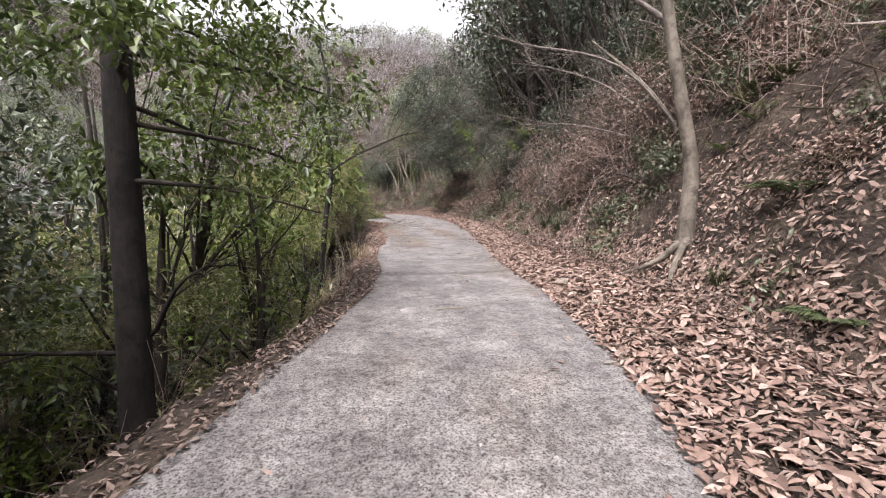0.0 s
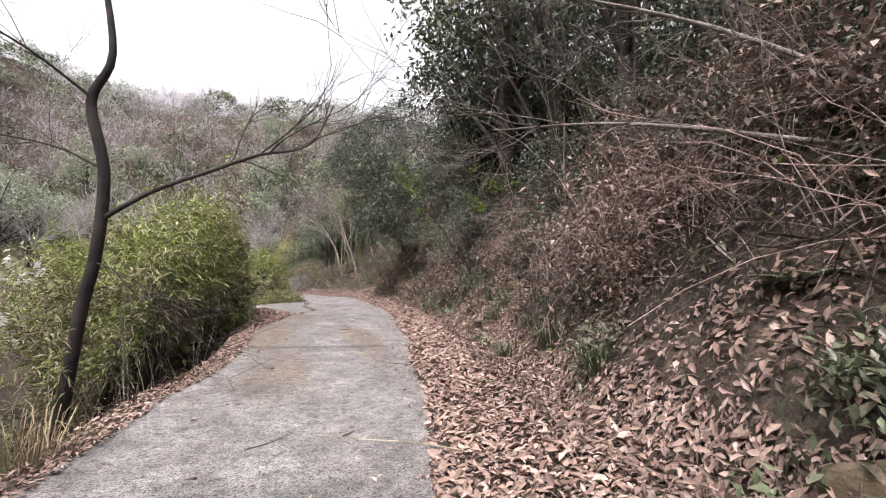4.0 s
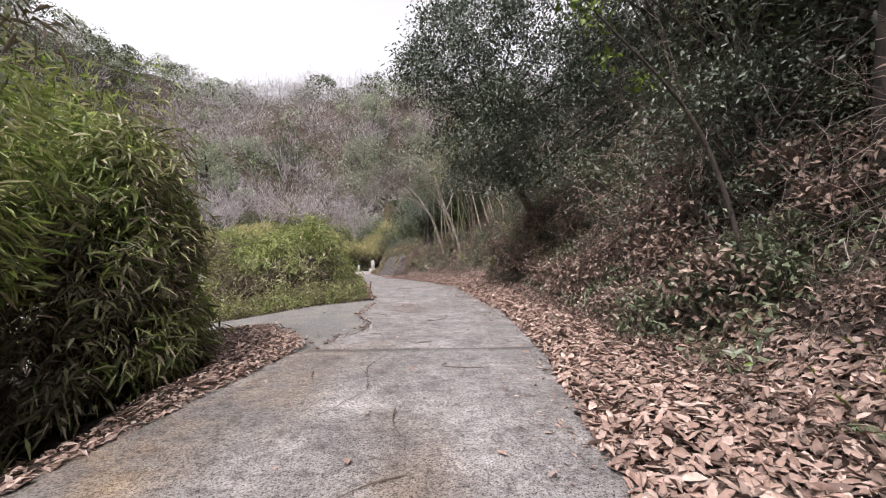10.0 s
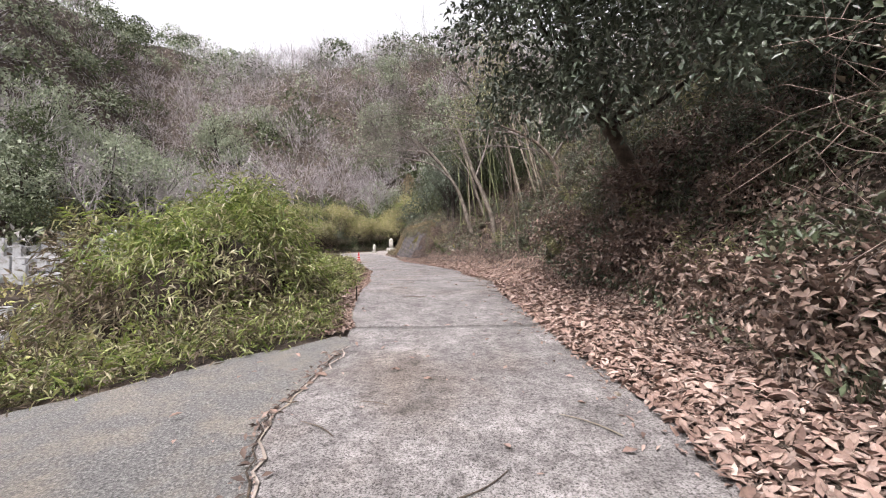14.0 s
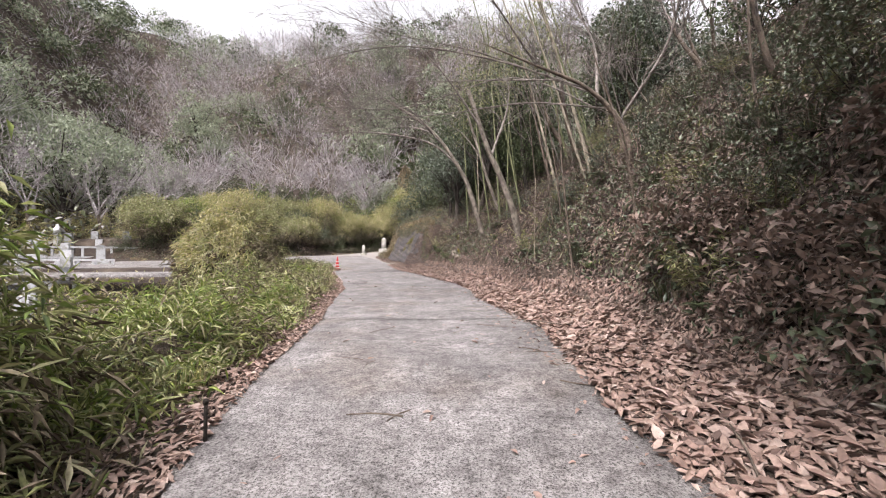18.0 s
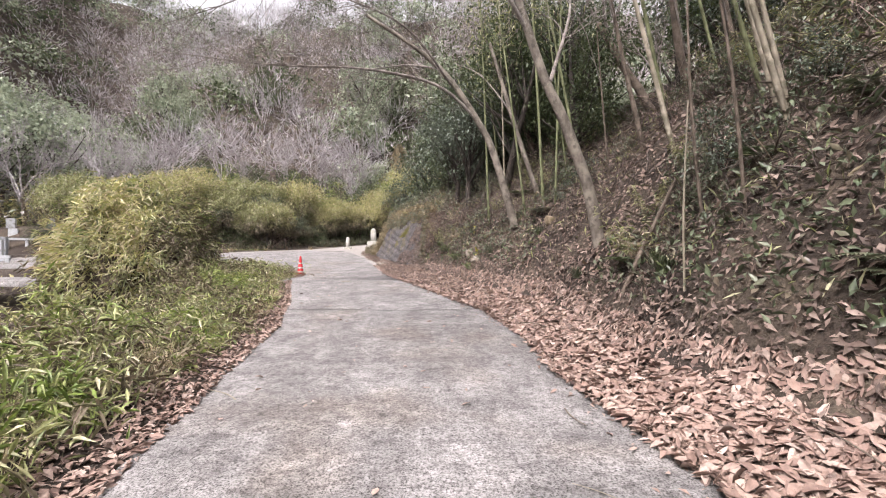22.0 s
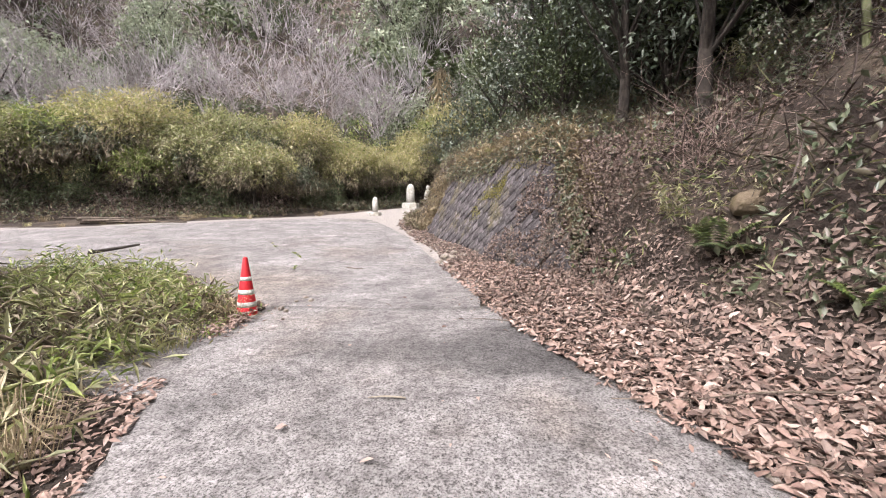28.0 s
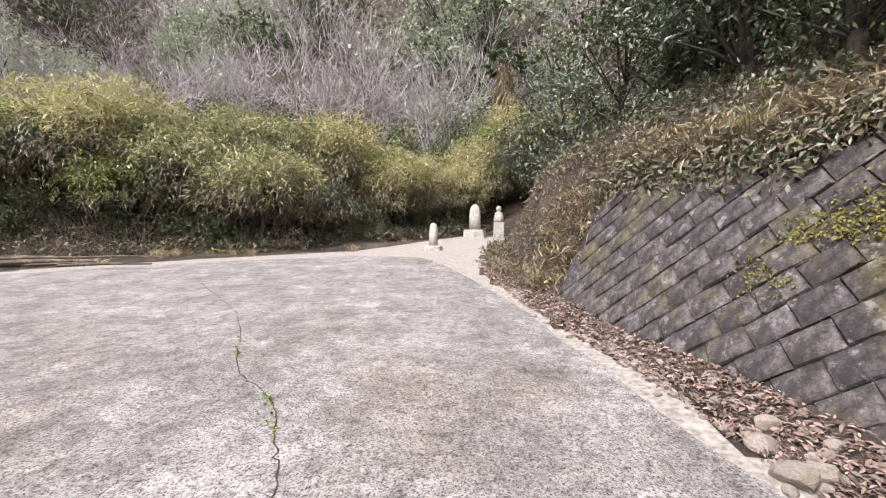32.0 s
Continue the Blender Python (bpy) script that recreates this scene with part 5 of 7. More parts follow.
HANGING = [laced_shrub_meshes(1.1, 0.75, DRY_BROWN, TWIG, 760, 0.12, 10)[1:], laced_shrub_meshes(1.0, 0.7, IVY, TWIG, 760, 0.11, 8)[1:]]
for i, (x, y) in enumerate(scatter(40, 2.5, 12, 1.5, 17, lambda x, y: right_of(x, y) & (d_right(x, y) > 1.7) & (d_right(x, y) < 4.6))):
    plant("leaf_hummock", HANGING[0 if i % 4 else 1], (x, y, ground(x, y) - 0.5), "hummock of dry brown leaves on the steep bank" if i % 4 else "hummock of dark green creeper on the bank", "creeper", "bank creeper", None, rng.uniform(0.5, 0.95))
for i, (x, y) in enumerate(scatter(54, 5, 13, 17.5, 29.5, lambda x, y: right_of(x, y) & (d_right(x, y) > 1.5) & (d_right(x, y) < 3.2))):
    plant("leaf_hummock", HANGING[0 if i % 5 < 3 else 1], (x, y, ground(x, y) - 0.45), "hummock of dry brown leaves and creeper on the bank" if i % 5 < 3 else "hummock of dark green creeper on the bank", "creeper", "bank creeper", None, rng.uniform(0.6, 1.1))

# woods above the bank
BARE = [bare_tree_meshes(8, 0.1, (rng.normal(0, 0.15), rng.normal(0, 0.15), 1), 3, 5, 0.85, thin=0.013, trunk=0.26) for _ in range(3)]
BARE_BROWN = [bare_tree_meshes(7, 0.08, (-0.5, 0, 1), 3, 5, 0.7, mat=TWIG, bark_mat=BARK_BROWN, thin=0.005) for _ in range(2)]
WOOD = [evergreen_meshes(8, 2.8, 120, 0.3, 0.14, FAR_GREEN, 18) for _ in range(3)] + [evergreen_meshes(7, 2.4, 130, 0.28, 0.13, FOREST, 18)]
BARE_FINE = [bare_tree_meshes(8, 0.12, (rng.normal(0, 0.1), rng.normal(0, 0.1), 1), 4, 5, 0.75, thin=0.0065, trunk=0.26) for _ in range(2)]
NEAR_WOOD = [evergreen_meshes(7, 2.6, 105, 0.26, 0.11, EVERGREEN, 18, 0.12), evergreen_meshes(6, 2.4, 105, 0.26, 0.11, FOREST, 18, 0.12)]
FINE_WOOD = [evergreen_meshes(5, 1.9, 290, 0.14, 0.06, EVERGREEN, 18, 0.12), evergreen_meshes(4.5, 1.9, 290, 0.13, 0.055, FOREST, 18, 0.12)]
# only the darker leaf colour, in place of the gloom inside the wood
SHADED_WOOD = [evergreen_meshes(5, 1.9, 330, 0.13, 0.055, FOREST, 20, 0.1), evergreen_meshes(4.6, 1.9, 330, 0.12, 0.05, FOREST, 20, 0.1)]
TALL_WOOD = [evergreen_meshes(8, 2.4, 150, 0.2, 0.09, EVERGREEN, 20, 0.5), evergreen_meshes(8.5, 2.2, 150, 0.2, 0.09, FOREST, 20, 0.5)]
for x, y in scatter(70, 6, 30, -8, 68, lambda x, y: right_of(x, y) & (d_right(x, y) > np.where((y > 15) & (y < 31), 7.5, 4.4)) & (d_right(x, y) < 19)):
    near = d_right(np.array([x]), np.array([y]))[0]
    plant("bank_tree", (FINE_WOOD if near < 7 else NEAR_WOOD if near < 11 else WOOD[2:])[int(rng.integers(2))], (x, y, ground(x, y) - 0.5), "dark evergreen tree in the wood above the bank", "tree", "wood above the bank", None, rng.uniform(0.6, 1.0))
for x, y in scatter(40, 6, 20, -4, 42, lambda x, y: right_of(x, y) & (d_right(x, y) > 3.4) & (d_right(x, y) < 12)):
    plant("bare_tree", BARE_BROWN[int(rng.integers(2))], (x, y, ground(x, y) - 0.2), "bare grey-brown tree leaning from the bank", "tree", "wood above the bank", rng.uniform(-0.6, 0.6), rng.uniform(0.45, 0.9))

# the far side of the valley
for x, y in scatter(90, -60, 30, 20, 95, lambda x, y: ((x < -23.5) | (y > 66)) & ~(right_of(x, y) & (y < 64)) & (np.hypot(x + 5, y - 50) < 45)):
    if rng.uniform() < 0.5:
        plant("bare_tree", BARE[int(rng.integers(3))], (x, y, ground(x, y) - 0.3), "bare grey tree on the far hillside", "tree", "far hillside trees", None, rng.uniform(0.9, 1.4))
    else:
        plant("evergreen_tree", WOOD[int(rng.integers(4))], (x, y, ground(x, y) - 0.8), "green tree on the far hillside", "tree", "far hillside trees", None, rng.uniform(0.7, 1.3))


def far_woods(n, mats):
    """Woods too far off to count: crowns of leaves, and fans of bare stems and twigs."""
    x, y = rng.uniform(-95, 60, n * 4), rng.uniform(0, 150, n * 4)
    ok = ((x < -23.5) | (y > 67)) & ~(right_of(x, y) & (y < 66)) & (np.hypot(x + 5, y - 50) < 105)
    x, y = x[ok][:n], y[ok][:n]
    z = land(x, y)
    green = (bumps(x, y, 16, 51) + 0.5 * rng.normal(0, 1, len(x)) + 0.5 * np.clip((-x - 34) / 14, -1, 1)) > 0.0
    tint = rng.uniform(0, 1, len(x))
    for pick, mat, label in ((green & (tint < 0.6), mats[0], "green crowns of the woods on the far hillside"), (green & (tint >= 0.6), mats[1], "dark green crowns of the woods on the far hillside")):
        c = np.stack([x, y, z + rng.uniform(1.5, 5, len(x))], -1)[pick]
        k = 160
        r = rng.uniform(1.5, 3.4, (len(c), 1, 1))
        d = unit(rng.normal(0, 1, (len(c), k, 3)))
        d[..., 2] = np.abs(d[..., 2]) * 1.1 - 0.3
        lumps = 1 + 0.25 * bumps(d[..., 0] * 3 + x[pick][:, None], d[..., 1] * 3 + d[..., 2] * 3, 0.8, 52)[..., None]
        at = (c[:, None] + d * r * lumps * rng.uniform(0.75, 1.05, (len(c), k, 1))).reshape(-1, 3)
        m = len(at)
        s = rng.uniform(0.3, 0.7, m)
        v, f = leaves(at, rng.normal(0, 1, (m, 3)), d.reshape(-1, 3) + rng.normal(0, 0.5, (m, 3)) + [0, 0, 0.5], s, s * 0.5)
        tagged(new("far_woods", mesh_of("far_woods", v, f, mat)), label, "woods", kind="stuff")
    c = np.stack([x, y, z], -1)[~green]
    k = 110
    h = rng.uniform(5, 9.5, (len(c), 1))
    d = unit(rng.normal(0, 1, (len(c), k, 3)) * (1, 1, 0.8))
    d[..., 2] = np.abs(d[..., 2])
    reach = rng.uniform(0.15, 1.0, (len(c), k, 1)) ** 0.7
    at = c[:, None] + [0, 0, 1] * h[:, None] * 0.35 + d * reach * h[:, None] * (0.34, 0.34, 0.6)
    ahead = d + rng.normal(0, 0.35, at.shape) + [0, 0, 0.45]
    m = at.shape[0] * k
    length = rng.uniform(0.5, 1.7, m)
    v, f = leaves(at.reshape(-1, 3), ahead.reshape(-1, 3), rng.normal(0, 1, (m, 3)), length, rng.uniform(0.022, 0.05, m))
    tagged(new("far_woods", mesh_of("far_woods", v, f, mats[2])), "grey leafless trees of the woods on the far hillside", "woods", kind="stuff")
    trunks = Tubes()
    for p, hh in zip(c, h[:, 0]):
        trunks.add([p - [0, 0, 0.5], p + [0.1, 0.1, hh * 0.35], p + [rng.normal(0, 0.3), rng.normal(0, 0.3), hh * 0.8]], (0.08, 0.06, 0.02), 3)
    tagged(new("far_woods", trunks.mesh("far_woods", TWIG)), "grey trunks of the woods on the far hillside", "woods", kind="stuff")


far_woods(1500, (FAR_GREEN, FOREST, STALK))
for x, y, k in ((-19.4, 60.5, 1.2), (-22, 57, 1.0), (-17, 63, 1.1), (-24, 62, 1.1), (-14, 66, 1.0), (-9, 67, 1.1), (-6, 68, 0.9), (-3, 67, 1.0), (-11.5, 64.5, 0.9)):
    plant("bare_tree", BARE_FINE[int(k * 10) % 2], (x, y, ground(x, y) - 0.2), "tall bare grey tree behind the junction's thicket", "tree", "bare trees at the valley head", None, k)
VALLEY_SPOT = scatter(120, -34, -7, 20, 64, lambda x, y: (((x < -14) & (y < 36)) | (x < -26) | ((y > 52) & (x < -15))))
strew("thicket", SASA_PALE, VALLEY_SPOT[:70], "yellow-green bamboo thicket across the valley", "bamboo grass", "valley thicket", 1.4, 2.8, 0.3)
strew("thicket_shrub", [SHRUB[0], SASA_PALE[0], SASA_PALE[1]], VALLEY_SPOT[70:], "green shrub across the valley", "shrub", "valley thicket", 1.2, 2.2, 0.3)
THICKET = [evergreen_meshes(3.0, 1.5, 300, 0.16, 0.07, FOREST, 16, 0.1), evergreen_meshes(2.6, 1.4, 300, 0.15, 0.06, SASA_GREEN, 16, 0.1)]
for i in range(26):
    x, y = -24 + 26 * i / 25 + rng.normal(0, 0.6), 64.5 + rng.uniform(0, 6) - 0.25 * max(0, -12 - (-24 + i))
    plant("thicket_shrub", THICKET[i % 2], (x, y, ground(x, y) - 0.3), "dark leafy shrub under the bare trees", "shrub", "valley-head thicket", None, rng.uniform(0.9, 1.4))


# hedge behind the junction
def hedge_meshes(height, radius, mat):
    """A bush of overhanging bamboo sprays, open and dark below."""
    trunk, crown = evergreen_meshes(height, radius, 10, 0.2, 0.05, mat, 12, 0.5)
    n = 330
    d = unit(rng.normal(0, 1, (n, 3)))
    d[:, 2] = np.where(d[:, 2] < -0.4, -d[:, 2], d[:, 2])
    k = rng.uniform(0.55, 1.15, n) * (1 + 0.28 * bumps(d[:, 0] * 3 + d[:, 2] * 2, d[:, 1] * 3, 0.7, 77))
    at = d * k[:, None] * (radius, radius, height * 0.4) + [0, 0, height * 0.61]
    # dry brown sprays low down, which also paint the underside's shade
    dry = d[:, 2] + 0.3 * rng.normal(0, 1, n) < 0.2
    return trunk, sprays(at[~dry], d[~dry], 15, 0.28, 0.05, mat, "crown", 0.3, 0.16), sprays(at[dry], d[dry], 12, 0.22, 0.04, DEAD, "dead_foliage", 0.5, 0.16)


HEDGE = [hedge_meshes(4.4, 2.0, SASA_YELLOW), hedge_meshes(4.0, 1.9, SASA), hedge_meshes(3.5, 1.8, SASA_GREEN), hedge_meshes(3.2, 1.8, IVY)]
def hedge_line(x):
    """Plan line of the hedge's foot."""
    return float(np.interp(x, (-20, -10.5, -6, -3.3, 0, 3), (51.6, 54.1, 55.9, 59.9, 63.6, 65.0)))


for i in range(46):
    x = -17 + 20 * (i % 23) / 22 + rng.normal(0, 0.5)
    y = hedge_line(x) + 0.9 + (i // 23) * 1.8 + rng.normal(0, 0.4)
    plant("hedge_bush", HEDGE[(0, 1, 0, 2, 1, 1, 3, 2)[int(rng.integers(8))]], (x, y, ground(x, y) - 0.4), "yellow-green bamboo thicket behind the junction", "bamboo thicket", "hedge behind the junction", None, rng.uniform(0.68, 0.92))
# dark shrubs added where the hedge has only a shaded hollow
for i in range(13):
    x = -17 + 19 * i / 12 + rng.normal(0, 0.4)
    y = hedge_line(x) + 0.5 + rng.normal(0, 0.3)
    plant("hedge_shrub", THICKET[0], (x, y, ground(x, y) - 0.3), "dark shrub added for the shade at the foot of the hedge", "shrub", "hedge behind the junction", None, rng.uniform(0.35, 0.6))
strew("bramble_tangle", BRAMBLE, [(x, hedge_line(x) + rng.uniform(-0.1, 0.9)) for x in np.linspace(-16, 0, 30)], "bare brown canes under the hedge", "bramble", "hedge behind the junction", 0.8, 1.2)
strew("dry_grass_tuft", GRASS, scatter(40, -16, 1, 50, 61.5, lambda x, y: edge_distance(x, y, FAR_EDGE) < 2.4), "dry grass tuft on the junction's far verge", "grass", "verge grass", 0.3, 0.6)
strew("dry_grass_tuft", GRASS, scatter(12, 1, 8, 44, 60, lambda x, y: right_of(x, y) & (d_right(x, y) > np.where(y < 50.6, 2.0, 0.4)) & (d_right(x, y) < 5)), "dry grass tuft hanging over the retaining wall", "grass", "wall-top grass", 0.45, 0.8)


def undergrowth(name, x, y, size, tall, mat, label, slim=0.4, upright=0.5):
    """A low mat of leaves and dead stalks that hides the soil."""
    z = land(x, y)
    n = len(x)
    at = np.stack([x, y, z + rng.uniform(0, tall, n)], -1)
    s = size * rng.uniform(0.5, 1.3, n)
    v, f = leaves(at, rng.normal(0, 1, (n, 3)) + [0, 0, upright], rng.normal(0, 0.6, (n, 3)) + [0, 0, 1], s, s * slim)
    tagged(new(name, mesh_of(name, v, f, mat)), label, "undergrowth", kind="stuff")


n = 44000
x, y = rng.uniform(-85, 30, n), rng.uniform(5, 130, n)
ok = ((x < -20) | (y > 64)) & ~(right_of(x, y) & (y < 64)) & (np.hypot(x + 5, y - 50) < 92)
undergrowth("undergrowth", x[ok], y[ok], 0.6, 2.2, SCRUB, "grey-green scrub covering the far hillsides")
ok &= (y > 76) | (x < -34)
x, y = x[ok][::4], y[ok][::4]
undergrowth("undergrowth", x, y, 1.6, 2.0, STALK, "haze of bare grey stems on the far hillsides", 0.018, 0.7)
n = 36000
x, y = rng.uniform(-26, 0, n), rng.uniform(-4, 60, n)
ok = ~on_road(x, y) & (d_left(x, y) > 1.6) & (y < 45)
undergrowth("undergrowth", x[ok], y[ok], 0.3, 0.3, SASA_YELLOW, "rough yellow-green growth on the valley floor", 0.3)


def bank_points(n, y0, y1, d0, d1, power=1.0):
    """Plan points at a distance from the road's right-hand edge."""
    p = np.array(RIGHT_EDGE)
    y = rng.uniform(y0, y1, n)
    m = np.interp(y + 0.2, p[:, 1], p[:, 0]) - np.interp(y - 0.2, p[:, 1], p[:, 0])
    d = d0 + (d1 - d0) * rng.uniform(0, 1, n) ** power
    return np.interp(y, p[:, 1], p[:, 0]) + d / (0.4 / np.hypot(0.4, m)), y


x, y = bank_points(90000, -4, 46, 1.1, 7.5)
d = d_right(x, y)
ok = (bumps(x, y, 2.2, 31) + 0.6 * bumps(x, y, 0.7, 32) + 0.75 * np.clip((y - 19) / 6, -0.6, 1) * np.interp(y, (34, 38), (1, 0.05)) > 0.1) & ~((y > 44.0) & (d < 2.0)) & (d > 1.15)
undergrowth("undergrowth", x[ok], y[ok], 0.11, 0.28, IVY, "ivy and low leafy growth over the bank")
x, y = bank_points(9000, 20, 60, 1.2, 6)
ok = (bumps(x, y, 1.3, 35) > 0.1) & ~((y > 44.0) & (d_right(x, y) < 2.1))
undergrowth("undergrowth", x[ok], y[ok], 0.14, 0.35, SASA, "green and yellowing grass leaves over the bank", 0.14, 0.3)
x, y = bank_points(9000, -2, 46, 1.6, 9)
undergrowth("undergrowth", x, y, 0.4, 0.25, DEAD, "dead stalks and fine twigs over the bank", 0.009, 0.8)
strew("bamboo_grass_clump", SASA_FORMS, scatter(44, 3, 12, 24, 46, lambda x, y: right_of(x, y) & (d_right(x, y) > 1.5) & (d_right(x, y) < 6) & ~((y > 43.5) & (d_right(x, y) < 2.3))), "low bamboo grass growing on the bank", "bamboo grass", "bank bamboo grass", 0.35, 0.7)
strew("ivy_shrub", SHRUB, scatter(36, 3, 13, 22, 46, lambda x, y: right_of(x, y) & (d_right(x, y) > 1.8) & (d_right(x, y) < 6) & ~((y > 43.5) & (d_right(x, y) < 2.5))), "low dark-leaved shrub on the bank", "shrub", "bank shrubs", 0.35, 0.7, 0.1)
for x, y, k in ((4.6, 52.5, 0.8), (3.6, 56.5, 0.75), (6.2, 49.5, 0.8), (3.2, 60.5, 0.8), (5.6, 46.8, 0.62), (7.2, 47.5, 0.8), (5.2, 55, 0.9), (2.8, 63.5, 0.9), (7.5, 44.5, 0.7), (8.2, 42.2, 0.75), (9.6, 12.5, 0.6), (9.0, 9.0, 0.55), (8.0, 5.0, 0.5)):
    plant("bank_tree", NEAR_WOOD[int(k * 100) % 2], (x, y, ground(x, y) - 0.5), "dark evergreen tree rooted on the bank", "tree", "wood above the bank", None, k)
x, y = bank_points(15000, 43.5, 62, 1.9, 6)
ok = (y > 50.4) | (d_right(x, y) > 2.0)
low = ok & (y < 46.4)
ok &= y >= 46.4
undergrowth("undergrowth", x[ok], y[ok], 0.12, 0.22, DEAD, "dry vines and grass over the slope above the wall", 0.12, 0.3)
# dark leaf colour here takes the place of shade from the trees above
undergrowth("undergrowth", x[low], y[low], 0.1, 0.2, LITTER_DARK, "dead leaves and vines coloured dark for the canopy's shade by the wall", 0.4, 0.3)
x, y = bank_points(9000, 43.5, 62, 1.7, 7)
ok = (y > 50.4) | (d_right(x, y) > 2.0)
undergrowth("undergrowth", x[ok], y[ok], 0.12, 0.4, IVY, "creeper leaves over the slope above the wall", 0.45, 0.3)
x, y = bank_points(7000, 50.4, 60, 0.3, 2.2)
undergrowth("undergrowth", x, y, 0.11, 0.22, DEAD, "dry growth at the end of the wall", 0.3, 0.2)
# trees beside and behind the start, never in view, added to darken it
for x, y, k in ((-4, -2.5, 0.8), (-3.2, -6, 0.9), (-6, 0.5, 0.9), (3.2, -7, 0.9), (5.5, -4, 0.8), (4.6, -1.5, 0.6), (-1.5, -11, 1.0), (1.5, -12, 1.0), (-5.5, -8, 1.0), (6.2, 1.0, 0.6), (-8, 3, 1.0)):
    plant("woodland_tree", NEAR_WOOD[int(k * 10) % 2], (x, y, ground(x, y) - 0.4), "unseen dark evergreen tree added to shade the lower lane", "tree", "trees by the lower lane", None, k)

# tall trees added out of view to roof and shade the lower end of the lane
for x, y, k in ((-3.4, -2.6, 1.1), (-5.2, 1.0, 1.2), (-4.2, -5.0, 1.2), (-1.8, -8.5, 1.2), (2.8, -6.5, 1.1), (-6.4, 4.4, 1.1), (4.4, -3.0, 1.0)):
    plant("woodland_tree", TALL_WOOD[int(k * 20) % 2], (x, y, ground(x, y) - 0.4), "unseen tall dark evergreen tree added to roof and shade the lower lane", "tree", "trees by the lower lane", None, k)
# leafy saplings beside the ravine
LEAFY = [evergreen_meshes(3.4, 1.0, 300, 0.12, 0.05, LEAF_GREEN, 12, 0.3, split=True), evergreen_meshes(3.0, 0.9, 300, 0.11, 0.048, BRIGHT, 12, 0.25, split=True)]
for x, y, top in ((-1.5, 7.2, 2.9), (-1.6, 8.9, 2.8), (-2.4, 6.2, 3.0), (-1.0, 10.0, 2.3), (-2.2, 10.4, 2.4)):
    plant("leafy_sapling", LEAFY[int(top * 10) % 2], (x, y, ground(x, y) - 0.2), "green broad-leaved sapling standing in the ravine", "tree", "ravine saplings", None, max(0.5, (top - ground(x, y)) / 3.3))
for x, y, k in ((8.3, 14.4, 1.4), (8.6, 17.4, 1.45), (8.8, 20.4, 1.4), (8.0, 11.4, 1.2)):
    plant("bank_tree", TALL_WOOD[int(k * 20) % 2], (x, y, ground(x, y) - 0.4), "tall grey-green evergreen tree reaching over the lane", "tree", "wood above the bank", None, k)
# dark cover on the upper bank
for x, y, k in ((9.4, 19.8, 1.25), (9.8, 17.4, 1.3), (10.6, 21.2, 1.5), (10.8, 24.8, 1.5), (11.2, 29.0, 1.5), (9.6, 14.6, 1.2), (11.0, 16.0, 1.5), (9.4, 11.6, 1.15)):
    plant("bank_tree", FINE_WOOD[int(k * 20) % 2], (x, y, ground(x, y) - 0.5), "tall dark evergreen tree crowding the upper bank", "tree", "wood above the bank", None, k)
for x, y, k in ((7.4, 43.4, 1.1), (9.4, 40.0, 1.2)):
    plant("bare_tree", BARE_BROWN[int(k * 10) % 2], (x, y, ground(x, y) - 0.2), "bare grey-brown tree leaning from the bank", "tree", "wood above the bank", rng.uniform(-0.4, 0.4), k)
# the last three are added for the shade they throw by the wall
for x, y, k in ((10.8, 29.6, 1.0), (9.2, 21.0, 0.9), (9.6, 18.6, 0.9), (8.6, 46.5, 0.9), (5.0, 44.6, 0.6), (4.7, 46.7, 0.6), (5.9, 42.6, 0.65)):
    plant("bank_tree", TALL_WOOD[int(k * 20) % 2], (x, y, ground(x, y) - 0.4), "tall dark evergreen tree with a bare lower trunk on the bank", "tree", "wood above the bank", None, k)
for x, y in scatter(26, 5, 16, 4, 27, lambda x, y: right_of(x, y) & (d_right(x, y) > np.where(y > 14, 5.5, 3.6)) & (d_right(x, y) < 7)):
    plant("bank_tree", FINE_WOOD[int(rng.integers(2))], (x, y, ground(x, y) - 0.5), "dark evergreen tree rooted on the bank", "tree", "wood above the bank", None, rng.uniform(0.45, 0.75))
x, y = bank_points(5000, -1, 46, 1.3, 4.5)
ok = bumps(x, y, 1.5, 36) > 0.5
undergrowth("undergrowth", x[ok], y[ok], 0.1, 0.2, BRIGHT, "fresh green leaves of low plants on the bank", 0.4, 0.4)
x, y = bank_points(7000, 2, 25, 1.9, 6.0)
ok = bumps(x, y, 1.8, 37) + 0.5 * bumps(x, y, 0.6, 38) > -0.15
undergrowth("undergrowth", x[ok], y[ok], 0.45, 0.6, VINE, "bare purplish-brown vines matted over the bank", 0.018, 0.4)
x, y = bank_points(5000, 25, 46, 1.8, 6.0)
ok = ~((y > 44.0) & (d_right(x, y) < 2.1))
undergrowth("undergrowth", x[ok], y[ok], 0.4, 0.4, VINE, "bare brown vines matted over the bank", 0.012, 0.5)
x, y = np.array([(a, b) for a, b in scatter(9000, -17, 2, 50, 62, lambda x, y: (y > np.interp(x, (-20, -10.5, -6, -3.3, 0, 3), (50.6, 53.3, 55.2, 58.3, 61.4, 63))) & (y < np.interp(x, (-20, -10.5, -6, -3.3, 0, 3), (53.5, 56.5, 58.2, 61.2, 64, 66))))]).T
undergrowth("undergrowth", x[::2], y[::2], 0.14, 0.35, DEAD, "dry leaves and stems on the bank below the hedge", 0.35, 0.2)
undergrowth("undergrowth", x[1::2], y[1::2], 0.14, 0.45, IVY, "dark creeper on the bank below the hedge", 0.4, 0.2)
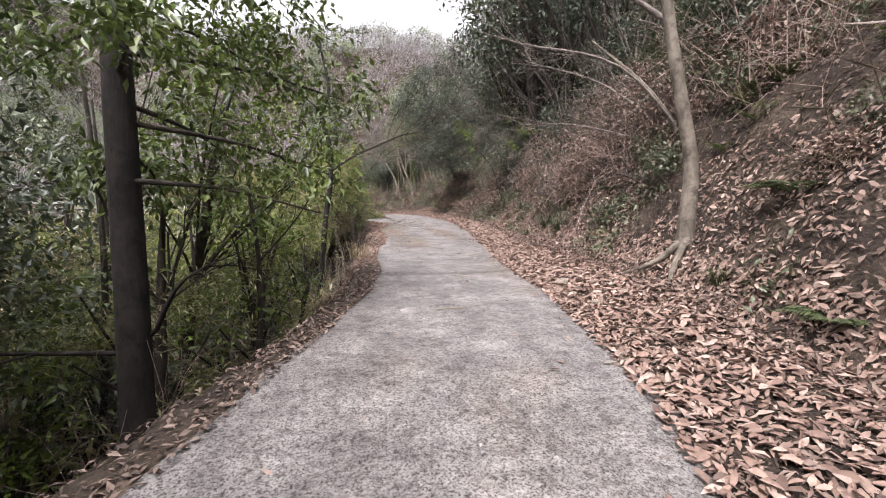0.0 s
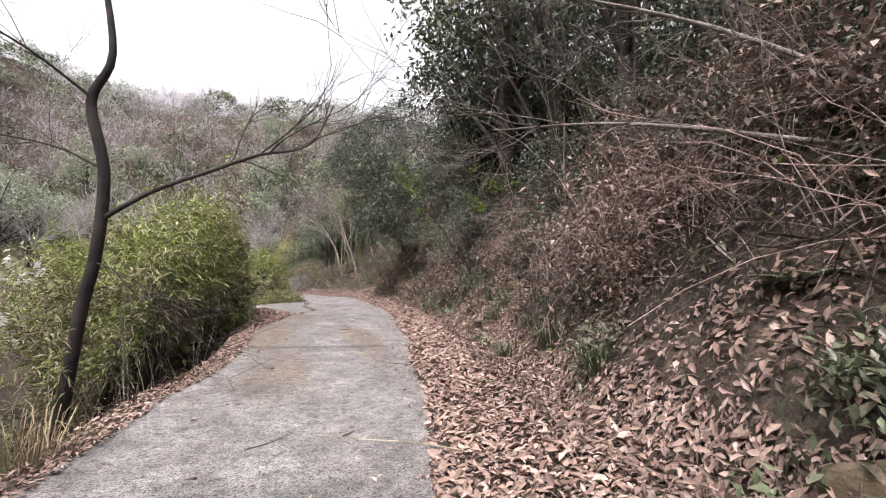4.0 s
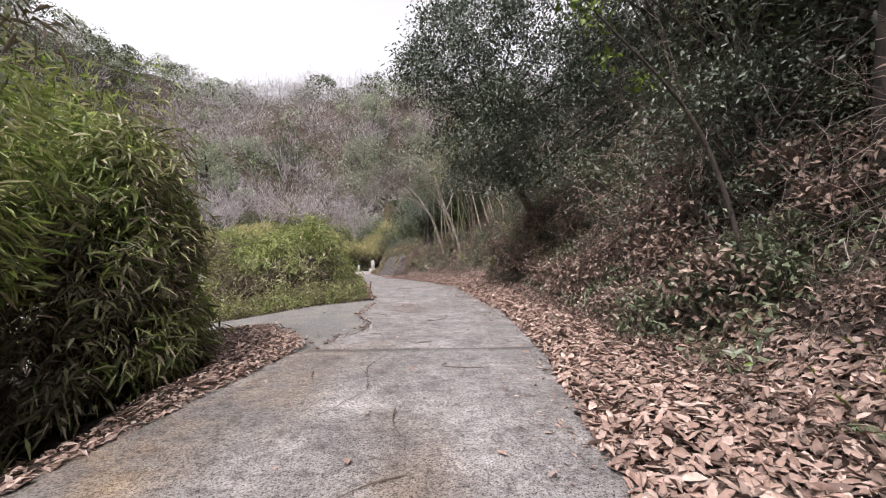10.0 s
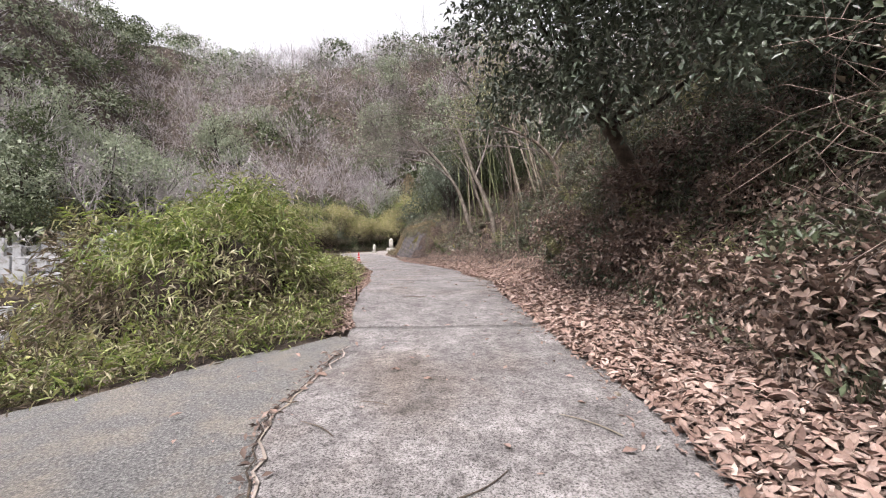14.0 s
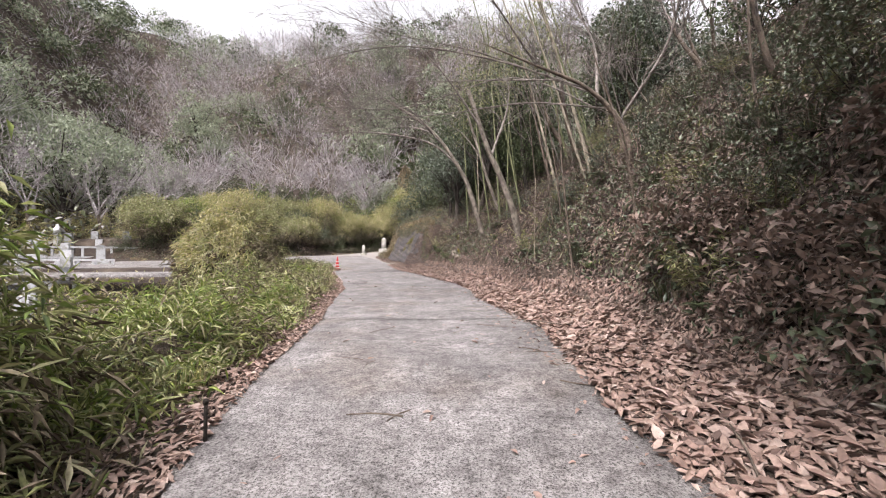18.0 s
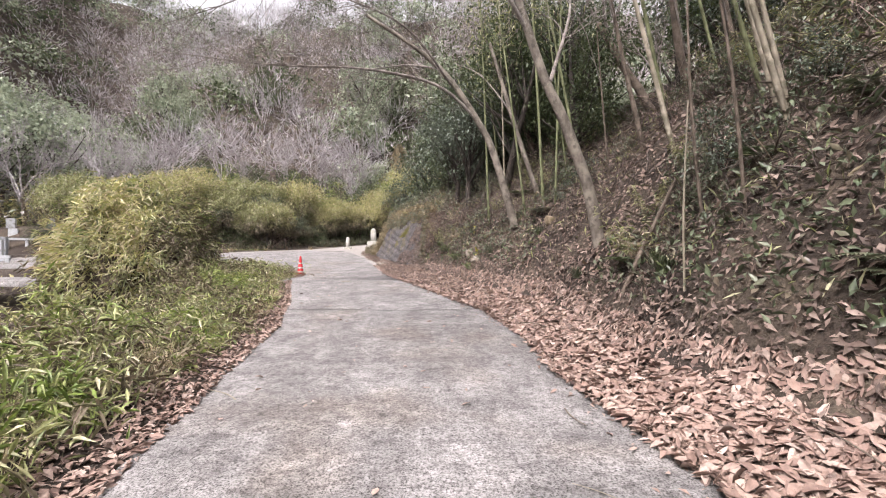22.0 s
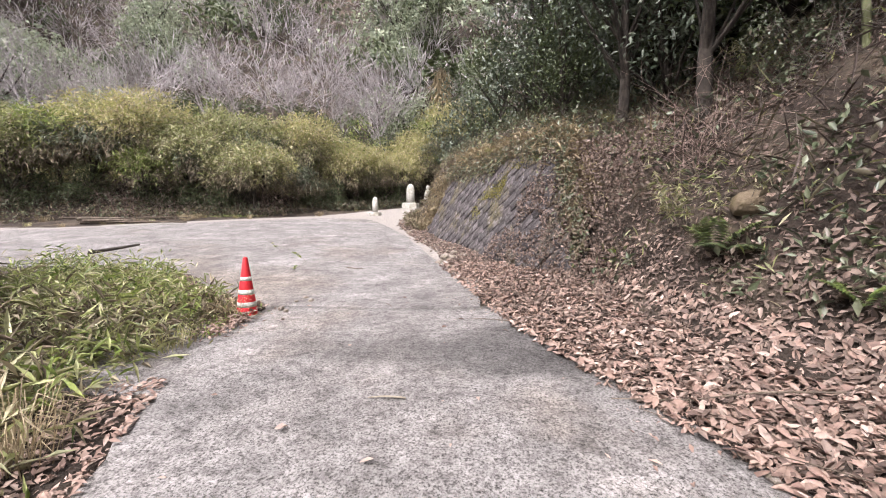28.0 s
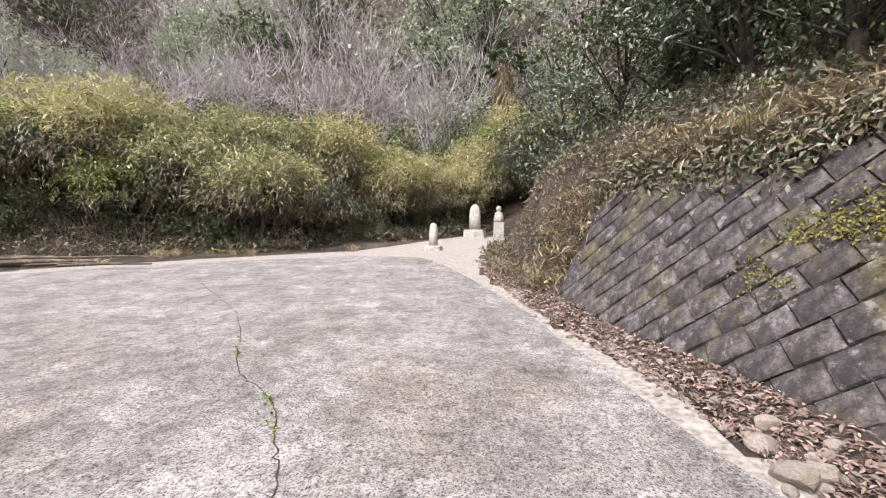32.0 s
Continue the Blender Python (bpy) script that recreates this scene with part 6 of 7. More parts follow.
# the last two stand behind the start, unseen, added to shade its left side
for x, y, k in ((-3.3, 2.4, 0.7), (-4.4, 4.6, 0.95), (-5.6, 6.2, 1.0), (-4.4, -1.0, 1.2), (-3.0, -3.2, 1.3)):
    plant("ravine_tree", SHADED_WOOD[int(k * 20) % 2], (x, y, ground(x, y) - 0.3), "dark evergreen tree standing in the ravine", "tree", "ravine trees", None, k)
for x, y, k in ((6.4, 47.2, 1.3), (7.2, 44.4, 1.3), (5.8, 49.4, 1.2), (8.0, 46.0, 1.5), (5.2, 52.0, 1.2), (7.8, 42.0, 1.2), (4.6, 55.4, 1.2), (5.5, 47.6, 0.95), (6.4, 45.2, 1.0), (7.0, 43.0, 0.9), (4.6, 50.2, 0.9), (7.6, 40.8, 0.8)):
    plant("bank_tree", SHADED_WOOD[int(k * 20) % 2], (x, y, ground(x, y) + 0.1), "dark evergreen tree overhanging the retaining wall", "tree", "wood above the bank", None, k)
t = Tubes()
for _ in range(60):
    y0 = rng.uniform(9, 16)
    x0 = float(np.interp(y0, left_line[:, 1], left_line[:, 0])) - rng.uniform(0.7, 2.2)
    t.add(wander((x0, y0, ground(x0, y0) - 0.1), (rng.normal(0, 0.25), rng.normal(0, 0.25), 1), rng.uniform(0.9, 2.1), 5, 0.1), (0.006, 0.002), 3)
tagged(new("dry_stems", t.mesh("dry_stems", CULM_DRY)), "thin dry stems standing in the dark ravine", "stems", kind="stuff")
strew("ivy_shrub", [SHRUB[1]], scatter(26, 5, 14, 5, 23, lambda x, y: right_of(x, y) & (d_right(x, y) > 3.0) & (d_right(x, y) < 5.8)), "dark-leaved shrub matted with vines on the upper bank", "shrub", "bank shrubs", 0.7, 1.25, 0.15)
strew("bramble_tangle", BRAMBLE, scatter(34, 5, 14, 5, 23, lambda x, y: right_of(x, y) & (d_right(x, y) > 2.4) & (d_right(x, y) < 5)), "tangle of bare purplish canes on the bank", "bramble", "bank brambles", 0.9, 1.5)
# leaf cover whose dark colour carries the deep ravine's shade
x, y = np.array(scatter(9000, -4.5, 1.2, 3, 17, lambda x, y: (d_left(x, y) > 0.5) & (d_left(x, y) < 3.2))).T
undergrowth("undergrowth", x, y, 0.09, 0.1, LITTER_DARK, "dead leaves on the ravine's slope, coloured dark for its shade", 0.4, 0.0)

# ---------------------------------------------------------------- fallen leaves
def right_x(y):
    p = np.array(RIGHT_EDGE)
    return np.interp(y, p[:, 1], p[:, 0])


def litter(name, x, y, length, lift, mat, label, tilt=0.34, curl=True):
    z = land(x, y)
    e = 0.08
    nx, ny = -(land(x + e, y) - z) / e, -(land(x, y + e) - z) / e
    nrm = unit(np.stack([nx, ny, np.ones_like(nx)], -1) + rng.normal(0, tilt, (len(x), 3)))
    a = unit(np.cross(nrm, rng.normal(0, 1, (len(x), 3))))
    at = np.stack([x, y, z + rng.uniform(0.006, lift, len(x))], -1)
    size = length * rng.uniform(0.45, 1.35, len(x)) * np.interp(y, (0, 8, 18, 36, 43.5), (0.8, 0.92, 1.15, 1.12, 0.72))
    v, f = leaves(at - a * size[:, None] * 0.5, a, nrm, size, size * rng.uniform(0.28, 0.48, len(x)), curl=curl)
    ob = new(name, mesh_of(name, v, f, mat))
    tagged(ob, label, "fallen leaves", kind="stuff")


x, y = bank_points(58000, -1.5, 46, 0, 1, 0.95)
x = x + (right_x(y) - x) + (-0.12 + (x - right_x(y)) * (table(y, BANK_FOOT) * 1.22 + 0.12))
litter("leaf_litter", x, y, 0.1, 0.05, LITTER, "thick drift of tan and pinkish-brown dead leaves along the lane")
# darker bed paints the shade between the drift's leaves
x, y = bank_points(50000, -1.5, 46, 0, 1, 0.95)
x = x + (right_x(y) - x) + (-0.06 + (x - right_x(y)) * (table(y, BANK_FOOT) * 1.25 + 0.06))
litter("leaf_litter", x, y, 0.075, 0.012, LITTER_DARK, "bed of small dead leaves under the drift, dark as shade in its gaps", 0.16, False)
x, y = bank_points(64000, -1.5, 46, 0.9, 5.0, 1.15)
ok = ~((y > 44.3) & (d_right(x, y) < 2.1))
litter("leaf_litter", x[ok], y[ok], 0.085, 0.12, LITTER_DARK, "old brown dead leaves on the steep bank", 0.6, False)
x, y = bank_points(16000, 22, 46, 0.9, 4.8, 1.3)
ok = (bumps(x, y, 1.1, 47) > -0.1 - 0.5 * (y < 32)) & ~((y > 44.3) & (d_right(x, y) < 2.1))
litter("leaf_litter", x[ok], y[ok], 0.088, 0.08, DRY_BROWN, "brown dead leaves caught among the bank's growth", 0.5, True)
x, y = bank_points(38000, -1.5, 28, 1.2, 5.0, 1.2)
ok = bumps(x, y, 0.9, 47) + 0.7 * np.clip(1.8 - d_right(x, y), -1, 1) + 0.35 * (y < 14) > 0.0
x, y = x[ok], y[ok]
litter("leaf_litter", x, y, 0.09, 0.12, LITTER, "pale dead leaves caught on the steep bank", 0.5, True)
x, y = bank_points(22000, -2, 56, 4.4, 12)
litter("leaf_litter", x, y, 0.11, 0.06, LITTER_DARK, "old brown dead leaves high on the bank", 0.5, False)
x, y = bank_points(5200, 45, 54, 0.12, 0.9)
litter("leaf_litter", x[::2], y[::2], 0.062, 0.03, LITTER, "thin scatter of dead leaves at the foot of the wall")
litter("leaf_litter", x[1::2], y[1::2], 0.062, 0.03, LITTER_DARK, "dark dead leaves at the foot of the wall")
left = np.array([p for p in LEFT_EDGE if p[1] < 43 and not (14 < p[1] < 24.6 and p[0] < 1.3)])
left = left[np.argsort(left[:, 1])]
y = np.concatenate([rng.uniform(-1, 19.6, 13000), rng.uniform(24.3, 43, 9000)])
x = np.interp(y, left[:, 1], left[:, 0]) - rng.uniform(0, 1, len(y)) ** 1.3 * np.where(y < 20, 1.2, 0.65) + 0.05
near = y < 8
litter("leaf_litter", x[near], y[near], 0.07, 0.035, LITTER_DARK, "dark dead leaves on the lane's shoulder", 0.3, False)
litter("leaf_litter", x[~near], y[~near], 0.075, 0.035, LITTER, "dead leaves gathered along the lane's shoulder", 0.3, False)
x, y = rng.normal(0.75, 0.45, 2600), rng.normal(19.75, 0.3, 2600)
litter("leaf_litter", x, y, 0.085, 0.03, LITTER, "heap of dead leaves in the fork of the tracks")
y = rng.uniform(0, 44, 420)
x = np.interp(y, left[:, 1], left[:, 0]) + rng.uniform(0, 1, 420) * (np.interp(y, np.array(RIGHT_EDGE)[:, 1], np.array(RIGHT_EDGE)[:, 0]) - np.interp(y, left[:, 1], left[:, 0]))
litter("leaf_litter", x, y, 0.07, 0.016, LITTER, "single dead leaves lying on the concrete", 0.12)

y = rng.uniform(-1, 44, 5200)
x = right_x(y) + 0.12 - rng.exponential(0.13, 5200) * (1 + 0.6 * bumps(y, y * 0, 1.7, 61))
litter("leaf_litter", x, y, 0.06, 0.02, LITTER, "small broken dead leaves spilling onto the lane's edge", 0.25, False)

k = rng.uniform(0, 1, 3600) * 4
x = np.interp(k, (0, 1, 2, 3, 4), (-0.45, -0.52, -1.35, -2.3, -4.2)) + rng.normal(-0.12, 0.14, 3600)
y = np.interp(k, (0, 1, 2, 3, 4), (42.6, 43.5, 43.93, 44.93, 45.55)) + rng.normal(-0.08, 0.12, 3600)
ok = ~on_road(x, y) | (rng.uniform(0, 1, 3600) < 0.25)
litter("leaf_litter", x[ok], y[ok], 0.075, 0.07, LITTER, "dead leaves caught along the junction's broken edge", 0.4, False)
undergrowth("moss_patch", x[ok][::3] - 0.05, y[ok][::3] - 0.1, 0.05, 0.08, SASA_GREEN, "moss and small grass along the junction's broken edge", 0.3, 0.6)

k = rng.uniform(0, 1, 2600) * 3
x = np.interp(k, (0, 1, 2, 3), (-1.3, 0.2, 1.15, 2.05)) + rng.normal(0, 0.13, 2600)
y = np.interp(k, (0, 1, 2, 3), (20.4, 20.85, 20.75, 19.4)) + rng.normal(-0.1, 0.13, 2600)
z = np.maximum(land(x, y), road_z(x, y))
litter("leaf_litter", x, y, 0.08, 0.06, LITTER, "dead leaves along the edge of the side track", 0.4, False)

x, y = bank_points(9000, 39, 46, 0.05, 1.6)
litter("leaf_litter", x, y, 0.085, 0.06, LITTER_DARK, "dark broken dead leaves near the junction", 0.45, False)

x, y = bank_points(9000, 23, 32, 1.5, 6.0)
litter("leaf_litter", x, y, 0.085, 0.08, DRY_BROWN, "brown dead leaves high on the bank", 0.5, True)
x, y = bank_points(5000, 44.5, 53, 0.1, 0.75)
litter("leaf_litter", x, y, 0.085, 0.02, LITTER_DARK, "dark broken leaves below the wall", 0.3, False)

# ---------------------------------------------------------------- traffic cone
cone = thing("traffic_cone", (-0.59, 43.25, ground(-0.59, 43.25) - 0.06), "red traffic cone with three dirty white bands on weight rings", "traffic cone")


def cone_r(z):
    return 0.121 - 0.145 * z


part("body", lathe(bmesh.new(), [(0.128, 0.04), (cone_r(0.07), 0.07), (cone_r(0.4), 0.4), (0.024, 0.67), (0.018, 0.68), (0.008, 0.68)], 28), CONE_RED, cone)
for z0, z1 in ((0.147, 0.2), (0.28, 0.33), (0.427, 0.47)):
    part("band", lathe(bmesh.new(), [(cone_r(z0) - 0.004, z0), (cone_r(z0) + 0.0016, z0), (cone_r(z1) + 0.0016, z1), (cone_r(z1) - 0.004, z1)], 28), CONE_WHITE, cone, "dirty white reflective band")
part("base", bm_box(bmesh.new(), 0, 0, 0.0, 0.36, 0.36, 0.03, 0.96, 0.008), CONE_RED, cone, "square red foot")
part("weight_ring", lathe(bmesh.new(), [(0.13, 0.031), (0.17, 0.031), (0.17, 0.05), (0.128, 0.06)], 24), RUBBER, cone, "grimy rubber weight ring")

# ---------------------------------------------------------------- stones with carved figures
def stele(x, y, w, h, plinth, label, name="stone_stele"):
    bm = bmesh.new()
    bm_box(bm, 0, 0, -0.15, w * 1.9, w * 1.5, plinth + 0.15, 0.94, 0.02)
    rows = [(w * 0.5, plinth), (w * 0.52, plinth + (h - plinth) * 0.5), (w * 0.47, plinth + (h - plinth) * 0.78), (w * 0.33, plinth + (h - plinth) * 0.93), (w * 0.12, h)]
    lathe(bm, rows, 12)
    for v in bm.verts:
        if v.co.z > plinth:
            v.co.y *= 0.62
        v.co += Vector((rng.normal(0, 0.006), rng.normal(0, 0.006), rng.normal(0, 0.004)))
    me = bpy.data.meshes.new(name)
    bm.to_mesh(me)
    bm.free()
    me.materials.append(STATUE)
    ob = new(name, me)
    ob.matrix_world = pose(x, y, ground(x, y), 0, 0, rng.uniform(-12, 12))
    return tagged(ob, label, "stone monument")


stele(-1.54, 55.95, 0.24, 0.75, 0.12, "small weathered granite stone standing at the junction")
stele(-0.54, 60.4, 0.42, 1.25, 0.3, "tall round-topped granite stone on a plinth")
bm = bmesh.new()
bm_box(bm, 0, 0, -0.1, 0.4, 0.38, 0.7, 0.95, 0.02)
lathe(bm, [(0.15, 0.6), (0.19, 0.66), (0.17, 0.8), (0.13, 0.95), (0.06, 0.99), (0.085, 1.04), (0.095, 1.1), (0.075, 1.17), (0.02, 1.2)], 14)
me = bpy.data.meshes.new("stone_figure")
bm.to_mesh(me)
bm.free()
me.materials.append(STATUE)
fig = new("stone_figure", me)
fig.location = (0.36, 60.3, ground(0.36, 60.3))
tagged(fig, "small granite figure on a square stone pedestal", "statue")

# ---------------------------------------------------------------- cemetery across the valley
def grave(x, y, z, h, mat, label):
    ob = thing("gravestone", (x, y, z), label, "gravestone", "cemetery stones", rng.normal(0.5, 0.06))
    part("base", bm_box(bmesh.new(), 0, 0, 0, 1.3, 1.3, 0.35, 0.97, 0.015), GRANITE, ob)
    part("plinth", bm_box(bmesh.new(), 0, 0, 0.35, 0.8, 0.8, 0.35, 0.96, 0.015), mat, ob)
    part("pillar", bm_box(bmesh.new(), 0, 0, 0.7, 0.4, 0.4, h, 0.97, 0.02), mat, ob)


terraces = thing("cemetery_terrace", (0, 0, 0), "stepped granite terraces of a hillside cemetery", "terrace")
for row, (cx, cy, w, z) in enumerate(((-8.3, 29.9, 5.5, 0.5), (-10.8, 33.4, 7.0, 0.95), (-13.6, 37.4, 8.5, 1.5), (-16.6, 41.8, 9.5, 2.4), (-19.4, 46.8, 10.5, 3.4), (-22.4, 52.3, 11.5, 4.3))):
    bm = bmesh.new()
    bm_box(bm, 0, 0, -2.2, w, 3.6, 2.2, 1.0, 0.04)
    slab = part("terrace_wall", bm, GRANITE_DARK, terraces)
    slab.matrix_world = pose(cx, cy, z, 0, 0, 28)
    bm = bmesh.new()
    bm_box(bm, 0, -1.8, 0.0, w, 0.25, 0.14, 1.0, 0.02)
    kerb = part("coping", bm, GRANITE, terraces)
    kerb.matrix_world = pose(cx, cy, z + 0.004, 0, 0, 28)
    # posts and rails of pale granite along the terrace's front
    for i in range(int(w / 0.75) + 1):
        k = -w / 2 + 0.1 + i * (w - 0.2) / int(w / 0.75)
        post = part("post", bm_box(bmesh.new(), k, -1.8, 0.14, 0.13, 0.13, 0.55, 0.96, 0.012), GRANITE, terraces, "pale granite post")
        post.matrix_world = pose(cx, cy, z, 0, 0, 28)
    rail = part("rail", bm_box(bmesh.new(), 0, -1.8, 0.69, w, 0.16, 0.12, 1.0, 0.012), GRANITE, terraces, "pale granite rail")
    rail.matrix_world = pose(cx, cy, z, 0, 0, 28)
    for i in range(6):
        k = (i - 2.5) * w / 6.4
        gxx, gyy = cx + k * math.cos(0.489) - 1.1 * math.sin(0.489), cy + k * math.sin(0.489) + 1.1 * math.cos(0.489)
        grave(gxx, gyy, z, rng.uniform(0.9, 1.5), GRANITE if rng.uniform() < 0.7 else GRANITE_DARK, "tall pale granite gravestone behind the front row")
    for i in range(7):
        k = (i - 3) * w / 7.2
        gxx, gyy = cx + k * math.cos(0.489) + 0.3 * math.sin(0.489), cy + k * math.sin(0.489) - 0.3 * math.cos(0.489)
        grave(gxx, gyy, z, rng.uniform(0.6, 1.05), GRANITE if rng.uniform() < 0.6 else GRANITE_DARK, "polished grey granite gravestone on a stepped base")
lantern = thing("stone_lantern", (-22.0, 53.2, 4.3), "tall pale stone lantern pillar among the graves", "stone lantern")
part("pillar", bm_box(bmesh.new(), 0, 0, -0.4, 0.34, 0.34, 2.3, 0.8, 0.02), GRANITE, lantern)
part("cap", lathe(bmesh.new(), [(0.42, 1.9), (0.38, 2.0), (0.12, 2.2), (0.05, 2.4)], 12), GRANITE, lantern)

# ---------------------------------------------------------------- retaining wall of blocks laid on the slant
wall = thing("retaining_wall", (0.95, 50.22, 4.05), "old retaining wall of square concrete blocks laid diagonally, stained and mossy", "wall")
tagged(wall, kind="structure")
wu, wh = Vector((0.373, -0.928, 0)), Vector((-0.928, -0.373, 0))
wn_, wv = wh * 0.906 + Vector((0, 0, 0.423)), wh * -0.423 + Vector((0, 0, 0.906))
wall_turn = Matrix((wu, wv, wn_)).transposed().to_4x4()


def block_mesh(seed):
    """A worn block with a pillowed face; x and y lie in the wall's face."""
    r = np.random.default_rng(seed)
    L, H = 0.337, 0.227
    bm = bmesh.new()
    outer = [(-L / 2, -H / 2), (L / 2, -H / 2), (L / 2, H / 2), (-L / 2, H / 2)]
    low = [bm.verts.new((x, y, -0.09)) for x, y in outer]
    rim = [bm.verts.new((x + r.normal(0, 0.004), y + r.normal(0, 0.004), 0.0)) for x, y in outer]
    top = [bm.verts.new((x * 0.94 + r.normal(0, 0.008), y * 0.91 + r.normal(0, 0.007), 0.02 + r.normal(0, 0.007))) for x, y in outer]
    mid = bm.verts.new((r.normal(0, 0.03), r.normal(0, 0.02), 0.024 + r.normal(0, 0.008)))
    for i in range(4):
        j = (i + 1) % 4
        bm.faces.new((low[i], low[j], rim[j], rim[i]))
        bm.faces.new((rim[i], rim[j], top[j], top[i]))
        bm.faces.new((top[i], top[j], mid))
    me = bpy.data.meshes.new("block")
    bm.to_mesh(me)
    bm.free()
    me.materials.append(BLOCK)
    return me


BLOCKS = [block_mesh(i) for i in range(6)]
c45, count = math.cos(radians(43)), 0
s45 = math.sin(radians(43))
for row in range(-30, 40):
    for col in range(-30, 40):
        p, q = (col + 0.5 * (row % 2)) * 0.345, row * 0.235
        u, v = p * c45 - q * s45, p * s45 + q * c45
        top = 1.98 + 0.05 * math.sin(u * 2) - max(0, u - 4.8) * 1.25
        if not (-0.1 + v * 0.12 < u < 6.4 and -0.2 < v < top):
            continue
        ob = new("block", BLOCKS[count % 6])
        ob.parent = wall
        sink = -0.012 * (count * 7 % 5) / 5
        ob.matrix_basis = Matrix.Translation(wu * u + wv * v + wn_ * (0.03 + sink)) @ wall_turn @ pose(0, 0, 0, random.uniform(-2, 2), random.uniform(-2, 2), 43 + random.uniform(-1.2, 1.2))
        count += 1
bm = bmesh.new()
ring = [(-0.25, -0.3), (6.5, -0.3), (6.3, 0.15), (4.85, 1.95), (0.15, 2.02), (-0.1, 0.6)]
face = [bm.verts.new(wu * u + wv * v + wn_ * 0.012) for u, v in ring]
rear = [bm.verts.new(wu * u + wv * v + wn_ * -0.25) for u, v in ring]
bm.faces.new(face)
bm.faces.new(rear[::-1])
for i in range(6):
    bm.faces.new((face[i], rear[i], rear[(i + 1) % 6], face[(i + 1) % 6]))
part("mortar", bm, BLOCK, wall, "dark recessed mortar behind the blocks")

# ---------------------------------------------------------------- stones, sticks and cracks
def rock_mesh(seed, mat, flat=0.7):
    r = np.random.default_rng(seed)
    bm = bmesh.new()
    bmesh.ops.create_icosphere(bm, subdivisions=3, radius=1.0)
    cuts = [(unit(r.normal(0, 1, 3)), r.uniform(0.55, 0.9)) for _ in range(9)]
    for v in bm.verts:
        p = np.array(v.co)
        for n, d in cuts:
            k = p @ n - d
            if k > 0:
                p = p - n * k * 0.9
        v.co = p * (1, 0.8, flat) + r.normal(0, 0.012, 3)
    me = bpy.data.meshes.new("rock")
    bm.to_mesh(me)
    bm.free()
    me.materials.append(mat)
    return me


ROCKS = [rock_mesh(i, ROCK) for i in range(3)] + [rock_mesh(i + 5, PEBBLE, 0.72) for i in range(3)]


def rock(x, y, size, form, label, sink=0.3, turn=None, category="rock", group=""):
    ob = new("rock" if size > 0.12 else "stone", ROCKS[form])
    ob.matrix_world = Matrix.LocRotScale((x, y, ground(x, y) - size * sink + size * 0.2), Euler((random.uniform(-0.3, 0.3), random.uniform(-0.3, 0.3), random.uniform(0, 6) if turn is None else turn)), (size, size, size))
    tagged(ob, label, category, group)


for x, y, s in ((7.35, 14.75, 0.38), (8.1, 13.8, 0.36), (4.65, 6.8, 0.22), (7.05, 17.6, 0.22), (8.5, 12.2, 0.3), (6.9, 15.6, 0.2), (7.4, 18.6, 0.25), (6.6, 35.6, 0.25), (6.3, 38.9, 0.22), (5.2, 41.2, 0.2), (5.5, 40.6, 0.16)):
    rock(x, y, s, int(s * 100) % 3, "half-buried tan sandstone rock in the leafy bank", 0.55, group="bank rocks")
for x, y, s in ((1.5, 46.55, 0.12), (1.52, 46.85, 0.1), (1.67, 47.05, 0.09), (1.62, 46.6, 0.1), (3.05, 5.35, 0.12), (2.76, 4.1, 0.09), (1.38, 46.25, 0.07)):
    rock(x, y, s, 3 + int(s * 100) % 3, "pale broken stone lying at the lane's edge", 0.1, category="stone", group="loose stones")
for i in range(90):
    y = random.uniform(44.5, 52.5)
    d = random.uniform(0.02, 0.62)
    x = float(np.interp(y, np.array(RIGHT_EDGE)[:, 1], np.array(RIGHT_EDGE)[:, 0])) + d
    rock(x, y, random.uniform(0.018, 0.055), 3 + i % 3, "small pale rubble below the retaining wall", 0.1, category="stone", group="rubble below the wall")
for i in range(36):
    y = random.uniform(1, 43)
    x = float(np.interp(y, np.array(RIGHT_EDGE)[:, 1], np.array(RIGHT_EDGE)[:, 0])) + random.uniform(-0.25, 0.25)
    rock(x, y, random.uniform(0.015, 0.045), 3 + i % 3, "small pale stone at the lane's edge", 0.1, category="stone", group="edge stones")


def stick(pts, r, mat, label, name="stick", category="stick", group=""):
    o = Vector(pts[0])
    me = Tubes().add(smooth_line(np.array(pts, float) - np.array(pts[0])), (r, r * 0.9, r * 0.6), 6).mesh(name, mat)
    ob = new(name, me)
    ob.location = o
    tagged(ob, label, category, group)


stick([(6.0, 35.22, 3.35), (6.4, 35.2, 4.25), (6.9, 35.18, 5.3)], 0.035, BARK_BROWN, "brown dead pole leaning against the bank", "leaning_pole", "pole")
stick([(6.22, 33.9, 3.9), (6.23, 33.92, 4.8), (6.27, 33.9, 5.9)], 0.012, CULM_DRY, "thin pale cane stuck upright in the bank", "cane", "cane")
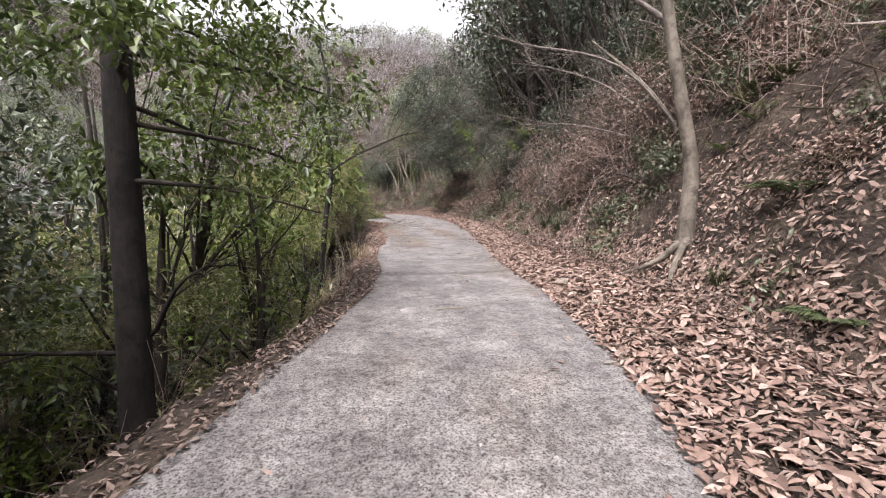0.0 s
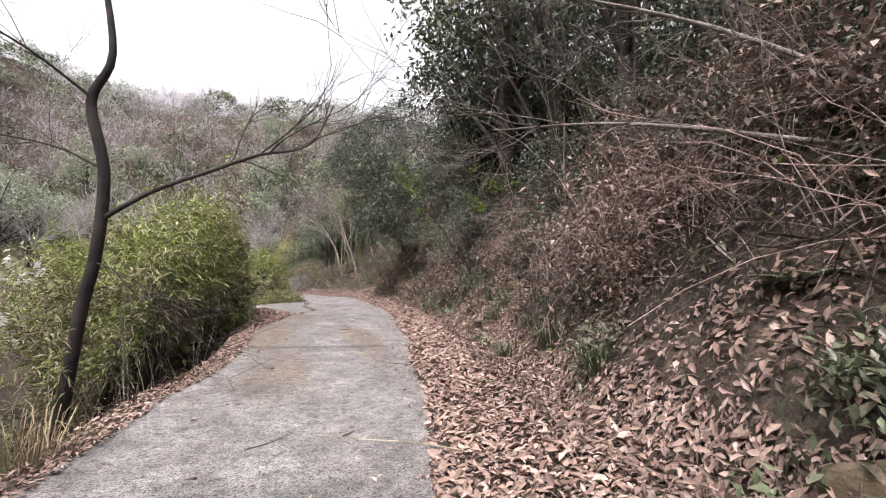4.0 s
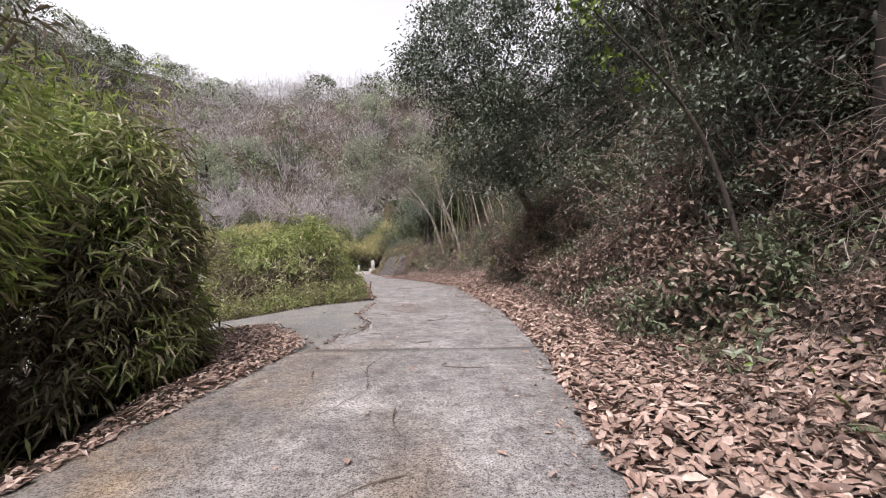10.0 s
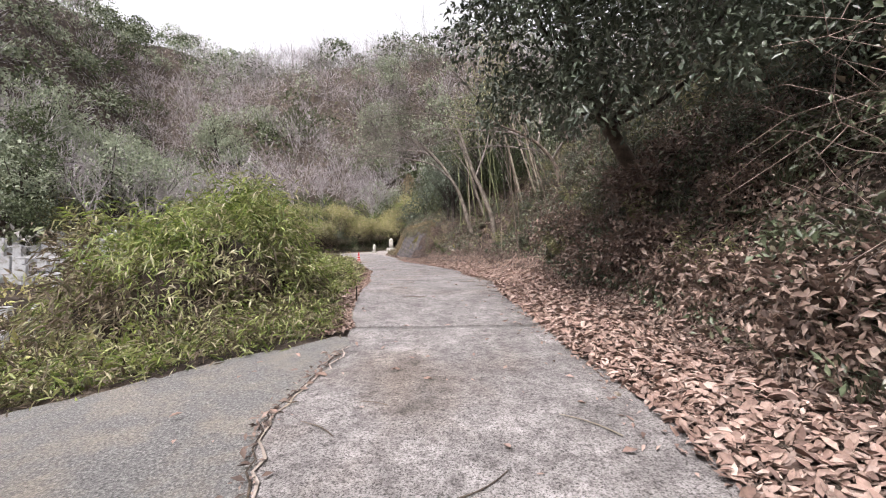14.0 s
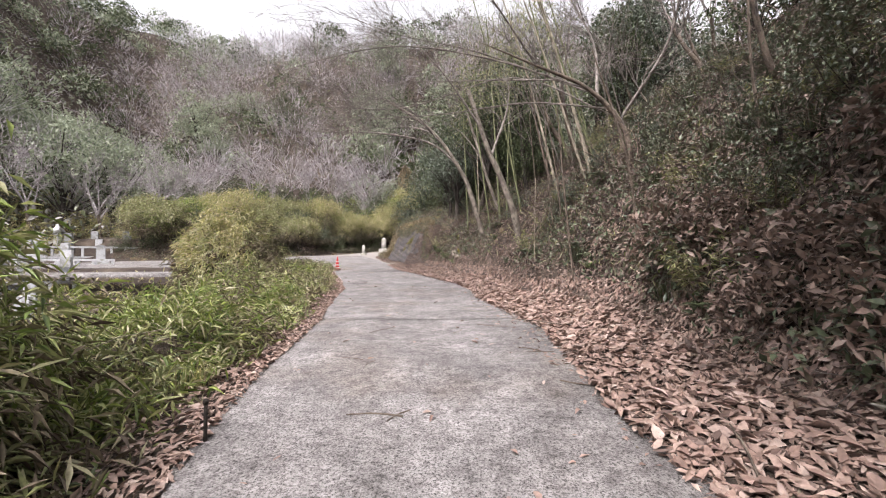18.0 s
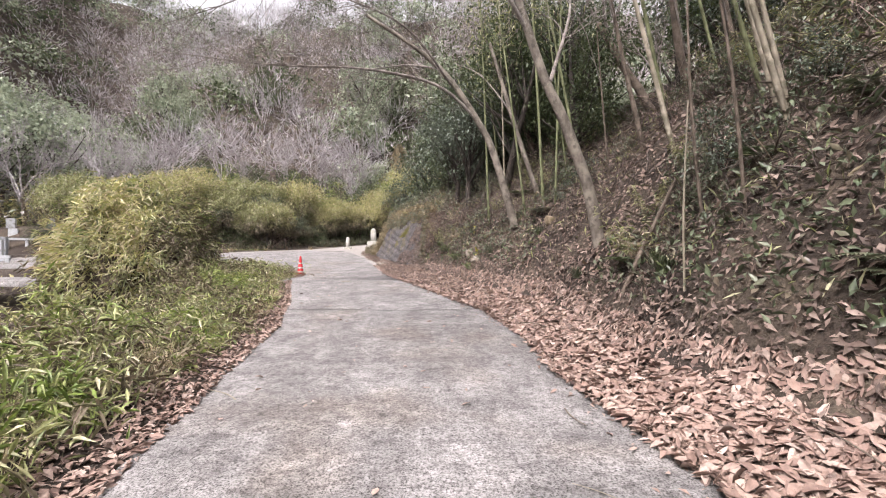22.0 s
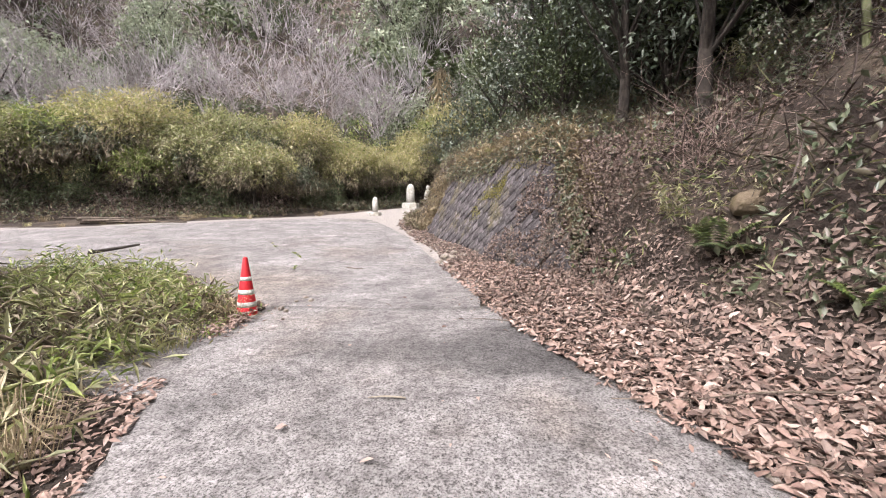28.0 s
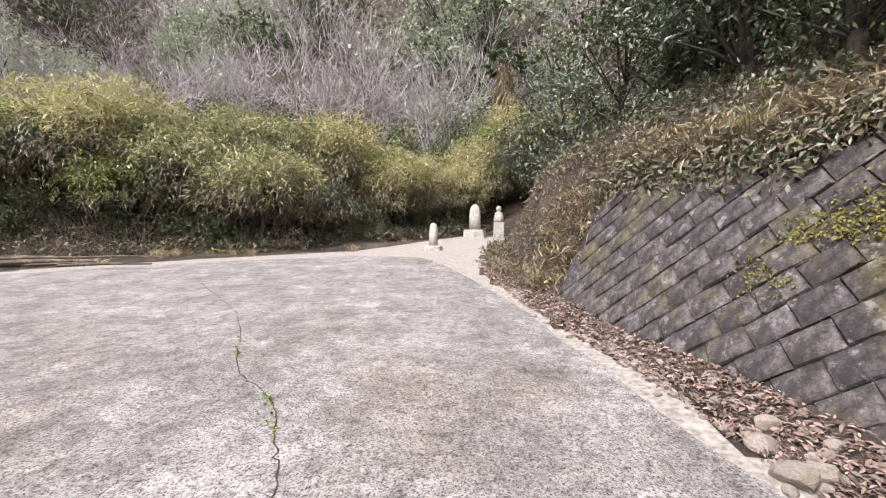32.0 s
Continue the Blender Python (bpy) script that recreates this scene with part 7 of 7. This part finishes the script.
for i in range(70):
    y = random.uniform(0.5, 46)
    x0, x1 = float(np.interp(y, left[:, 1], left[:, 0])) if y < 43 else -1.5, float(np.interp(y, np.array(RIGHT_EDGE)[:, 1], np.array(RIGHT_EDGE)[:, 0]))
    x = random.uniform(x0 + 0.2, x1 + 0.9)
    a, L = random.uniform(0, 6.28), random.uniform(0.12, 0.5)
    pts = []
    for k in (-1, -0.3, 0.35, 1):
        px, py = x + math.cos(a + 0.15 * k) * L * k / 2, y + math.sin(a + 0.15 * k) * L * k / 2
        pts.append((px, py, max(ground(px, py), float(road_z(px, py)) if on_road(np.array(px), np.array(py)) else -9) + 0.014))
    stick(pts, random.uniform(0.003, 0.008), BARK_BROWN if i % 3 else CULM_DRY, "broken twig lying on the lane", "twig", "twig", "twigs on the lane")
for i in range(26):
    y = random.uniform(1, 52)
    d = random.uniform(0.15, 1.0)
    x = float(np.interp(y, np.array(RIGHT_EDGE)[:, 1], np.array(RIGHT_EDGE)[:, 0])) + d
    a, L = random.gauss(1.9, 0.5), random.uniform(0.5, 1.6)
    pts = [(x + math.cos(a) * L * k, y + math.sin(a) * L * k, ground(x + math.cos(a) * L * k, y + math.sin(a) * L * k) + 0.05 + 0.03 * math.sin(5 * k)) for k in (0, 0.33, 0.66, 1)]
    stick(pts, random.uniform(0.004, 0.009), BARK_BROWN if i % 5 else CULM_DRY, "dead branch lying in the leaf litter", "fallen_branch", "branch", "branches in the litter")


def crack(pts, width, mat, label):
    """A ragged dirt-filled crack across the paving."""
    p = smooth_line(np.array([(x, y, 0) for x, y in pts], float), 9)
    d = unit(np.gradient(p, axis=0))
    s = np.stack([-d[:, 1], d[:, 0], 0 * d[:, 0]], -1)
    w = width * (0.6 + 0.5 * rng.uniform(0, 1, (len(p), 1)))
    j = rng.normal(0, width * 2, (len(p), 1))
    a, b = p + s * (j + w), p + s * (j - w)
    v = np.stack([a, b], 1).reshape(-1, 3)
    v[:, 2] = road_z(v[:, 0], v[:, 1]) + 0.008
    k = np.arange(len(p) - 1)[:, None] * 2
    piece("crack", mesh_of("crack", v, k + [0, 1, 3, 2], mat), road, label)


crack([(-4.9, 51.0), (-3.35, 49.5), (-2.6, 48.5), (-2.1, 47.65), (-1.5, 47.1), (-1.2, 46.6), (-1.0, 46.2), (-0.9, 45.2)], 0.005, EARTH, "dirt-filled crack with moss")
k = rng.uniform(0, 1, 700) ** 1.2 * 5
x = np.interp(k, (0, 1, 2, 3, 4, 5), (-0.95, -1.1, -1.5, -1.75, -2.1, -2.6)) + rng.normal(0, 0.018, 700)
y = np.interp(k, (0, 1, 2, 3, 4, 5), (45.6, 46.4, 47.1, 47.35, 47.65, 48.5)) + rng.normal(0, 0.018, 700)
ok = bumps(x, y, 0.22, 49) > 0.1
undergrowth("moss_patch", x[ok], y[ok], 0.03, 0.02, SASA_GREEN, "tufts of moss growing in the apron's crack", 0.4, 0.4)
crack([(-1.05, 46.2), (-0.6, 45.95), (-0.3, 45.75), (0.05, 45.42)], 0.003, EARTH, "dirt-filled crack")

crack([(2.5, 19.45), (2.58, 19.95), (2.85, 20.25), (2.9, 21.0), (2.6, 22.0), (2.68, 22.8), (2.8, 23.9)], 0.008, EARTH, "ragged dirt-filled seam beside the side track")
crack([(2.53, 19.4), (2.62, 19.95), (2.89, 20.25), (2.94, 21.0), (2.64, 22.0), (2.72, 22.8), (2.84, 23.9)], 0.012, PEBBLE, "pale broken edge of the concrete")
y = rng.uniform(19.4, 23.8, 240)
x = np.interp(y, SEAM[:, 1], SEAM[:, 0]) + rng.normal(-0.03, 0.05, 240)
litter("leaf_litter", x, y, 0.06, 0.02, LITTER_DARK, "broken dead leaves caught in the seam", 0.3, False)
crack([(2.9, 17.0), (3.2, 17.6), (3.15, 18.3), (3.4, 19.0)], 0.004, EARTH, "dirt-filled crack")
crack([(4.9, 19.6), (4.2, 20.1), (3.6, 20.05), (3.0, 20.4)], 0.004, EARTH, "dirt-filled crack")

# ---------------------------------------------------------------- single plants and stones on the bank
BRIGHT_FERN = [(fern_mesh(8, 0.5, LEAF_GREEN, 1.35),), (fern_mesh(7, 0.45, LEAF_GREEN, 1.25),)]
for i, (x, y, k) in enumerate(((4.05, 42.71, 0.8), (4.32, 41.5, 0.7), (4.6, 40.3, 0.6), (5.2, 4.3, 0.6), (5.45, 4.6, 0.7), (5.0, 4.55, 0.55), (5.6, 4.25, 0.65), (6.6, 31.4, 0.5), (6.9, 26.0, 0.5))):
    plant("fern", BRIGHT_FERN[i % 2], (x, y, ground(x, y)), "bright green fern growing from the leafy bank", "fern", "bank ferns", None, k)
YELLOW_LEAF = material("yellow_leaves", leafy((0.26, 0.25, 0.04), (0.42, 0.36, 0.05), (0.2, 0.24, 0.05), shine=0.5, through_light=0.35))
for x, y in ((4.83, 41.68), (4.77, 40.56)):
    ob = thing("yellow_leaved_seedling", (x, y, ground(x, y)), "seedling with large yellowing leaves on the bank", "seedling", "yellow seedlings")
    piece("stem", Tubes().add([(0, 0, -0.1), (0.03, -0.02, 0.14), (0.0, -0.05, 0.3)], (0.008, 0.004), 5).mesh("stem", CULM), ob)
    for k in range(7):
        lv, lf = leaves(np.array([[0.01, -0.03, 0.1 + 0.03 * k]]), rng.normal(0, 1, (1, 3)) - [0, 0, 0.3], np.array([[0.1, 0.1, 1.0]]), 0.1, 0.06, curl=True)
        piece("leaf", mesh_of("leaf", lv, lf, YELLOW_LEAF), ob)
for i, (x, y, k) in enumerate(((5.8, 10.97, 1.5), (6.73, 12.88, 1.3), (6.35, 10.8, 1.0), (5.2, 9.2, 1.2), (6.9, 15.2, 1.1))):
    plant("sedge_tuft", SEDGE[i % 2], (x, y, ground(x, y)), "dark green sedge tuft on the leafy bank", "grass", "bank sedges", None, k)
for x, y, k, form, label in ((4.66, 41.12, 0.17, 3, "pale angular rock in the bank"), (4.78, 40.5, 0.19, 4, "pale angular rock in the bank"), (4.4, 42.76, 0.2, 1, "brown rock in the bank"), (3.87, 40.72, 0.09, 3, "pale stone among the dead leaves"), (3.7, 40.4, 0.1, 4, "pale stone among the dead leaves"),
                             (7.5, 15.2, 0.34, 0, "half-buried tan sandstone rock in the leafy bank"), (8.1, 12.8, 0.42, 1, "half-buried tan sandstone rock in the leafy bank"), (8.05, 16.16, 0.34, 2, "half-buried tan sandstone rock in the leafy bank")):
    rock(x, y, k, form, label, 0.15, category="rock" if k > 0.12 else "stone", group="bank rocks")
stick([(-4.45, 45.65, 4.0), (-4.1, 45.8, 4.06), (-3.8, 45.95, 4.12)], 0.03, BARK_DARK, "dark broken branch lying at the junction's edge", "fallen_branch", "branch")

# ---------------------------------------------------------------- last small things
pin = thing("steel_pin", (2.38, 26.75, 2.78), "short dark steel pin standing at the lane's edge", "marker pin")
part("shaft", lathe(bmesh.new(), [(0.012, -0.1), (0.012, 0.2), (0.009, 0.205)], 8), BARK_DARK, pin)
part("head", lathe(bmesh.new(), [(0.009, 0.2), (0.018, 0.2), (0.018, 0.225), (0.006, 0.232)], 8), BARK_DARK, pin)

palm = thing("windmill_palm", (0.8, 67.5, ground(0.8, 67.5)), "windmill palm with a shaggy skirt of dead fronds", "palm")
piece("trunk", Tubes().add([(0, 0, -0.5), (0.1, 0, 3), (0.0, 0, 6)], (0.16, 0.15, 0.17), 9).mesh("trunk", BARK_BROWN), palm)
at, ahead, span = [], [], []
stems = Tubes()
for i in range(22):
    a, e = i * 2.4, rng.uniform(-0.5, 1.1)
    d = np.array([math.cos(a) * math.cos(e), math.sin(a) * math.cos(e), math.sin(e)])
    c = np.array([0, 0, 6.0]) + d * rng.uniform(0.6, 0.9)
    stems.add([(0, 0, 5.9), c], (0.02, 0.012), 4)
    side = unit(np.cross(d, [0, 0, 1.0]))
    for k in range(22):
        b = (k - 10.5) * 0.13
        at.append(c)
        ahead.append(d * math.cos(b) + side * math.sin(b) - np.array([0, 0, 0.25 + 0.2 * abs(b)]))
        span.append(0.62 * (1 - 0.12 * abs(b)))
at = np.array(at)
v, f = leaves(at, np.array(ahead), np.tile([0, 0, 1.0], (len(at), 1)) + rng.normal(0, 0.2, (len(at), 3)), np.array(span), 0.055)
piece("frond_stems", stems.mesh("frond_stems", FOREST), palm)
piece("crown", mesh_of("crown", v, f, FOREST), palm)
n = 420
at = np.stack([rng.normal(0, 0.22, n), rng.normal(0, 0.22, n), rng.uniform(4.2, 6.0, n)], -1)
v, f = leaves(at, rng.normal(0, 0.3, (n, 3)) + [0, 0, -1], rng.normal(0, 1, (n, 3)), 0.9, 0.06)
piece("dead_skirt", mesh_of("dead_skirt", v, f, STRAW), palm, "hanging grey-brown dead fronds")

for i in range(9):
    a = random.gauss(0.45, 0.12)
    x, y = -9.2 + random.uniform(-1.2, 1.2), 52.4 + random.uniform(-0.3, 0.3)
    z = ground(x, y) + 0.05 + 0.06 * (i % 3)
    stick([(x - math.cos(a) * 0.8, y - math.sin(a) * 0.8, z), (x, y, z + 0.02), (x + math.cos(a) * 0.8, y + math.sin(a) * 0.8, z)], random.uniform(0.02, 0.05), BARK_BROWN, "cut brown branch in a pile on the verge", "cut_branch", "branch", "brush pile")
moss = new("moss_patch", grid_mesh("moss_patch", np.linspace(-1.1, 1.1, 14), np.linspace(-0.3, 0.3, 6), np.zeros((6, 14)), MOSS))
for v in moss.data.vertices:
    x, y = v.co.x * 0.9 - v.co.y * 0.43 - 7.0, v.co.x * 0.43 + v.co.y * 0.9 + 55.6
    edge = max(abs(v.co.x) / 1.1, abs(v.co.y) / 0.3)
    v.co = (x, y, ground(x, y) + 0.05 * (1 - edge ** 3) + 0.004)
tagged(moss, "strip of bright green moss on the junction's verge", "moss")
plant("fresh_green_shrub", BRIGHT_SHRUB[0], (-8.2, 58.6, ground(-8.2, 58.6)), "bright green shrub at the foot of the hedge", "shrub", "bright shrubs", None, 0.9)

# growth hanging over the top of the wall
for i in range(26):
    u = random.uniform(0.0, 6.2)
    v = 2.0 - max(0, u - 4.8) * 1.2 + random.uniform(-0.12, 0.25)
    p = Vector((0.95, 50.22, 4.05)) + wu * u + wv * v + wn_ * -0.02
    plant("dry_grass_tuft", GRASS[i % 3], p, "dry grass tuft hanging over the retaining wall", "grass", "wall-top grass", None, random.uniform(0.35, 0.7))
for i in range(4):
    p = Vector((0.95, 50.22, 4.05)) + wu * random.uniform(-0.5, 0.2) + wv * random.uniform(0.1, 1.9)
    plant("dry_grass_tuft", GRASS[i % 2], (p.x - 0.2, p.y + 0.4, ground(p.x - 0.2, p.y + 0.4)), "dry grass tuft beside the retaining wall", "grass", "wall-top grass", None, random.uniform(0.7, 1.1))
n = 6000
u, v = rng.uniform(3.8, 6.9, n), rng.uniform(-0.2, 1.9, n)
ok = (u - 3.2) * 0.35 + bumps(u * 1.0, v, 0.5, 41) * 0.45 + 0.25 * (v < 0.35) > 0.55
u, v = u[ok], v[ok]
at = np.array((0.95, 50.22, 4.05)) + u[:, None] * np.array(wu) + v[:, None] * np.array(wv) + np.array(wn_) * rng.uniform(0.06, 0.14, (len(u), 1))
s = rng.uniform(0.03, 0.07, len(u))
lv, lf = leaves(at, rng.normal(0, 1, (len(u), 3)), np.array(wn_) + rng.normal(0, 0.6, (len(u), 3)), s, s * 0.45, curl=True)
tagged(new("leaf_litter", mesh_of("leaf_litter", lv, lf, LITTER_DARK)), "dead leaves and creeper clinging to the wall's end", "fallen leaves", kind="stuff")

n = 2600
k = rng.uniform(0, 1, n)
u, v = 2.5 + 1.7 * k + rng.normal(0, 0.16, n), 0.75 + 1.15 * k + rng.normal(0, 0.14, n)
ok = bumps(u, v, 0.3, 46) > 0.05
u, v = u[ok], v[ok]
at = np.array((0.95, 50.22, 4.05)) + u[:, None] * np.array(wu) + v[:, None] * np.array(wv) + np.array(wn_) * rng.uniform(0.05, 0.075, (len(u), 1))
lv, lf = leaves(at, rng.normal(0, 1, (len(u), 3)) - [0, 0, 0.3], np.array(wn_) + rng.normal(0, 0.4, (len(u), 3)), 0.035, 0.02)
tagged(new("moss_patch", mesh_of("moss_patch", lv, lf, MOSS_LEAF)), "yellow-green moss growing over the wall's blocks", "moss", kind="stuff")
n = 420
u = rng.uniform(-1.2, 6.0, n)
v = np.where(u < 0.1, rng.uniform(0.1, 2.0, n), 2.06 - np.maximum(0, u - 4.8) * 1.2 + rng.uniform(-0.1, 0.35, n))
at = np.array((0.95, 50.22, 4.05)) + u[:, None] * np.array(wu) + v[:, None] * np.array(wv) - np.array(wn_) * rng.uniform(0.0, 0.12, (n, 1))
z = np.maximum(at[:, 2], land(at[:, 0], at[:, 1]) + 0.05)
thatch("dry_grass_cover", at[:, 0], at[:, 1], z, 12, 0.2, STRAW, "straw-coloured grass along the retaining wall's top")

# broad-leaved tree over the ravine at the start
broad = thing("broadleaf_tree", (-2.6, 7.6, ground(-2.6, 7.6)), "green broad-leaved tree reaching over the ravine", "tree")
t = Tubes().add(smooth_line([(0, 0, -0.5), (0.2, -0.1, 1.6), (0.5, -0.3, 3.2), (0.9, -0.5, 5.2)]), (0.12, 0.1, 0.07, 0.03), 8)
piece("trunk", t.mesh("trunk", BARK_DARK), broad)
cc = [(1.2, -0.5, 4.2), (0.9, -1.0, 5.0), (1.7, -0.4, 5.0), (0.4, -1.2, 4.2), (1.9, -0.2, 3.9), (1.3, 0.4, 4.8), (0.2, 0.2, 5.4), (1.1, -0.2, 5.8), (2.2, 0.2, 4.6), (0.8, -1.8, 5.2), (1.5, -1.4, 5.7), (1.9, 0.6, 3.2), (1.2, 0.6, 2.9)]
t = Tubes()
for c in cc:
    s = np.array((0.35, -0.2, 2.4))
    t.add(wander(s, np.array(c) - s, np.linalg.norm(np.array(c) - s), 4, 0.1), (0.025, 0.008), 4)
piece("branch_fan", t.mesh("branch_fan", BARK_DARK), broad)
piece("crown", crown_leaves(cc, [rng.uniform(0.45, 0.75) for _ in cc], 420, 0.13, 0.06, BRIGHT, droop=0.4, shell=0.2), broad)
for x, y, h in ((-1.7, 8.6, 4.5), (-3.4, 7.0, 6), (-1.3, 6.9, 3.4), (-4.5, 9.5, 6), (-3.0, 10.5, 5)):
    z = ground(x, y)
    limb_tree("ravine_sapling", [(x, y, z), (x + 0.1, y, z + h * 0.5), (x + random.uniform(-0.3, 0.3), y, z + h)], (0.05, 0.04, 0.02), [([(x + 0.1, y, z + h * 0.6), (x + 0.7, y - 0.3, z + h * 0.8), (x + 1.1, y - 0.5, z + h)], 0.018)], "dark thin sapling in the ravine", BARK_DARK, BARK_DARK, 4)
for x, y, k in ((-3.7, 1.2, 0.75), (-5.5, 7.5, 0.9), (-4.0, 12.0, 0.55), (-6.5, 11, 0.8), (-6.5, 4.5, 0.9)):
    plant("ravine_tree", NEAR_WOOD[int(k * 20) % 2], (x, y, ground(x, y) - 0.3), "dark evergreen tree standing in the ravine", "tree", "ravine trees", None, k)

# creeper that hangs over the wall's top edge
n = 9000
u = rng.uniform(-0.3, 6.4, n)
v = 2.02 - np.maximum(0, u - 4.8) * 1.2 + 0.1 * bumps(u, u * 0, 0.4, 43) - np.abs(rng.normal(0, 0.16, n)) * (0.6 + 0.8 * (bumps(u, u * 0 + 4, 0.8, 44) > 0)) + rng.uniform(0, 0.3, n)
at = np.array((0.95, 50.22, 4.05)) + u[:, None] * np.array(wu) + v[:, None] * np.array(wv) + np.array(wn_) * rng.uniform(0.03, 0.16, (n, 1))
s = rng.uniform(0.04, 0.11, n)
for lo, hi, mat, label in ((0, 5500, DEAD, "dry creeper hanging over the wall's top edge"), (5500, 9000, IVY, "green creeper hanging over the wall's top edge")):
    lv, lf = leaves(at[lo:hi], rng.normal(0, 1, (hi - lo, 3)) - [0, 0, 0.6], np.array(wn_) + rng.normal(0, 0.6, (hi - lo, 3)), s[lo:hi], s[lo:hi] * 0.4)
    tagged(new("creeper", mesh_of("creeper", lv, lf, mat)), label, "creeper", kind="stuff")
for i in range(26):
    rock(-0.75 + random.gauss(0, 0.3), 43.35 + random.gauss(0, 0.3), random.uniform(0.02, 0.05), 3 + i % 3, "broken concrete rubble round the cone", 0.1, category="stone", group="rubble by the cone")

# bamboo grass in the corner by the cone
x, y = np.array(scatter(520, -4.4, -0.9, 42.6, 45.3, lambda x, y: (d_left(x, y) > 0.22) & (d_left(x, y) < 2.4))).T
z = land(x, y) + np.clip(0.1 + 0.35 * d_left(x, y), 0.1, 0.7) * rng.uniform(0.2, 1.0, len(x))
for lo, mat, label in ((0, SASA, "yellow-green bamboo grass behind the cone"), (1, SASA_GREEN, "green bamboo grass behind the cone")):
    thatch("bamboo_grass_cover", x[lo::2], y[lo::2], z[lo::2], 15, 0.13, mat, label)
